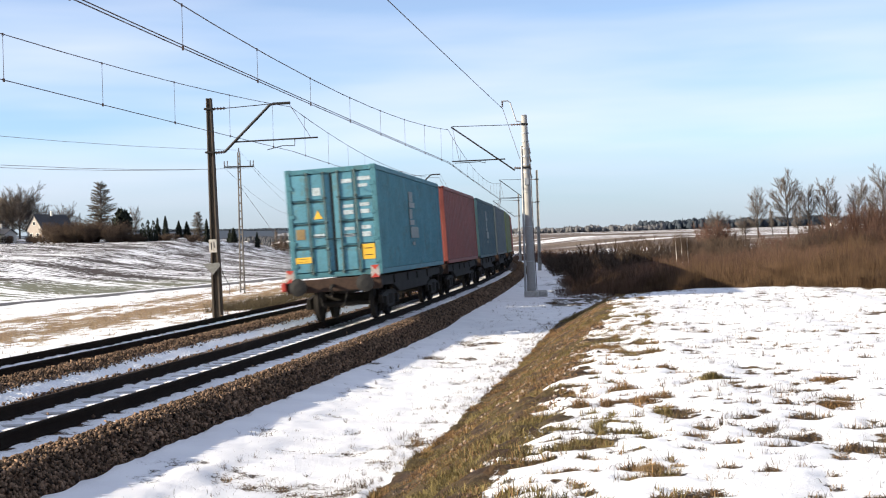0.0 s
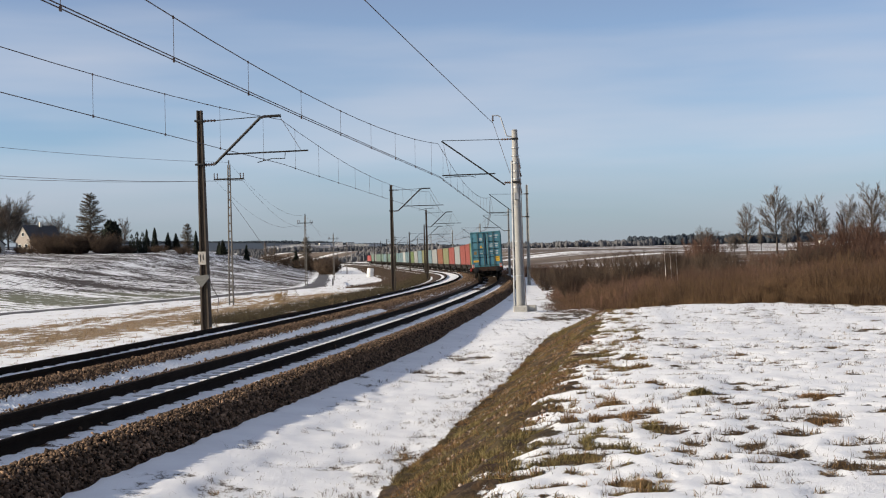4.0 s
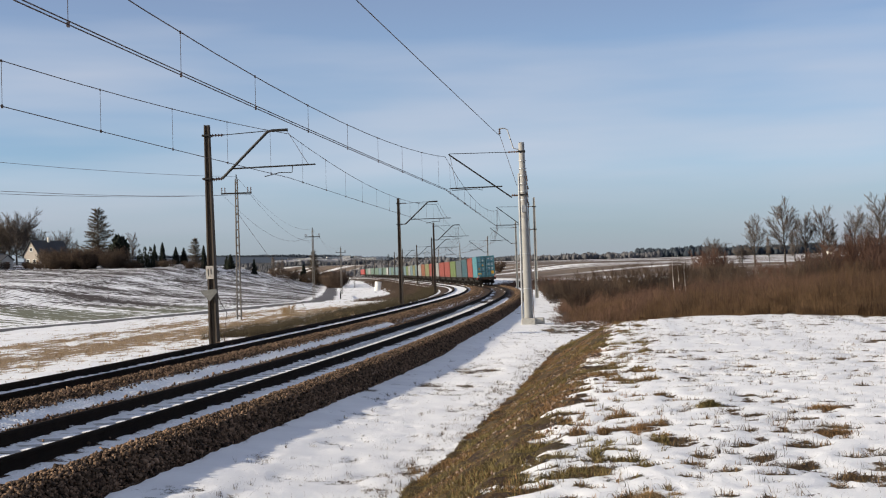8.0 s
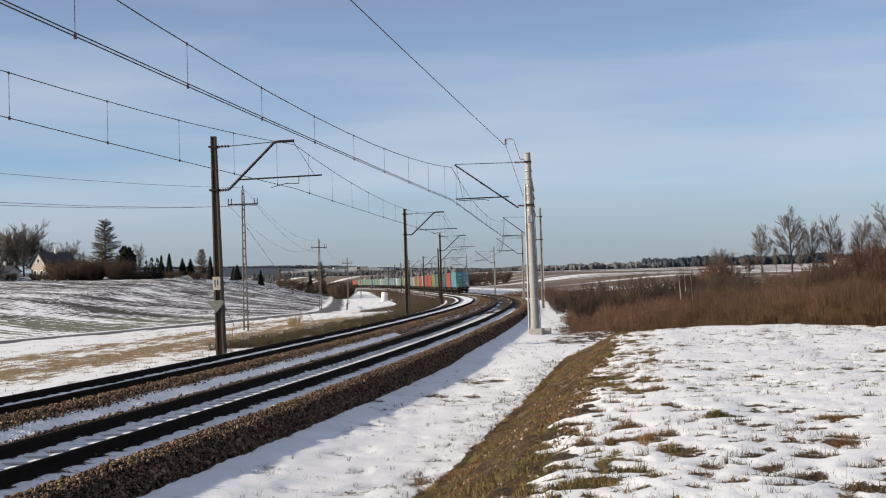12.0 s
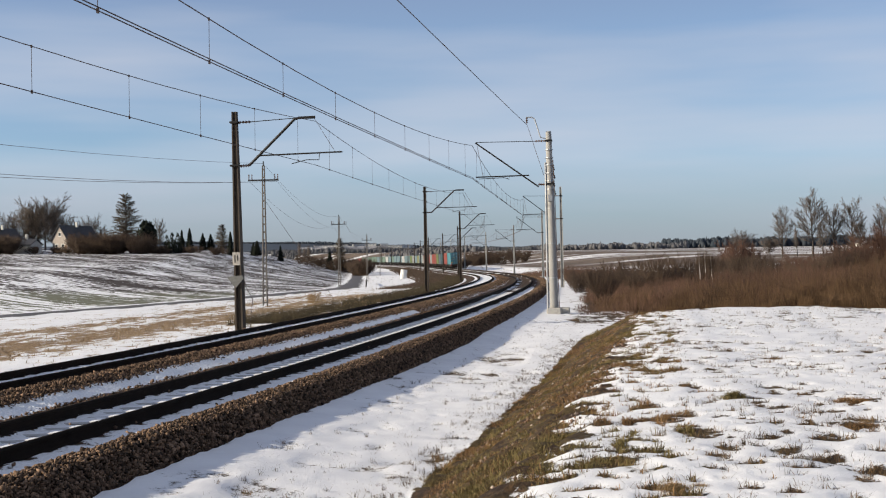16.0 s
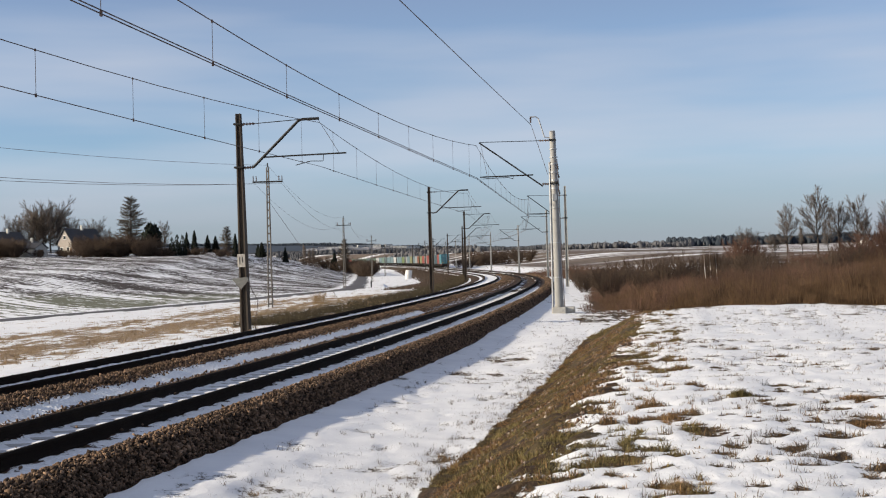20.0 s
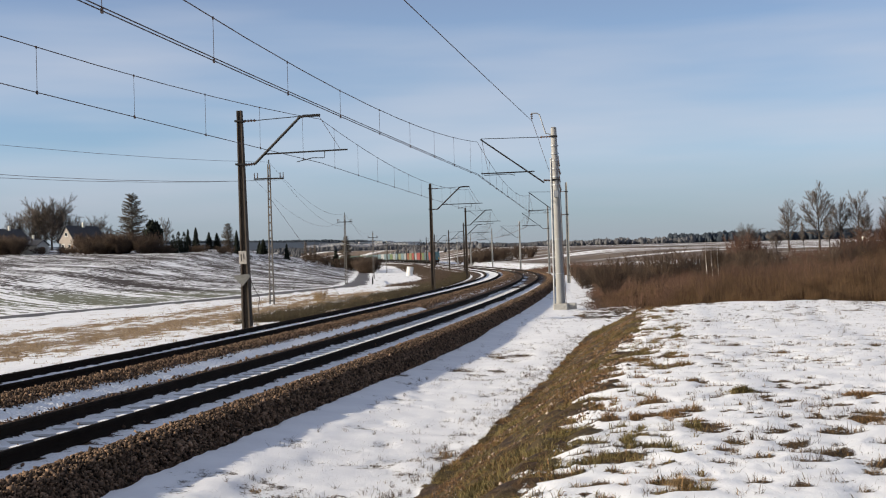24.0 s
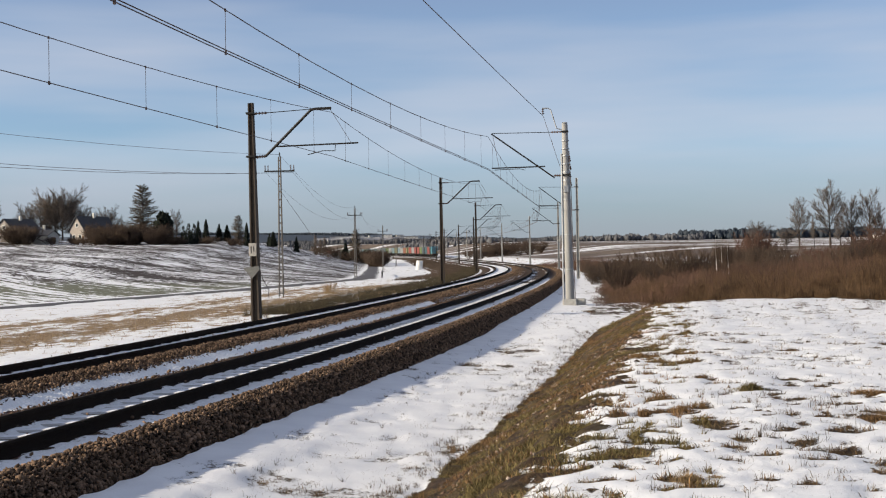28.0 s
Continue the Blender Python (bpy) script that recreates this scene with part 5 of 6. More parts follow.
def spruce_mesh(seed, droop, mat, layers=15, wide=1.0):
    """A crown of many short needle boughs in whorls about the stem, one metre high."""
    r = np.random.RandomState(seed)
    V, F = [], []
    for i in range(layers):
        f = i / layers
        z = 0.08 + 0.9 * f
        R = 0.2 * (1 - f) ** 0.8 + 0.012
        n = int(11 - 6 * f)
        for k in range(n):
            a = 2 * math.pi * (k + r.rand()) / n
            rr = R * (0.7 + 0.5 * r.rand())
            c, s = math.cos(a), math.sin(a)
            w = (0.028 + 0.05 * rr) * wide
            tip = (c * rr, s * rr, z - droop * rr + 0.02 * r.randn())
            mid = (c * rr * 0.55, s * rr * 0.55, z - droop * rr * 0.3)
            o = len(V)
            V += [(0, 0, z + 0.03), (mid[0] - s * w, mid[1] + c * w, mid[2] - 0.02), (mid[0] + s * w, mid[1] - c * w, mid[2] - 0.02), tip, (mid[0], mid[1], mid[2] + 0.025 * wide), (mid[0], mid[1], mid[2] - 0.05 * wide)]
            F += [(o, o + 1, o + 4), (o, o + 4, o + 2), (o + 1, o + 3, o + 4), (o + 4, o + 3, o + 2), (o, o + 5, o + 1), (o, o + 2, o + 5), (o + 1, o + 5, o + 3), (o + 5, o + 2, o + 3)]
    return fast_mesh("crown", np.array(V), np.array(F), mat)


SPRUCE = [spruce_mesh(31, 0.5, M_NEEDLE), spruce_mesh(32, 0.7, M_NEEDLE, 13)]


def larch_mesh(seed):
    """Level boughs with hanging twigs round a straight stem, one metre high."""
    w = Wood(seed)
    plan = [(6, 0.01, 0.02, 90, 1.6, 0.05, 0.27, 0.002), (4, 0.06, 0.06, 24, 0.9, 0.05, 0.42, 0.0026), (1, 0.1, -0.1, 0, 0, 0, 0, 0.0028)]
    w.limb(Vector((0, 0, 0)), Vector((0, 0, 1)), 1.0, 0.016, 0, plan)
    return w.mesh("crown", M_NEEDLE_BROWN, 1, 9)


LARCH = larch_mesh(34)
STEM = Shape().tube((0, 0, 0), (0, 0, 0.95), 0.017, 0.004, n=6).mesh("trunk", M_BARK)


def conifer(mesh, x, y, height, label, fat=1.0, turn=0.0, cat="conifer"):
    z = float(land(x, y))
    ob = thing("conifer_tree", Matrix.Translation((x, y, z - 0.1)) @ Matrix.Rotation(turn, 4, "Z"), label, cat, "conifers by the village")
    m = Matrix.Diagonal((height * fat, height * fat, height, 1))
    part("trunk", STEM, None, ob, m=m)
    part("crown", mesh, None, ob, m=m)


def pine_mesh(seed):
    """A rounded dark crown of many needle clumps on a short stem, one metre high."""
    r = np.random.RandomState(seed)
    V, F = [], []
    for i in range(230):
        d = r.randn(3)
        d /= np.linalg.norm(d)
        c = d * np.array([0.36, 0.36, 0.44]) * (0.55 + 0.5 * r.rand()) * (0.8 + 0.4 * vnoise(d[0] * 2 + 5, d[1] * 2 + d[2], seed)) + np.array([0, 0, 0.5])
        s = 0.05 + 0.04 * r.rand()
        o = len(V)
        for k in range(6):
            e = np.zeros(3)
            e[k // 2] = 1 if k % 2 else -1
            V.append(c + (e + 0.5 * r.randn(3)) * s)
        F += [(o, o + 2, o + 4), (o + 2, o + 1, o + 4), (o + 1, o + 3, o + 4), (o + 3, o, o + 4), (o + 2, o, o + 5), (o + 1, o + 2, o + 5), (o + 3, o + 1, o + 5), (o, o + 3, o + 5)]
    return fast_mesh("crown", np.array(V), np.array(F), M_NEEDLE)


PINE = [spruce_mesh(36, -0.35, M_NEEDLE, 20, 0.8), spruce_mesh(37, -0.15, M_NEEDLE, 18, 0.9)]


def px(x, y):
    """Where the sight line at the share x of the picture's reach meets the distance y."""
    return (x - 784) / 2230 * y


R = random.Random(5)
# bare trees on the right, beyond the reeds: x on the sight line, distance, height, habit, breadth
for sx, y, h, k, f in ((1400, 226, 9.8, 1, 0.95), (1427, 230, 5.8, 2, 0.7), (1454, 225, 12.8, 0, 1.05), (1491, 228, 9.8, 2, 1.1), (1524, 226, 11.1, 1, 0.9), (1539, 232, 6.8, 2, 1.0), (1580, 226, 10.9, 0, 1.0), (1627, 224, 13.1, 1, 1.0), (1668, 228, 12.0, 2, 1.1), (1472, 236, 7.1, 1, 0.9), (1378, 228, 4.6, 3, 0.9), (1605, 232, 7.5, 1, 0.9)):
    tree(TREES[k], px(sx, y), y, h, "bare grey deciduous tree beyond the reeds", R.random() * 6, f)
tree(TREES[3], px(1328, 300), 300, 6.6, "small bare round-crowned tree in the field", 1.0, 1.15)
# shrubs among and behind the reeds
for i in range(70):
    sx = R.uniform(1030, 1680)
    y = R.uniform(62, 105)
    x = px(sx, y)
    if y < float(reed_front(x)) + 6:
        continue
    red = sx > 1380
    tree(SHRUBS[0 if red and R.random() < 0.7 else R.choice((1, 2))], x, y, R.uniform(1.7, 2.6) * (1.15 if sx > 1500 or 1100 < sx < 1230 else 0.85), "leafless reddish shrub among the reeds" if red else "leafless dark brown shrub among the reeds", R.random() * 6, 1.25, "shrubs among the reeds")
for sx, y, h in ((1555, 92, 3.6), (1585, 90, 4.4), (1615, 95, 4.2), (1320, 150, 4.2), (1332, 152, 3.6), (1308, 155, 3.2), (1640, 98, 4.4)):
    tree(SHRUBS[0], px(sx, y), y, h, "tall leafless reddish willow shrub behind the reeds", R.random() * 6, 1.3, "shrubs among the reeds")
for sx, y, h in ((1254, 66, 2.9), (1264, 67, 2.8), (1275, 66, 2.5)):
    x = px(sx, y)
    ob = thing("birch_sapling", Matrix.Translation((x, y, float(land(x, y)) - 0.1)), "thin white birch sapling standing over the reeds", "birch", "birch saplings")
    part("stem", Shape().pipe([(0, 0, 0), (-0.02, 0, h * 0.4), (-0.07, 0, h * 0.75), (-0.05, 0, h)], [0.018, 0.016, 0.011, 0.006], 6), M_BIRCH, ob)
    part("crown", SHRUBS[1][1], None, ob, m=Matrix.Translation((0, 0, h * 0.5)) @ Matrix.Diagonal((0.18, 0.18, 0.42, 1)))
# trees round the village on the rise
for sx, y, h, k, f in ((96, 385, 18.3, 3, 1.0), (71, 388, 15.9, 3, 1.0), (-40, 380, 15, 1, 1.3), (138, 395, 10.9, 1, 1.2), (171, 400, 12.5, 3, 0.85), (194, 395, 8.7, 1, 1.3), (298, 370, 10.2, 1, 0.9), (-75, 390, 18, 3, 1.0), (120, 392, 11.5, 0, 1.2), (30, 390, 12.5, 1, 1.2), (84, 390, 17.2, 3, 0.95), (112, 391, 14.5, 3, 0.9), (55, 392, 13.5, 3, 1.0)):
    tree(TREES[k], px(sx, y), y, h, "large bare deciduous tree by the village houses", R.random() * 6, f, "bare trees by the village")
for sx, y, h, k, f in ((351, 352, 7.2, 0, 1.0), (337, 352, 6.8, 1, 0.95), (423, 352, 7.1, 0, 0.9), (598, 415, 6.6, 1, 1.45), (511, 392, 5.3, 1, 1.2)):
    conifer(SPRUCE[k], px(sx, y), y, h, "dark green spruce beside the village field", f * 1.1, R.random() * 6)
for sx, y, h, f in ((239, 372, 16.5, 1.45), (408, 362, 7.9, 1.4), (616, 412, 10.8, 1.1)):
    conifer(LARCH, px(sx, y), y, h, "brown leafless larch with level boughs", f, R.random() * 6, "larch")
for sx, y, h, f in ((374, 365, 5.6, 1.4), (388, 366, 5.3, 1.5), (470, 390, 5.2, 1.8), (463, 391, 4.3, 1.5)):
    conifer(PINE[int(sx) % 2], px(sx, y), y, h, "dark spreading pine tree at the field's edge", f, R.random() * 6, "pine")


def thuja_mesh(seed):
    """A dense pointed crown of small needle clumps down to the ground, one metre high."""
    r = np.random.RandomState(seed)
    V, F = [], []
    for i in range(300):
        z = r.rand() ** 1.25 * 0.96
        a = r.rand() * 2 * math.pi
        q = 0.34 * (1 - z) ** 0.75 * min(1.0, 0.6 + 3 * z) * (0.65 + 0.4 * r.rand()) + 0.01
        c = np.array([q * math.cos(a), q * math.sin(a), 0.04 + z])
        sz = np.array([0.035, 0.035, 0.07]) * (0.6 + 0.6 * r.rand()) * (1.1 - 0.6 * z)
        o = len(V)
        for k in range(6):
            e = np.zeros(3)
            e[k // 2] = 1 if k % 2 else -1
            V.append(c + (e + 0.4 * r.randn(3)) * sz)
        F += [(o, o + 2, o + 4), (o + 2, o + 1, o + 4), (o + 1, o + 3, o + 4), (o + 3, o, o + 4), (o + 2, o, o + 5), (o + 1, o + 2, o + 5), (o + 3, o + 1, o + 5), (o, o + 3, o + 5)]
    return fast_mesh("crown", np.array(V), np.array(F), M_NEEDLE)


THUJA, ROUND = thuja_mesh(41), pine_mesh(41)
for sx, y, h in ((311, 335, 5.0), (320, 334, 5.7), (330, 335, 5.5), (275, 362, 9.7), (282, 363, 8.0), (268, 363, 7.6)):
    conifer(THUJA if h < 7 else ROUND, px(sx, y), y, h, "dense dark thuja beside the village hedge", 0.72 if h < 7 else 0.62, R.random() * 6, "thuja")
for i in range(84):
    sx = R.choice((R.uniform(180, 275), R.uniform(-60, 36), R.uniform(150, 275), R.uniform(285, 310), R.uniform(335, 420), R.uniform(62, 150)))
    y = R.uniform(330, 345)
    tree(SHRUBS[R.choice((1, 2))], px(sx, y), y, R.uniform(4.0, 6.6) * (0.4 if sx > 280 or 60 < sx < 152 else 1.0), "leafless dark brown shrub in the village hedge", R.random() * 6, 1.7, "village hedge shrubs")
# brush along the line farther on
for i in range(48):
    sx = R.choice((R.uniform(815, 965), R.uniform(815, 930), R.uniform(820, 900), R.uniform(640, 662), R.uniform(640, 662)))
    y = R.uniform(380, 470) if sx > 700 else R.uniform(330, 400)
    x = px(sx, y)
    tree(SHRUBS[R.choice((1, 2))], x, y, R.uniform(3.5, 6.0) if sx > 700 else R.uniform(3.0, 5.0), "leafless brush beside the railway line", R.random() * 6, 1.6, "brush beside the line")
for sx, y, h, q in ((570, 412, 4.2, 1), (580, 415, 4.8, 2), (606, 410, 4.6, 1), (628, 416, 5.8, 2), (636, 412, 6.0, 1), (622, 410, 5.4, 2), (655, 408, 5.8, 2), (661, 410, 6.0, 1), (650, 406, 5.0, 2), (642, 414, 5.2, 1), (545, 415, 3.6, 2), (556, 413, 4.2, 1), (588, 418, 4.4, 1), (647, 418, 5.4, 2)):
    tree(SHRUBS[q], px(sx, y), y, h, "leafless brown bush beside the lane in the valley", R.random() * 6, 1.35, "bushes beside the lane")
for sx, y, h in ((546, 420, 7.5), (562, 425, 7.0), (553, 430, 6.0)):
    tree(TREES[2], px(sx, y), y, h, "slender bare tree at the edge of the field", R.random() * 6, 0.7, "slender bare trees")
STRAW_BUSH = shrub_meshes(28, M_STRAW, 12, 0.006)
tree(STRAW_BUSH, px(571, 77), 77, 1.0, "small dry straw-coloured bush on the verge", 1.0, 1.1, "verge bushes")
tree(STRAW_BUSH, px(563, 78), 78, 0.8, "small dry straw-coloured bush on the verge", 2.0, 1.2, "verge bushes")


def far_wood(name, seed, n, x0, x1, y0, y1, h0, h1, mat, label):
    """Distant woods: many small ragged crowns in one mass."""
    r = np.random.RandomState(seed)
    u = r.rand(n)
    y = y0 + (y1 - y0) * r.rand(n)
    x = (x0 + (x1 - x0) * u - 784) / 2230 * y
    h = (h0 + (h1 - h0) * r.rand(n)) * (0.6 + 0.8 * fbm(u * 14, u * 0, seed))
    z = land(x, y)
    m = 7
    V, F = [], []
    ang = np.linspace(0, 2 * math.pi, m, endpoint=False)
    ring = [(0.5, 0.0), (1.0, 0.3), (0.75, 0.65), (0.3, 0.9)]
    for k, (q, f) in enumerate(ring):
        rad = h[:, None] * 0.42 * q * (0.5 + 1.0 * r.rand(n, m))
        V.append(np.stack([x[:, None] + rad * np.cos(ang), y[:, None] + rad * np.sin(ang), z[:, None] + h[:, None] * (f + 0.16 * r.randn(n, m) * (k > 0))], -1))
    V.append(np.stack([x, y, z + h], -1)[:, None, :])
    V = np.concatenate(V, 1)
    f = []
    for k in range(3):
        for i in range(m):
            j = (i + 1) % m
            f += [(k * m + i, k * m + j, k * m + m + j), (k * m + i, k * m + m + j, k * m + m + i)]
    f += [(3 * m + i, 3 * m + (i + 1) % m, 4 * m) for i in range(m)]
    F = (np.arange(n)[:, None, None] * (4 * m + 1) + np.array(f)[None]).reshape(-1, 3)
    tagged(new(name, fast_mesh(name, V.reshape(-1, 3), F, mat)), label, "distant woods", kind="stuff")


# far woods: the haze of distance is put into these greyed, bluish base colours
M_FAR = leaf_mat("hazed_grey_bare_wood", (0.085, 0.087, 0.094), (0.14, 0.14, 0.148))
M_FAR3 = leaf_mat("hazed_blue_bare_wood", (0.06, 0.063, 0.07), (0.11, 0.112, 0.12))
M_FAR2 = leaf_mat("hazed_blue_pinewood", (0.034, 0.045, 0.058), (0.055, 0.066, 0.08))
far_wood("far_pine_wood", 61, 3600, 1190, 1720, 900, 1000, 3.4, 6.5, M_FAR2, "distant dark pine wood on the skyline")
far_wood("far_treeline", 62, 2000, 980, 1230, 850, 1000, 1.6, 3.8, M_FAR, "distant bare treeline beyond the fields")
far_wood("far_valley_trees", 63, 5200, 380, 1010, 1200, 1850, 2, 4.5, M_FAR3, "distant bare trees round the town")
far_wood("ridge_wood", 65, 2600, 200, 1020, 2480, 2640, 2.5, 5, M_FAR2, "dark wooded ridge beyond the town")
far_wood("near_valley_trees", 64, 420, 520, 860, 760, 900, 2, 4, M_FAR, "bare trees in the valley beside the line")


# ---- the train ----
def paint(name, col):
    return surface(name, col, 0.6, 0.0, dark=0.66, light=1.25, coarse=0.9, fine=14, bump=0.06, stain=(col[0] * 0.6 + 0.02, col[1] * 0.55 + 0.012, col[2] * 0.5 + 0.005))


PAINT = {
    "teal": ("teal blue", (0.06, 0.18, 0.218)), "red": ("red", (0.2, 0.05, 0.04)), "blue": ("blue", (0.032, 0.075, 0.092)), "slate": ("slate grey-blue", (0.12, 0.17, 0.2)),
    "green": ("lime green", (0.19, 0.27, 0.08)), "grey": ("pale grey", (0.4, 0.42, 0.42)), "orange": ("orange", (0.36, 0.12, 0.05)), "olive": ("yellow-green", (0.29, 0.3, 0.13)),
    "mint": ("pale green", (0.19, 0.31, 0.24)), "sky": ("pale blue", (0.19, 0.32, 0.37)), "white": ("off-white", (0.62, 0.63, 0.62)),
}
# all but the nearest paints greyed, putting the distance haze into their colour
PAINTS = {k: paint("container_paint_" + k, c if k in ("teal", "red", "blue") else tuple(v * 0.42 + 0.1 * (c[0] + c[1] + c[2]) / 3 for v in c)) for k, (n, c) in PAINT.items()}
CL, CW, CH = 12.19, 2.438, 2.896


# grimy steel of the door fittings; also colours the shadow strips between panels
M_BAR = surface("grimy_steel_and_gap_shade", (0.025, 0.055, 0.062), 0.65, 0.2, bump=0.1)
# door panels' bluer teal, its colour brightened for the sun on the doors
M_DOOR = surface("sunlit_blue_door_paint", (0.085, 0.235, 0.3), 0.5, dark=0.75, light=1.2, coarse=1.6, bump=0.05, stain=(0.1, 0.17, 0.16))
M_ROD = surface("weathered_teal_rod", (0.09, 0.15, 0.155), 0.6, 0.1, dark=0.5, light=1.3, coarse=4, bump=0.1, stain=(0.09, 0.06, 0.04))
M_STICK = surface("weathered_pale_sticker", (0.46, 0.53, 0.55), 0.6, dark=0.5, light=1.2, coarse=9, bump=0)


def corrugated(length, height, depth, pitch, n):
    """A wall of trapezoid ribs, in x along length, y outwards, z up."""
    sh = Shape()
    p = []
    x0 = -n * pitch / 2
    for i in range(n):
        for u, d in ((0, 0), (0.25, 0), (0.5, 1), (0.75, 1)):
            p.append((x0 + (i + u) * pitch, -depth * d))
    p.append((x0 + n * pitch, 0))
    vs = [(x, y, 0) for x, y in p] + [(x, y, height) for x, y in p]
    k = len(p)
    sh.add(vs, [(i, i + 1, k + i + 1, k + i) for i in range(k - 1)])
    return sh


def turned(sh, m):
    o = Shape()
    return o.add(sh.v, sh.f, m)


CONTAINER_MESH = {}


def container(colour, detail):
    """A forty-foot high-cube box; its rear (doors) at y = 0, x to the right, z up from its floor."""
    mat = PAINTS[colour]
    word = PAINT[colour][0]
    t = thing("shipping_container", Matrix(), word + " corrugated steel shipping container riding on a flat wagon", "container", "containers on the train")
    key = (colour, detail)
    if key not in CONTAINER_MESH:
        d = {}
        n = 44 if detail else 22
        wall = corrugated(CL - 0.3, CH - 0.3, 0.036, (CL - 0.3) / n, n)
        for nm, m in (("side_wall", Matrix.Translation((CW / 2 - 0.02, CL / 2, 0.15)) @ Matrix.Rotation(radians(90), 4, "Z") @ Matrix.Scale(-1, 4, (0, 1, 0))),
                      ("side_wall.l", Matrix.Translation((-CW / 2 + 0.02, CL / 2, 0.15)) @ Matrix.Rotation(radians(90), 4, "Z"))):
            d[nm] = turned(wall, m).mesh("side_wall", mat)
        d["front_wall"] = Shape().box((0, CL - 0.04, CH / 2), (CW - 0.2, 0.04, CH - 0.2)).mesh("front_wall", mat)
        d["roof"] = Shape().box((0, CL / 2, CH - 0.05), (CW - 0.1, CL - 0.1, 0.04)).mesh("roof", mat)
        d["floor"] = Shape().box((0, CL / 2, 0.1), (CW - 0.1, CL - 0.1, 0.1)).mesh("floor", M_BLACK)
        post = Shape().box((0, 0, CH / 2), (0.14, 0.14, CH - 0.2), ch=0.012).mesh("corner_post", mat)
        d["post"] = post
        d["cast"] = Shape().box((0, 0, 0), (0.165, 0.18, 0.12), ch=0.015).mesh("corner_casting", mat)
        d["long_rail"] = Shape().box((0, CL / 2, 0), (0.08, CL - 0.3, 0.13), ch=0.01).mesh("side_rail", mat)
        d["cross_rail"] = Shape().box((0, 0, 0), (CW - 0.3, 0.1, 0.13), ch=0.01).mesh("end_rail", mat)
        CONTAINER_MESH[key] = d
    d = CONTAINER_MESH[key]
    part("side_wall", d["side_wall"], mat, t)
    part("side_wall", d["side_wall.l"], mat, t)
    for nm in ("front_wall", "roof", "floor"):
        part(nm, d[nm], mat, t)
    for sx in (-1, 1):
        for y in (0.075, CL - 0.075):
            part("corner_post", d["post"], mat, t, m=Matrix.Translation((sx * (CW / 2 - 0.07), y, 0)))
            if detail:
                for zz in (0.06, CH - 0.06):
                    part("corner_casting", d["cast"], mat, t, m=Matrix.Translation((sx * (CW / 2 - 0.082), y + (0.012 if y < 1 else -0.012), zz)))
        for zz in (0.075, CH - 0.075):
            part("side_rail", d["long_rail"], mat, t, m=Matrix.Translation((sx * (CW / 2 - 0.04), 0, zz)))
    for y in (0.06, CL - 0.06):
        for zz in (0.08, CH - 0.08):
            part("end_rail", d["cross_rail"], mat, t, m=Matrix.Translation((0, y, zz)))
    if not detail:
        part("door_panel", Shape().box((0, 0.08, CH / 2), (CW - 0.26, 0.04, CH - 0.26)), mat, t)
        return t
    # two doors with pressed panels, locking bars, hinges and stickers
    for sx in (-1, 1):
        cx = sx * (CW / 4 - 0.03)
        w = CW / 2 - 0.1
        sh = Shape().box((cx, 0.07, CH / 2), (w, 0.04, CH - 0.3), ch=0.008)
        panels = []
        for z0, z1 in ((0.2, 0.72), (0.88, 1.36), (1.52, 1.94), (2.1, 2.7)):
            sh.slot = 0
            for pc, pw in ((0.88, 0.4), (0.405, 0.36)):
                panels.append(Shape().box((sx * pc, 0.046, (z0 + z1) / 2), (pw, 0.05, z1 - z0 + 0.07), ch=0.016))
        door = part("door", sh, mat, t, "teal double door leaf with pressed panels")
        for pn in panels:
            part("pressed_panel", pn, M_DOOR, door)
        # dark strips laid in as the shadow line between pressed panels
        for zz in (0.8, 1.44, 2.02):
            part("panel_gap", Shape().box((sx * 0.66, 0.045, zz), (0.96, 0.02, 0.035)), M_BAR, door, "dark strip standing for the shadow between the pressed panels")
        part("centre_panel", Shape().box((sx * 0.11, 0.046, CH / 2), (0.12, 0.05, CH - 0.36), ch=0.014), M_DOOR, door)
        for bx in (0.09, 0.53):
            x = sx * (0.1 + bx * (CW / 2 - 0.2))
            part("locking_bar", Shape().tube((x, -0.005, 0.1), (x, -0.005, CH - 0.1), 0.024, n=8), M_ROD, door, "weathered teal locking bar")
            for zz in (0.14, 0.75, 1.45, 2.1, CH - 0.14):
                part("bar_bracket", Shape().box((x, 0.01, zz), (0.11, 0.06, 0.06), ch=0.008), M_BAR, door)
            part("handle", Shape().tube((x, -0.02, 1.0 + 0.2 * bx), (x - sx * 0.42, -0.015, 0.99 + 0.2 * bx), 0.011, n=6), M_BAR, door, "dark door handle")
        for zz in (0.35, 0.95, 1.65, 2.4):
            part("hinge", Shape().box((sx * (CW / 2 - 0.12), 0.02, zz), (0.14, 0.05, 0.1), ch=0.01), mat, door)
        part("seam", Shape().box((sx * 0.012, 0.05, CH / 2), (0.016, 0.05, CH - 0.3)), M_BLACK, door)
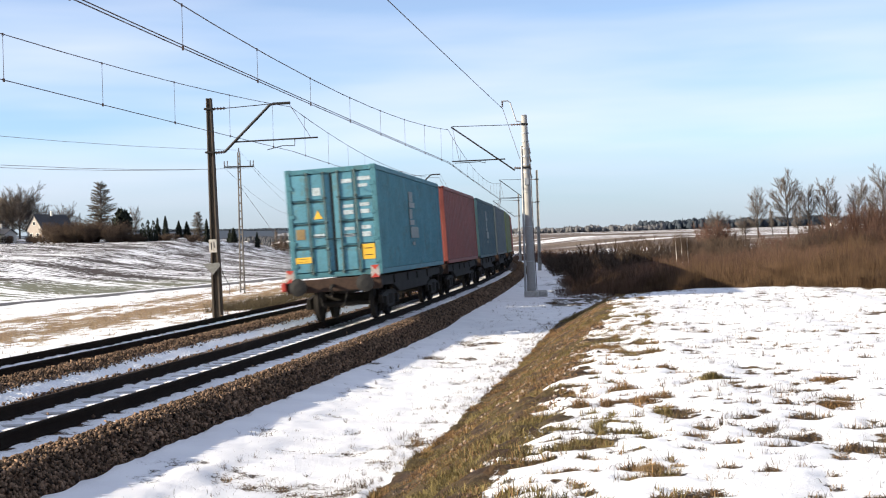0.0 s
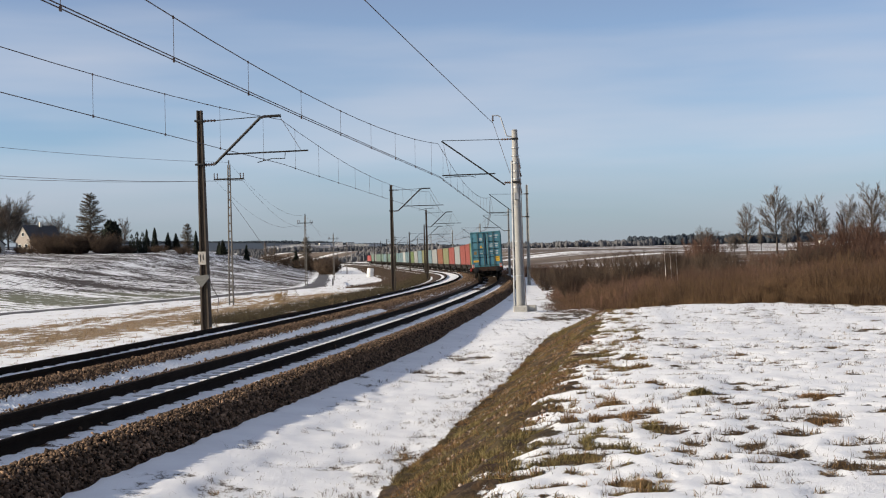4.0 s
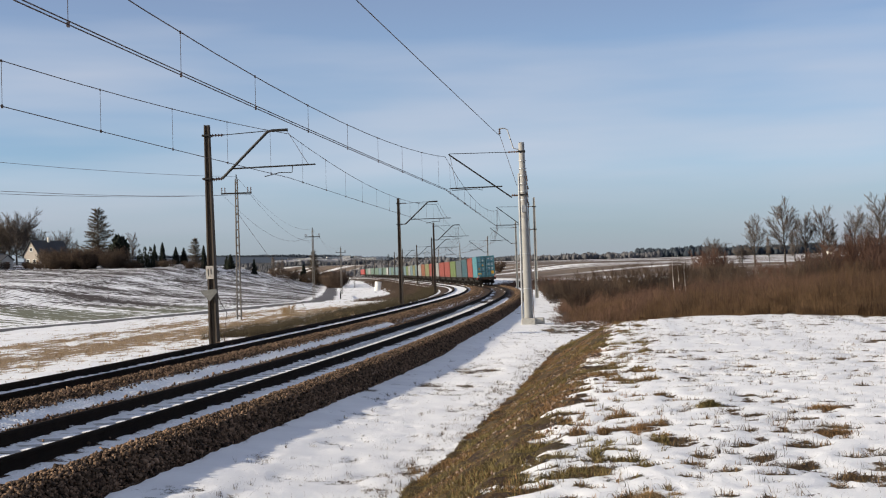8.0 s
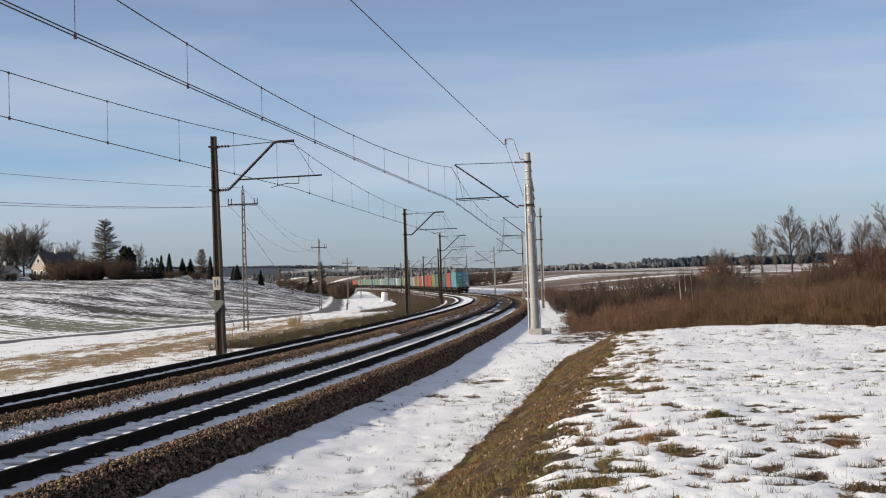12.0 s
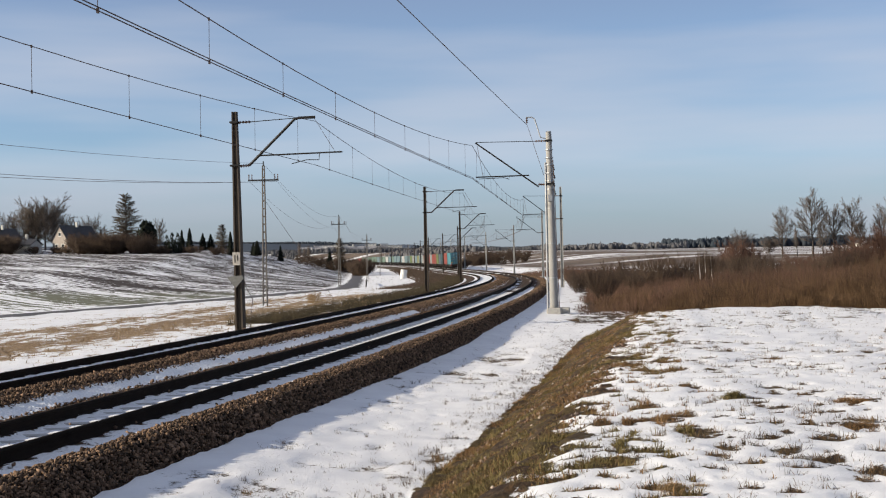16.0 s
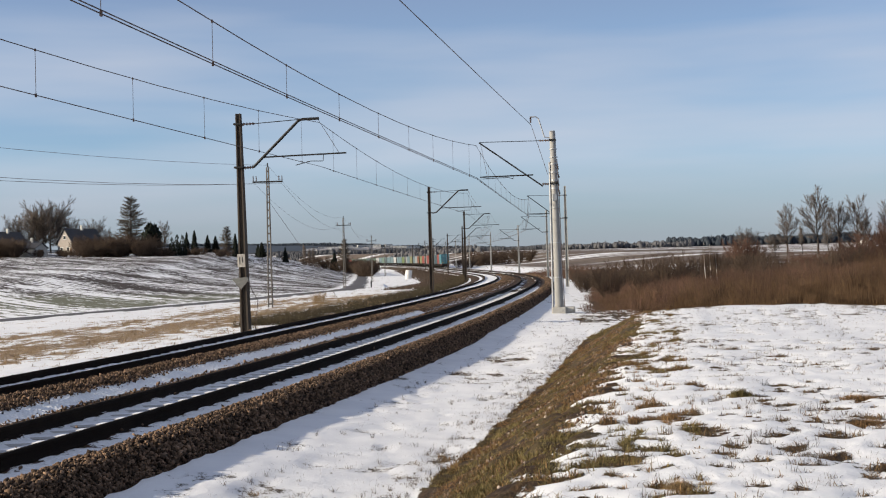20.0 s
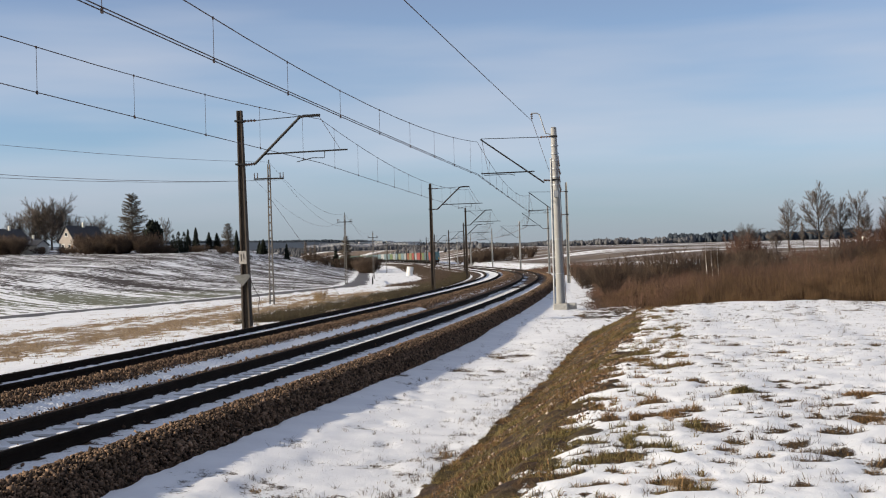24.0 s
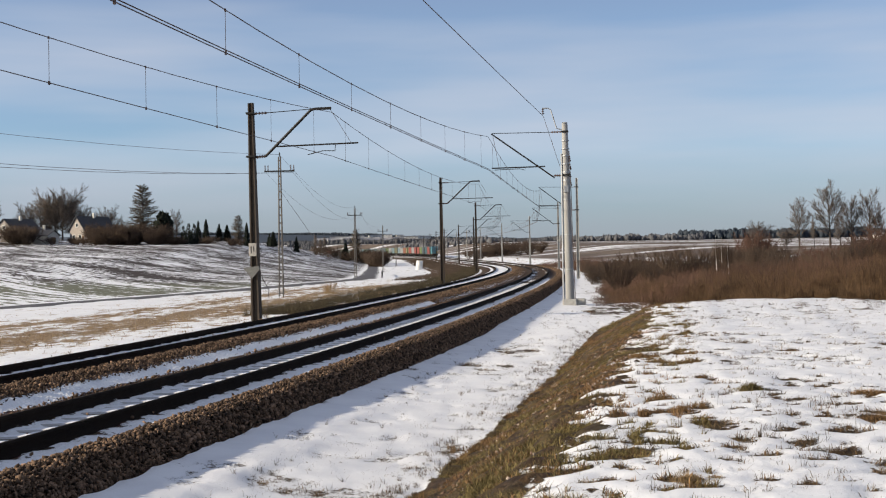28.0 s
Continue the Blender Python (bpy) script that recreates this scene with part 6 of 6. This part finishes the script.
    lab = [(-0.4, 2.28, 0.34, 0.26, M_WHITE), (0.42, 2.5, 0.46, 0.13, M_WHITE), (0.88, 2.54, 0.56, 0.12, M_WHITE), (0.84, 2.36, 0.4, 0.1, M_WHITE), (0.42, 1.84, 0.44, 0.1, M_WHITE), (0.42, 1.68, 0.44, 0.14, M_WHITE),
           (0.86, 1.86, 0.4, 0.11, M_WHITE), (0.86, 1.68, 0.4, 0.13, M_WHITE), (0.42, 1.25, 0.42, 0.1, M_WHITE), (0.42, 1.08, 0.44, 0.1, M_WHITE), (0.86, 1.26, 0.4, 0.12, M_WHITE), (0.86, 1.08, 0.36, 0.16, M_WHITE), (-0.4, 1.12, 0.44, 0.11, M_WHITE),
           (0.88, 0.62, 0.46, 0.5, M_YELLOW), (-0.88, 0.5, 0.6, 0.2, M_YELLOW), (-0.9, 1.18, 0.32, 0.34, surface("faded_brown_label", (0.24, 0.17, 0.08), 0.6, bump=0))]
    for x, zz, w, h, mt in lab:
        mt = M_STICK if mt is M_WHITE else mt
        w, h = (w * 0.62, h * 0.8) if mt is M_STICK else (w * 0.75, h * 0.8)
        lb = part("label_plate", Shape().box((x, 0.017, zz), (w, 0.012, h)), mt, t, "faded pale sticker" if mt is M_STICK else "yellow sticker")
        if mt is M_YELLOW:
            for k in range(2):
                part("label_mark", Shape().box((x, 0.009, zz + h * (0.22 - 0.44 * k)), (w * 0.6, 0.004, h * 0.05)), M_INK, lb)
    part("warning_triangle", Shape().add([(-0.52, 0.006, 1.56), (-0.28, 0.006, 1.56), (-0.4, 0.006, 1.78), (-0.52, 0.02, 1.56), (-0.28, 0.02, 1.56), (-0.4, 0.02, 1.78)], [(0, 1, 2), (5, 4, 3), (0, 3, 4, 1), (1, 4, 5, 2), (2, 5, 3, 0)]), M_YELLOW, t, "yellow warning triangle", m=Matrix.Translation((0, 0.002, 0)))
    return t


M_LETTER = surface("faded_grey_lettering", (0.2, 0.23, 0.22), 0.6, bump=0.05)


def side_marks(t, spec):
    for y, z, ly, lz in spec:
        part("side_lettering_bar", Shape().box((CW / 2 - 0.005, y, z), (0.012, ly, lz)), M_LETTER, t, "pale grey block of side lettering")


def wheelset(parent, y, name="wheelset"):
    w = new(name)
    w.parent = parent
    w.matrix_basis = Matrix.Translation((0, y, 0.46))
    prof = [(0.08, -0.1), (0.1, -0.02), (0.4, 0.0), (0.43, -0.03), (0.49, -0.03), (0.49, 0.0), (0.46, 0.02), (0.455, 0.1), (0.4, 0.1), (0.38, 0.03), (0.12, 0.05), (0.09, 0.12)]
    for sx in (-1, 1):
        m = Matrix.Translation((sx * 0.72, 0, 0)) @ Matrix.Rotation(radians(90 * sx), 4, "Y")
        part("wheel", Shape().lathe(prof, m, 20), M_BLACK, w)
    part("axle", Shape().tube((-0.72, 0, 0), (0.72, 0, 0), 0.08, n=10), M_BLACK, w)
    return w


WAGON_L = 13.6


def wagon(last):
    """A flat container wagon; its rear headstock near y = -0.45, rails at z = 0."""
    t = thing("flat_wagon", Matrix(), "grimy steel flat wagon with red and white tail boards" if last else "grimy dark steel flat wagon carrying a shipping container", "wagon", "wagons of the train")
    rear, front = -0.45, WAGON_L - 1.75
    sill = Shape()
    for sx in (-1, 1):
        x = sx * 1.05
        prof = [(rear, 1.12), (front, 1.12), (front, 0.9), (front - 2.6, 0.86), (front - 3.6, 0.62), (rear + 3.6, 0.62), (rear + 2.6, 0.86), (rear, 0.9)]
        vs = [(x - 0.06, y, z) for y, z in prof] + [(x + 0.06, y, z) for y, z in prof]
        k = len(prof)
        sill.add(vs, [tuple(reversed(range(k))), tuple(range(k, 2 * k))] + [(i, (i + 1) % k, k + (i + 1) % k, k + i) for i in range(k)])
    part("side_sill", sill, M_BLACK, t)
    fr = Shape()
    for y in (rear + 0.06, 2.2, 4.6, 6.4, 8.6, front - 0.06):
        fr.box((0, y, 1.0), (2.3, 0.12, 0.22))
    fr.box((0, (rear + front) / 2, 1.0), (0.4, front - rear, 0.2))
    part("underframe", fr, M_BLACK, t)
    rust = surface_rust
    part("headstock", Shape().box((0, rear, 1.0), (2.5, 0.14, 0.34), ch=0.02), rust, t, "rust-brown headstock beam")
    for y in (1.9, front - 1.45):
        sh = Shape()
        for sx in (-1, 1):
            x = sx * 0.98
            prof = [(-1.25, 0.62), (-1.2, 0.4), (-0.7, 0.4), (-0.45, 0.26), (0.45, 0.26), (0.7, 0.4), (1.2, 0.4), (1.25, 0.62), (0.6, 0.72), (-0.6, 0.72)]
            vs = [(x - 0.05, y + u, z) for u, z in prof] + [(x + 0.05, y + u, z) for u, z in prof]
            k = len(prof)
            sh.add(vs, [tuple(reversed(range(k))), tuple(range(k, 2 * k))] + [(i, (i + 1) % k, k + (i + 1) % k, k + i) for i in range(k)])
            for u in (-0.9, 0.9):
                sh.box((sx * 1.03, y + u, 0.46), (0.16, 0.26, 0.24), ch=0.02)
            for u in (-0.2, 0.0, 0.2):
                sh.tube((x, y + u, 0.34), (x, y + u, 0.62), 0.08, n=8)
        sh.box((0, y, 0.6), (1.9, 0.4, 0.2))
        part("bogie_frame", sh, M_BLACK, t)
        for u in (-0.9, 0.9):
            wheelset(t, y + u)
    for y, sg in ((rear, -1), (front, 1)):
        for sx in (-1, 1):
            bf = part("buffer", Shape().tube((sx * 0.875, y, 1.0), (sx * 0.875, y + sg * 0.3, 1.0), 0.1, n=12), M_BLACK, t)
            part("buffer_head", Shape().lathe([(0.12, 0), (0.23, 0.02), (0.23, 0.05), (0.1, 0.075)], Matrix.Translation((sx * 0.875, y + sg * 0.3, 1.0)) @ Matrix.Rotation(radians(-90 * sg), 4, "X"), 16), M_STEEL, bf)
        part("coupling_hook", Shape().pipe([(0, y, 0.98), (0, y + sg * 0.3, 0.98), (0, y + sg * 0.4, 0.9), (0, y + sg * 0.36, 0.7)], 0.045, 6), M_BLACK, t)
    for sx in (-0.35, 0.35):
        part("brake_hose", Shape().pipe([(sx, rear - 0.05, 0.85), (sx, rear - 0.2, 0.7), (sx * 0.8, rear - 0.22, 0.5), (sx * 0.6, rear - 0.12, 0.42)], 0.025, 6), M_BLACK, t)
    if last:
        for sx in (-1, 1):
            tb = part("tail_board", Shape().box((sx * 1.12, rear - 0.1, 1.28), (0.22, 0.02, 0.32), ch=0.006), surface("grimy_white_board", (0.42, 0.36, 0.33), 0.7, coarse=6, bump=0.05), t, "white tail board with red wedges")
            for zz, a, b in ((1.44, 1.44, 1.32), (1.12, 1.12, 1.24)):
                q = rear - 0.113
                part("red_wedge", Shape().add([(sx * 1.12 - 0.11, q, a), (sx * 1.12 + 0.11, q, a), (sx * 1.12, q, b), (sx * 1.12 - 0.11, q - 0.004, a), (sx * 1.12 + 0.11, q - 0.004, a), (sx * 1.12, q - 0.004, b)],
                                              [(0, 1, 2), (5, 4, 3), (0, 3, 4, 1), (1, 4, 5, 2), (2, 5, 3, 0)]), M_RED, tb)
        part("tail_lamp", Shape().box((-1.3, rear - 0.1, 1.02), (0.13, 0.16, 0.24), ch=0.03), M_RED, t, "red tail lamp housing")
    return t


surface_rust = surface("rust_brown_steel", (0.045, 0.026, 0.018), 0.8, 0.1, dark=0.5, light=1.5, coarse=3, bump=0.2)
ORDER = ["teal", "red", "blue", "slate", "green", "red", "red", "grey", "red", "olive", "orange", "grey", "sky", "olive", "sky", "grey", "green", "sky", "sky", "white", "sky", "sky", "sky", "mint", "sky", "white", "mint", "mint", "sky", "mint", "mint", "mint", "grey", "mint"]
TRAIN = []
for i, c in enumerate(ORDER):
    if i < 2:
        wg = wagon(i == 0)
        if i == 1:
            plain_wagon = wg
    else:
        wg = copy_thing(plain_wagon, Matrix())
    bx = container(c, i == 0)
    if i in (0, 2):
        side_marks(bx, [(5.6, 2.2, 0.7, 0.3), (5.75, 1.95, 1.1, 0.16), (5.45, 1.68, 0.6, 0.3), (5.6, 1.42, 0.9, 0.16), (6.0, 1.12, 1.5, 0.34), (5.7, 0.78, 0.5, 0.1)])
    TRAIN.append((wg, bx, i * WAGON_L))


def locomotive():
    t = thing("locomotive", Matrix(), "red six-axle electric locomotive at the head of the train", "locomotive")
    red = surface("locomotive_red", (0.3, 0.05, 0.04), 0.45, dark=0.8, light=1.1, bump=0.03)
    sh = Shape()
    prof = [(0, 1.2), (0, 2.3), (0.7, 3.7), (18.3, 3.7), (19, 2.3), (19, 1.2)]
    vs = [(-1.45, y, z) for y, z in prof] + [(1.45, y, z) for y, z in prof]
    sh.add(vs, [tuple(reversed(range(6))), tuple(range(6, 12))] + [(i, (i + 1) % 6, 6 + (i + 1) % 6, 6 + i) for i in range(6)])
    part("body", sh, red, t)
    part("frame", Shape().box((0, 9.5, 0.9), (2.8, 18.6, 0.6), ch=0.04), M_BLACK, t)
    for y, n in ((0.33, -1), (18.67, 1)):
        part("cab_window", Shape().box((0, y, 2.95), (2.3, 0.25, 0.7), Matrix()), M_INK, t)
    for y in (2.6, 4.5, 6.4, 12.6, 14.5, 16.4):
        wheelset(t, y)
    part("pantograph", Shape().pipe([(0, 3, 3.7), (0, 4.4, 4.6), (0, 3.2, 5.5)], 0.05, 6), M_STEEL, t)
    return t


TRAIN.append((locomotive(), None, len(ORDER) * WAGON_L))
S0, V0, ACC = 13.258, 17.676, -0.0316


def motions():
    """The train draws away along the curve, and its last wheels roll."""
    steps = [k * 0.5 for k in range(57)]
    for wg, bx, ahead in TRAIN:
        rows, rows2 = [], []
        for t in steps:
            s = S0 + V0 * t + ACC * t * t + ahead
            m = at_track(s, 0.0, CANT * 0.75, 0, CANT)
            # bodies lie along the chord between their bogies
            a, b = beside(s + 1.5, 0.0, CANT * 0.75), beside(s + 10.7, 0.0, CANT * 0.75)
            d = Vector(b - a).normalized()
            rt = d.cross(Vector((0, 0, 1))).normalized()
            up = rt.cross(d)
            base = Matrix((rt, d, up)).transposed().to_4x4() @ Matrix.Rotation(-CANT, 4, "Y")
            o = Vector(a) - d * 1.5
            m = Matrix.Translation(o) @ base
            rows.append((t, m))
            rows2.append((t, m @ Matrix.Translation((0, 0, 1.18))))
        walk(wg, rows)
        if bx is not None:
            walk(bx, rows2)
    for wg, bx, ahead in TRAIN[:1]:
        for w in [c for c in wg.children if c.name.startswith("wheelset")]:
            at = w.location.copy()
            rows = []
            for k in range(0, int(28 * 30) + 1):
                t = k / 30
                rows.append((t, Matrix.Translation(at) @ Matrix.Rotation(-(V0 * t + ACC * t * t) / 0.46, 4, "X")))
            walk(w, rows)


# ---- poles, village and town ----
M_POLE = surface("grey_pole_concrete", (0.13, 0.12, 0.11), 0.85, dark=0.7, light=1.2, bump=0.1)


def utility_pole(x, y, h, turn, arm_z=(0.87,), label="lattice concrete utility pole with a crossarm and insulators"):
    z = float(land(x, y))
    t = thing("utility_pole", Matrix.Translation((x, y, z)) @ Matrix.Rotation(turn, 4, "Z"), label, "pole", "utility poles")
    for sx in (-1, 1):
        part("leg", Shape().tube((sx * 0.12, 0, 0), (sx * 0.055, 0, h * 0.97), 0.055, 0.045, n=6), M_POLE, t)
    n = 18
    for i in range(n):
        f = (i + 0.5) / n
        w = 0.12 - 0.065 * f
        part("rung", Shape().box((0, 0, h * f * 0.97), (2 * w, 0.07, 0.09)), M_POLE, t)
    for f in arm_z:
        arm = part("crossarm", Shape().box((0, -0.05, h * f), (1.8, 0.08, 0.09), ch=0.01), M_STEEL, t)
        for dx in (-0.86, -0.68, 0.68, 0.86):
            ins = Shape()
            insulator(ins, (dx, -0.05, h * f + 0.05), (dx, -0.05, h * f + 0.36), 0.05, 3)
            part("pin_insulator", ins, M_PORC, arm)
    part("top_pin", Shape().tube((0, 0, h * 0.97), (0, 0, h), 0.04, n=6), M_STEEL, t)
    return t


POLES = [(px(483, 74), 74.0, 8.5), (px(615, 148), 148.0, 8.5), (px(664, 224), 224.0, 8.5), (px(687, 330), 330.0, 8.4)]
for x, y, h in POLES:
    utility_pole(x, y, h, -0.1)
lines = thing("village_power_line", Matrix(), "two thin sagging power wires between the utility poles", "wire")
prev = (-31.0, 3.0, 8.5)
for dx in (-0.8, 0.8):
    a = None
    for x, y, h in [prev] + POLES[:3]:
        b = Vector((x + dx, y, float(land(x, y)) + h * 0.86))
        if a is not None:
            pts = []
            for k in range(13):
                u = k / 12
                q = a.lerp(b, u)
                q.z -= 1.3 * 4 * u * (1 - u)
                pts.append(q)
            part("conductor", Shape().pipe(pts, 0.009, 4), M_WIRE, lines)
        a = b
a = None
for x, y, h in [prev] + POLES[:3]:
    b = Vector((x, y, float(land(x, y)) + h * 0.985))
    if a is not None:
        pts = [a.lerp(b, k / 12) - Vector((0, 0, 1.1 * 4 * (k / 12) * (1 - k / 12))) for k in range(13)]
        part("conductor", Shape().pipe(pts, 0.008, 4), M_WIRE, lines)
    a = b
x, y, h = POLES[0]
part("guy_wire", Shape().pipe([(x, y, float(land(x, y)) + 6.3), (x + 3.8, y + 2, float(land(x, y)) + 0.4)], 0.01, 4), M_WIRE, lines)

# a white concrete well ring standing on the bank farther on
bx, by = px(727, 260), 260.0
ring = thing("concrete_ring", Matrix.Translation((bx, by, float(land(bx, by)) - 0.1)) @ Matrix.Rotation(radians(7), 4, "Y"), "white concrete well ring standing on the snowy verge", "well ring")
part("shell", Shape().lathe([(0.68, 0), (0.68, 1.95), (0.55, 2.0), (0.55, 1.6)], n=20), surface("whitewashed_concrete", (0.7, 0.7, 0.68), 0.8, bump=0.1), ring)

# a low guard rail where the lane drops away
gy = 142.0
guard = thing("guard_rail", Matrix(), "low rusty guard rail beside the bend of the lane", "guard rail")
pts = []
for k in range(7):
    y = gy + 7 * k
    x = float(lane_x(y)) + 2.0
    z = float(land(x, y))
    part("post", Shape().tube((x, y, z - 0.1), (x, y, z + 0.75), 0.06, n=6), M_STEEL, guard)
    pts.append((x, y, z + 0.68))
part("beam", Shape().pipe(pts, 0.07, 6), M_STEEL, guard)

M_WALL = surface("cream_render", (0.36, 0.32, 0.285), 0.85, dark=0.8, light=1.1, bump=0.1)
M_WALL2 = surface("pale_plaster", (0.6, 0.58, 0.52), 0.85, dark=0.75, light=1.1, bump=0.1)
M_ROOF = surface("dark_roof_sheet", (0.05, 0.05, 0.055), 0.6, dark=0.7, light=1.3, bump=0.1)
M_GLASS = surface("dark_window_glass", (0.03, 0.035, 0.04), 0.15, bump=0, spec=0.5)
M_WOOD = surface("brown_boards", (0.16, 0.1, 0.06), 0.8, bump=0.15)


def house(x, y, w, d, eave, ridge, turn, wall, label, chimney=True):
    """A gabled house: its gable w wide faces -y, its ridge runs d back."""
    z = float(land(x, y)) - 0.3
    t = thing("house", Matrix.Translation((x, y, z)) @ Matrix.Rotation(turn, 4, "Z"), label, "house", "village houses")
    e = eave + 0.3
    r = ridge + 0.3
    sh = Shape()
    prof = [(-w / 2, 0), (w / 2, 0), (w / 2, e), (0, r), (-w / 2, e)]
    vs = [(a, 0, b) for a, b in prof] + [(a, d, b) for a, b in prof]
    sh.add(vs, [(0, 1, 2, 3, 4), (9, 8, 7, 6, 5)] + [(i, 5 + i, 5 + (i + 1) % 5, (i + 1) % 5) for i in range(5)])
    part("wall", sh, wall, t)
    k = (r - e) / (w / 2)
    for sx in (-1, 1):
        o = 0.5
        a = [(sx * (w / 2 + o), -0.4, e - k * o + 0.06), (0, -0.4, r + 0.06), (0, d + 0.4, r + 0.06), (sx * (w / 2 + o), d + 0.4, e - k * o + 0.06)]
        b = [(p[0], p[1], p[2] + 0.16) for p in a]
        part("roof_slope", Shape().add(a + b, [(0, 1, 2, 3), (7, 6, 5, 4), (0, 4, 5, 1), (1, 5, 6, 2), (2, 6, 7, 3), (3, 7, 4, 0)]), M_ROOF, t, "dark sheet roof")
    if chimney:
        part("chimney", Shape().box((w * 0.12, d * 0.5, r + 0.4), (0.6, 0.6, 1.4), ch=0.03), M_WALL2, t)

    def window(px_, py_, pz, ww, hh, side):
        m = Matrix.Translation((px_, py_, pz)) @ Matrix.Rotation(radians(90 if side else 0), 4, "Z")
        wn_ = part("window", Shape().box((0, -0.03, 0), (ww, 0.1, hh), m), M_WHITE, t)
        part("pane", Shape().box((0, -0.09, 0), (ww * 0.8, 0.04, hh * 0.8), m), M_GLASS, wn_)

    if ridge > 5:
        window(0, 0, e + (r - e) * 0.35, 1.1, 1.2, False)
        for dx in (-w * 0.22, w * 0.22):
            window(dx, 0, e * 0.5, 1.2, 1.3, False)
        for k2 in range(3):
            window(w / 2, d * (0.2 + 0.3 * k2), e * 0.5, 1.2, 1.3, True)
        part("door", Shape().box((w * 0.4, -0.03, 1.3), (0.9, 0.1, 2.0)), M_WOOD, t)
    else:
        part("door", Shape().box((0, -0.03, 1.2), (1.6, 0.1, 1.9)), M_WOOD, t)
    return t


house(px(122, 352), 352, 6.0, 11, 3.8, 7.4, radians(-33), M_WALL, "cream gabled house with a dark sheet roof")
house(px(48, 348), 348, 5.2, 8, 2.2, 4.0, radians(-8), M_WALL2, "low pale outbuilding with a dark roof")
house(px(80, 341), 341, 5.0, 7, 2.4, 3.6, radians(72), M_WALL2, "grey shed beside the village house", False)
house(px(-8, 362), 362, 8.0, 11, 3.0, 6.6, radians(-25), M_WALL, "reddish gabled house half hidden by hedges")
house(px(281, 346), 346, 3.6, 5, 1.8, 3.0, radians(40), M_WALL2, "small pale shed at the end of the hedge", False)
house(px(1548, 700), 700, 5.0, 7, 2.0, 3.4, radians(15), M_WALL2, "pale farm building beyond the bare trees")

M_TOWN = surface("white_town_plaster", (0.72, 0.7, 0.66), 0.85, dark=0.85, light=1.1, bump=0)
M_SNOW_ROOF = surface("snowy_far_roof", (0.26, 0.26, 0.28), 0.8, dark=0.6, light=1.2, coarse=0.4, bump=0)
M_FAR_PANE = surface("grey_far_panes", (0.25, 0.26, 0.28), 0.4, bump=0)

# the town and far farms
def block(x, y, w, d, h, turn, mat, label, floors):
    z = float(land(x, y)) - 1.5
    t = thing("apartment_building" if floors > 2 else "far_house", Matrix.Translation((x, y, z)) @ Matrix.Rotation(turn, 4, "Z"), label, "building", "buildings of the far town")
    part("wall", Shape().box((0, 0, (h + 1) / 2), (w, d, h + 1)), mat, t)
    if floors > 2:
        part("roof", Shape().box((0, 0, h + 1.2), (w + 0.6, d + 0.6, 0.5)), M_ROOF, t)
        for f in range(floors):
            for k in range(int(w / 5)):
                part("window", Shape().box((-w / 2 + 2.5 + 5 * k, -d / 2 - 0.05, 2.2 + f * (h / floors)), (1.6, 0.2, 1.2)), M_FAR_PANE, t)
    else:
        k = 0.45 * d
        vs = [(-w / 2 - 0.4, -d / 2 - 0.4, h + 1), (w / 2 + 0.4, -d / 2 - 0.4, h + 1), (w / 2 + 0.4, d / 2 + 0.4, h + 1), (-w / 2 - 0.4, d / 2 + 0.4, h + 1), (-w / 2, 0, h + 1 + k), (w / 2, 0, h + 1 + k)]
        part("roof", Shape().add(vs, [(0, 1, 5, 4), (2, 3, 4, 5), (1, 2, 5), (3, 0, 4), (3, 2, 1, 0)]), M_SNOW_ROOF, t)
        for q in (-0.25, 0.25):
            part("window", Shape().box((q * w, -d / 2 - 0.05, 2.6), (1.6, 0.2, 1.4)), M_GLASS, t)


for i, (sx, y, w, h, fl) in enumerate(((600, 2040, 26, 9, 3), (618, 2060, 24, 10, 3), (640, 2030, 28, 8, 3), (674, 2025, 12, 12, 4), (694, 2050, 12, 11, 4), (655, 2075, 30, 10, 3), (712, 2030, 26, 9, 3), (585, 2080, 28, 8, 3), (735, 2060, 24, 9, 3), (628, 2025, 22, 8, 3), (566, 2035, 20, 7, 3), (684, 2020, 22, 8, 3))):
    block(px(sx, y), y, w, 12, h, 0.1 * (i % 3), M_TOWN, "distant pale apartment block in the hazy town", fl)
for i in range(34):
    sx = R.choice((R.uniform(550, 770), R.uniform(550, 760), R.uniform(550, 740), R.uniform(990, 1190)))
    y = R.uniform(1960, 2040) if sx < 800 else R.uniform(1050, 1150)
    k = 1.0 if sx < 800 else 0.5
    block(px(sx, y), y, k * R.uniform(9, 15), 8 * k, k * R.uniform(3, 4.4), R.uniform(-0.5, 0.5), M_TOWN, "distant pale house among bare trees", 1)

motions()
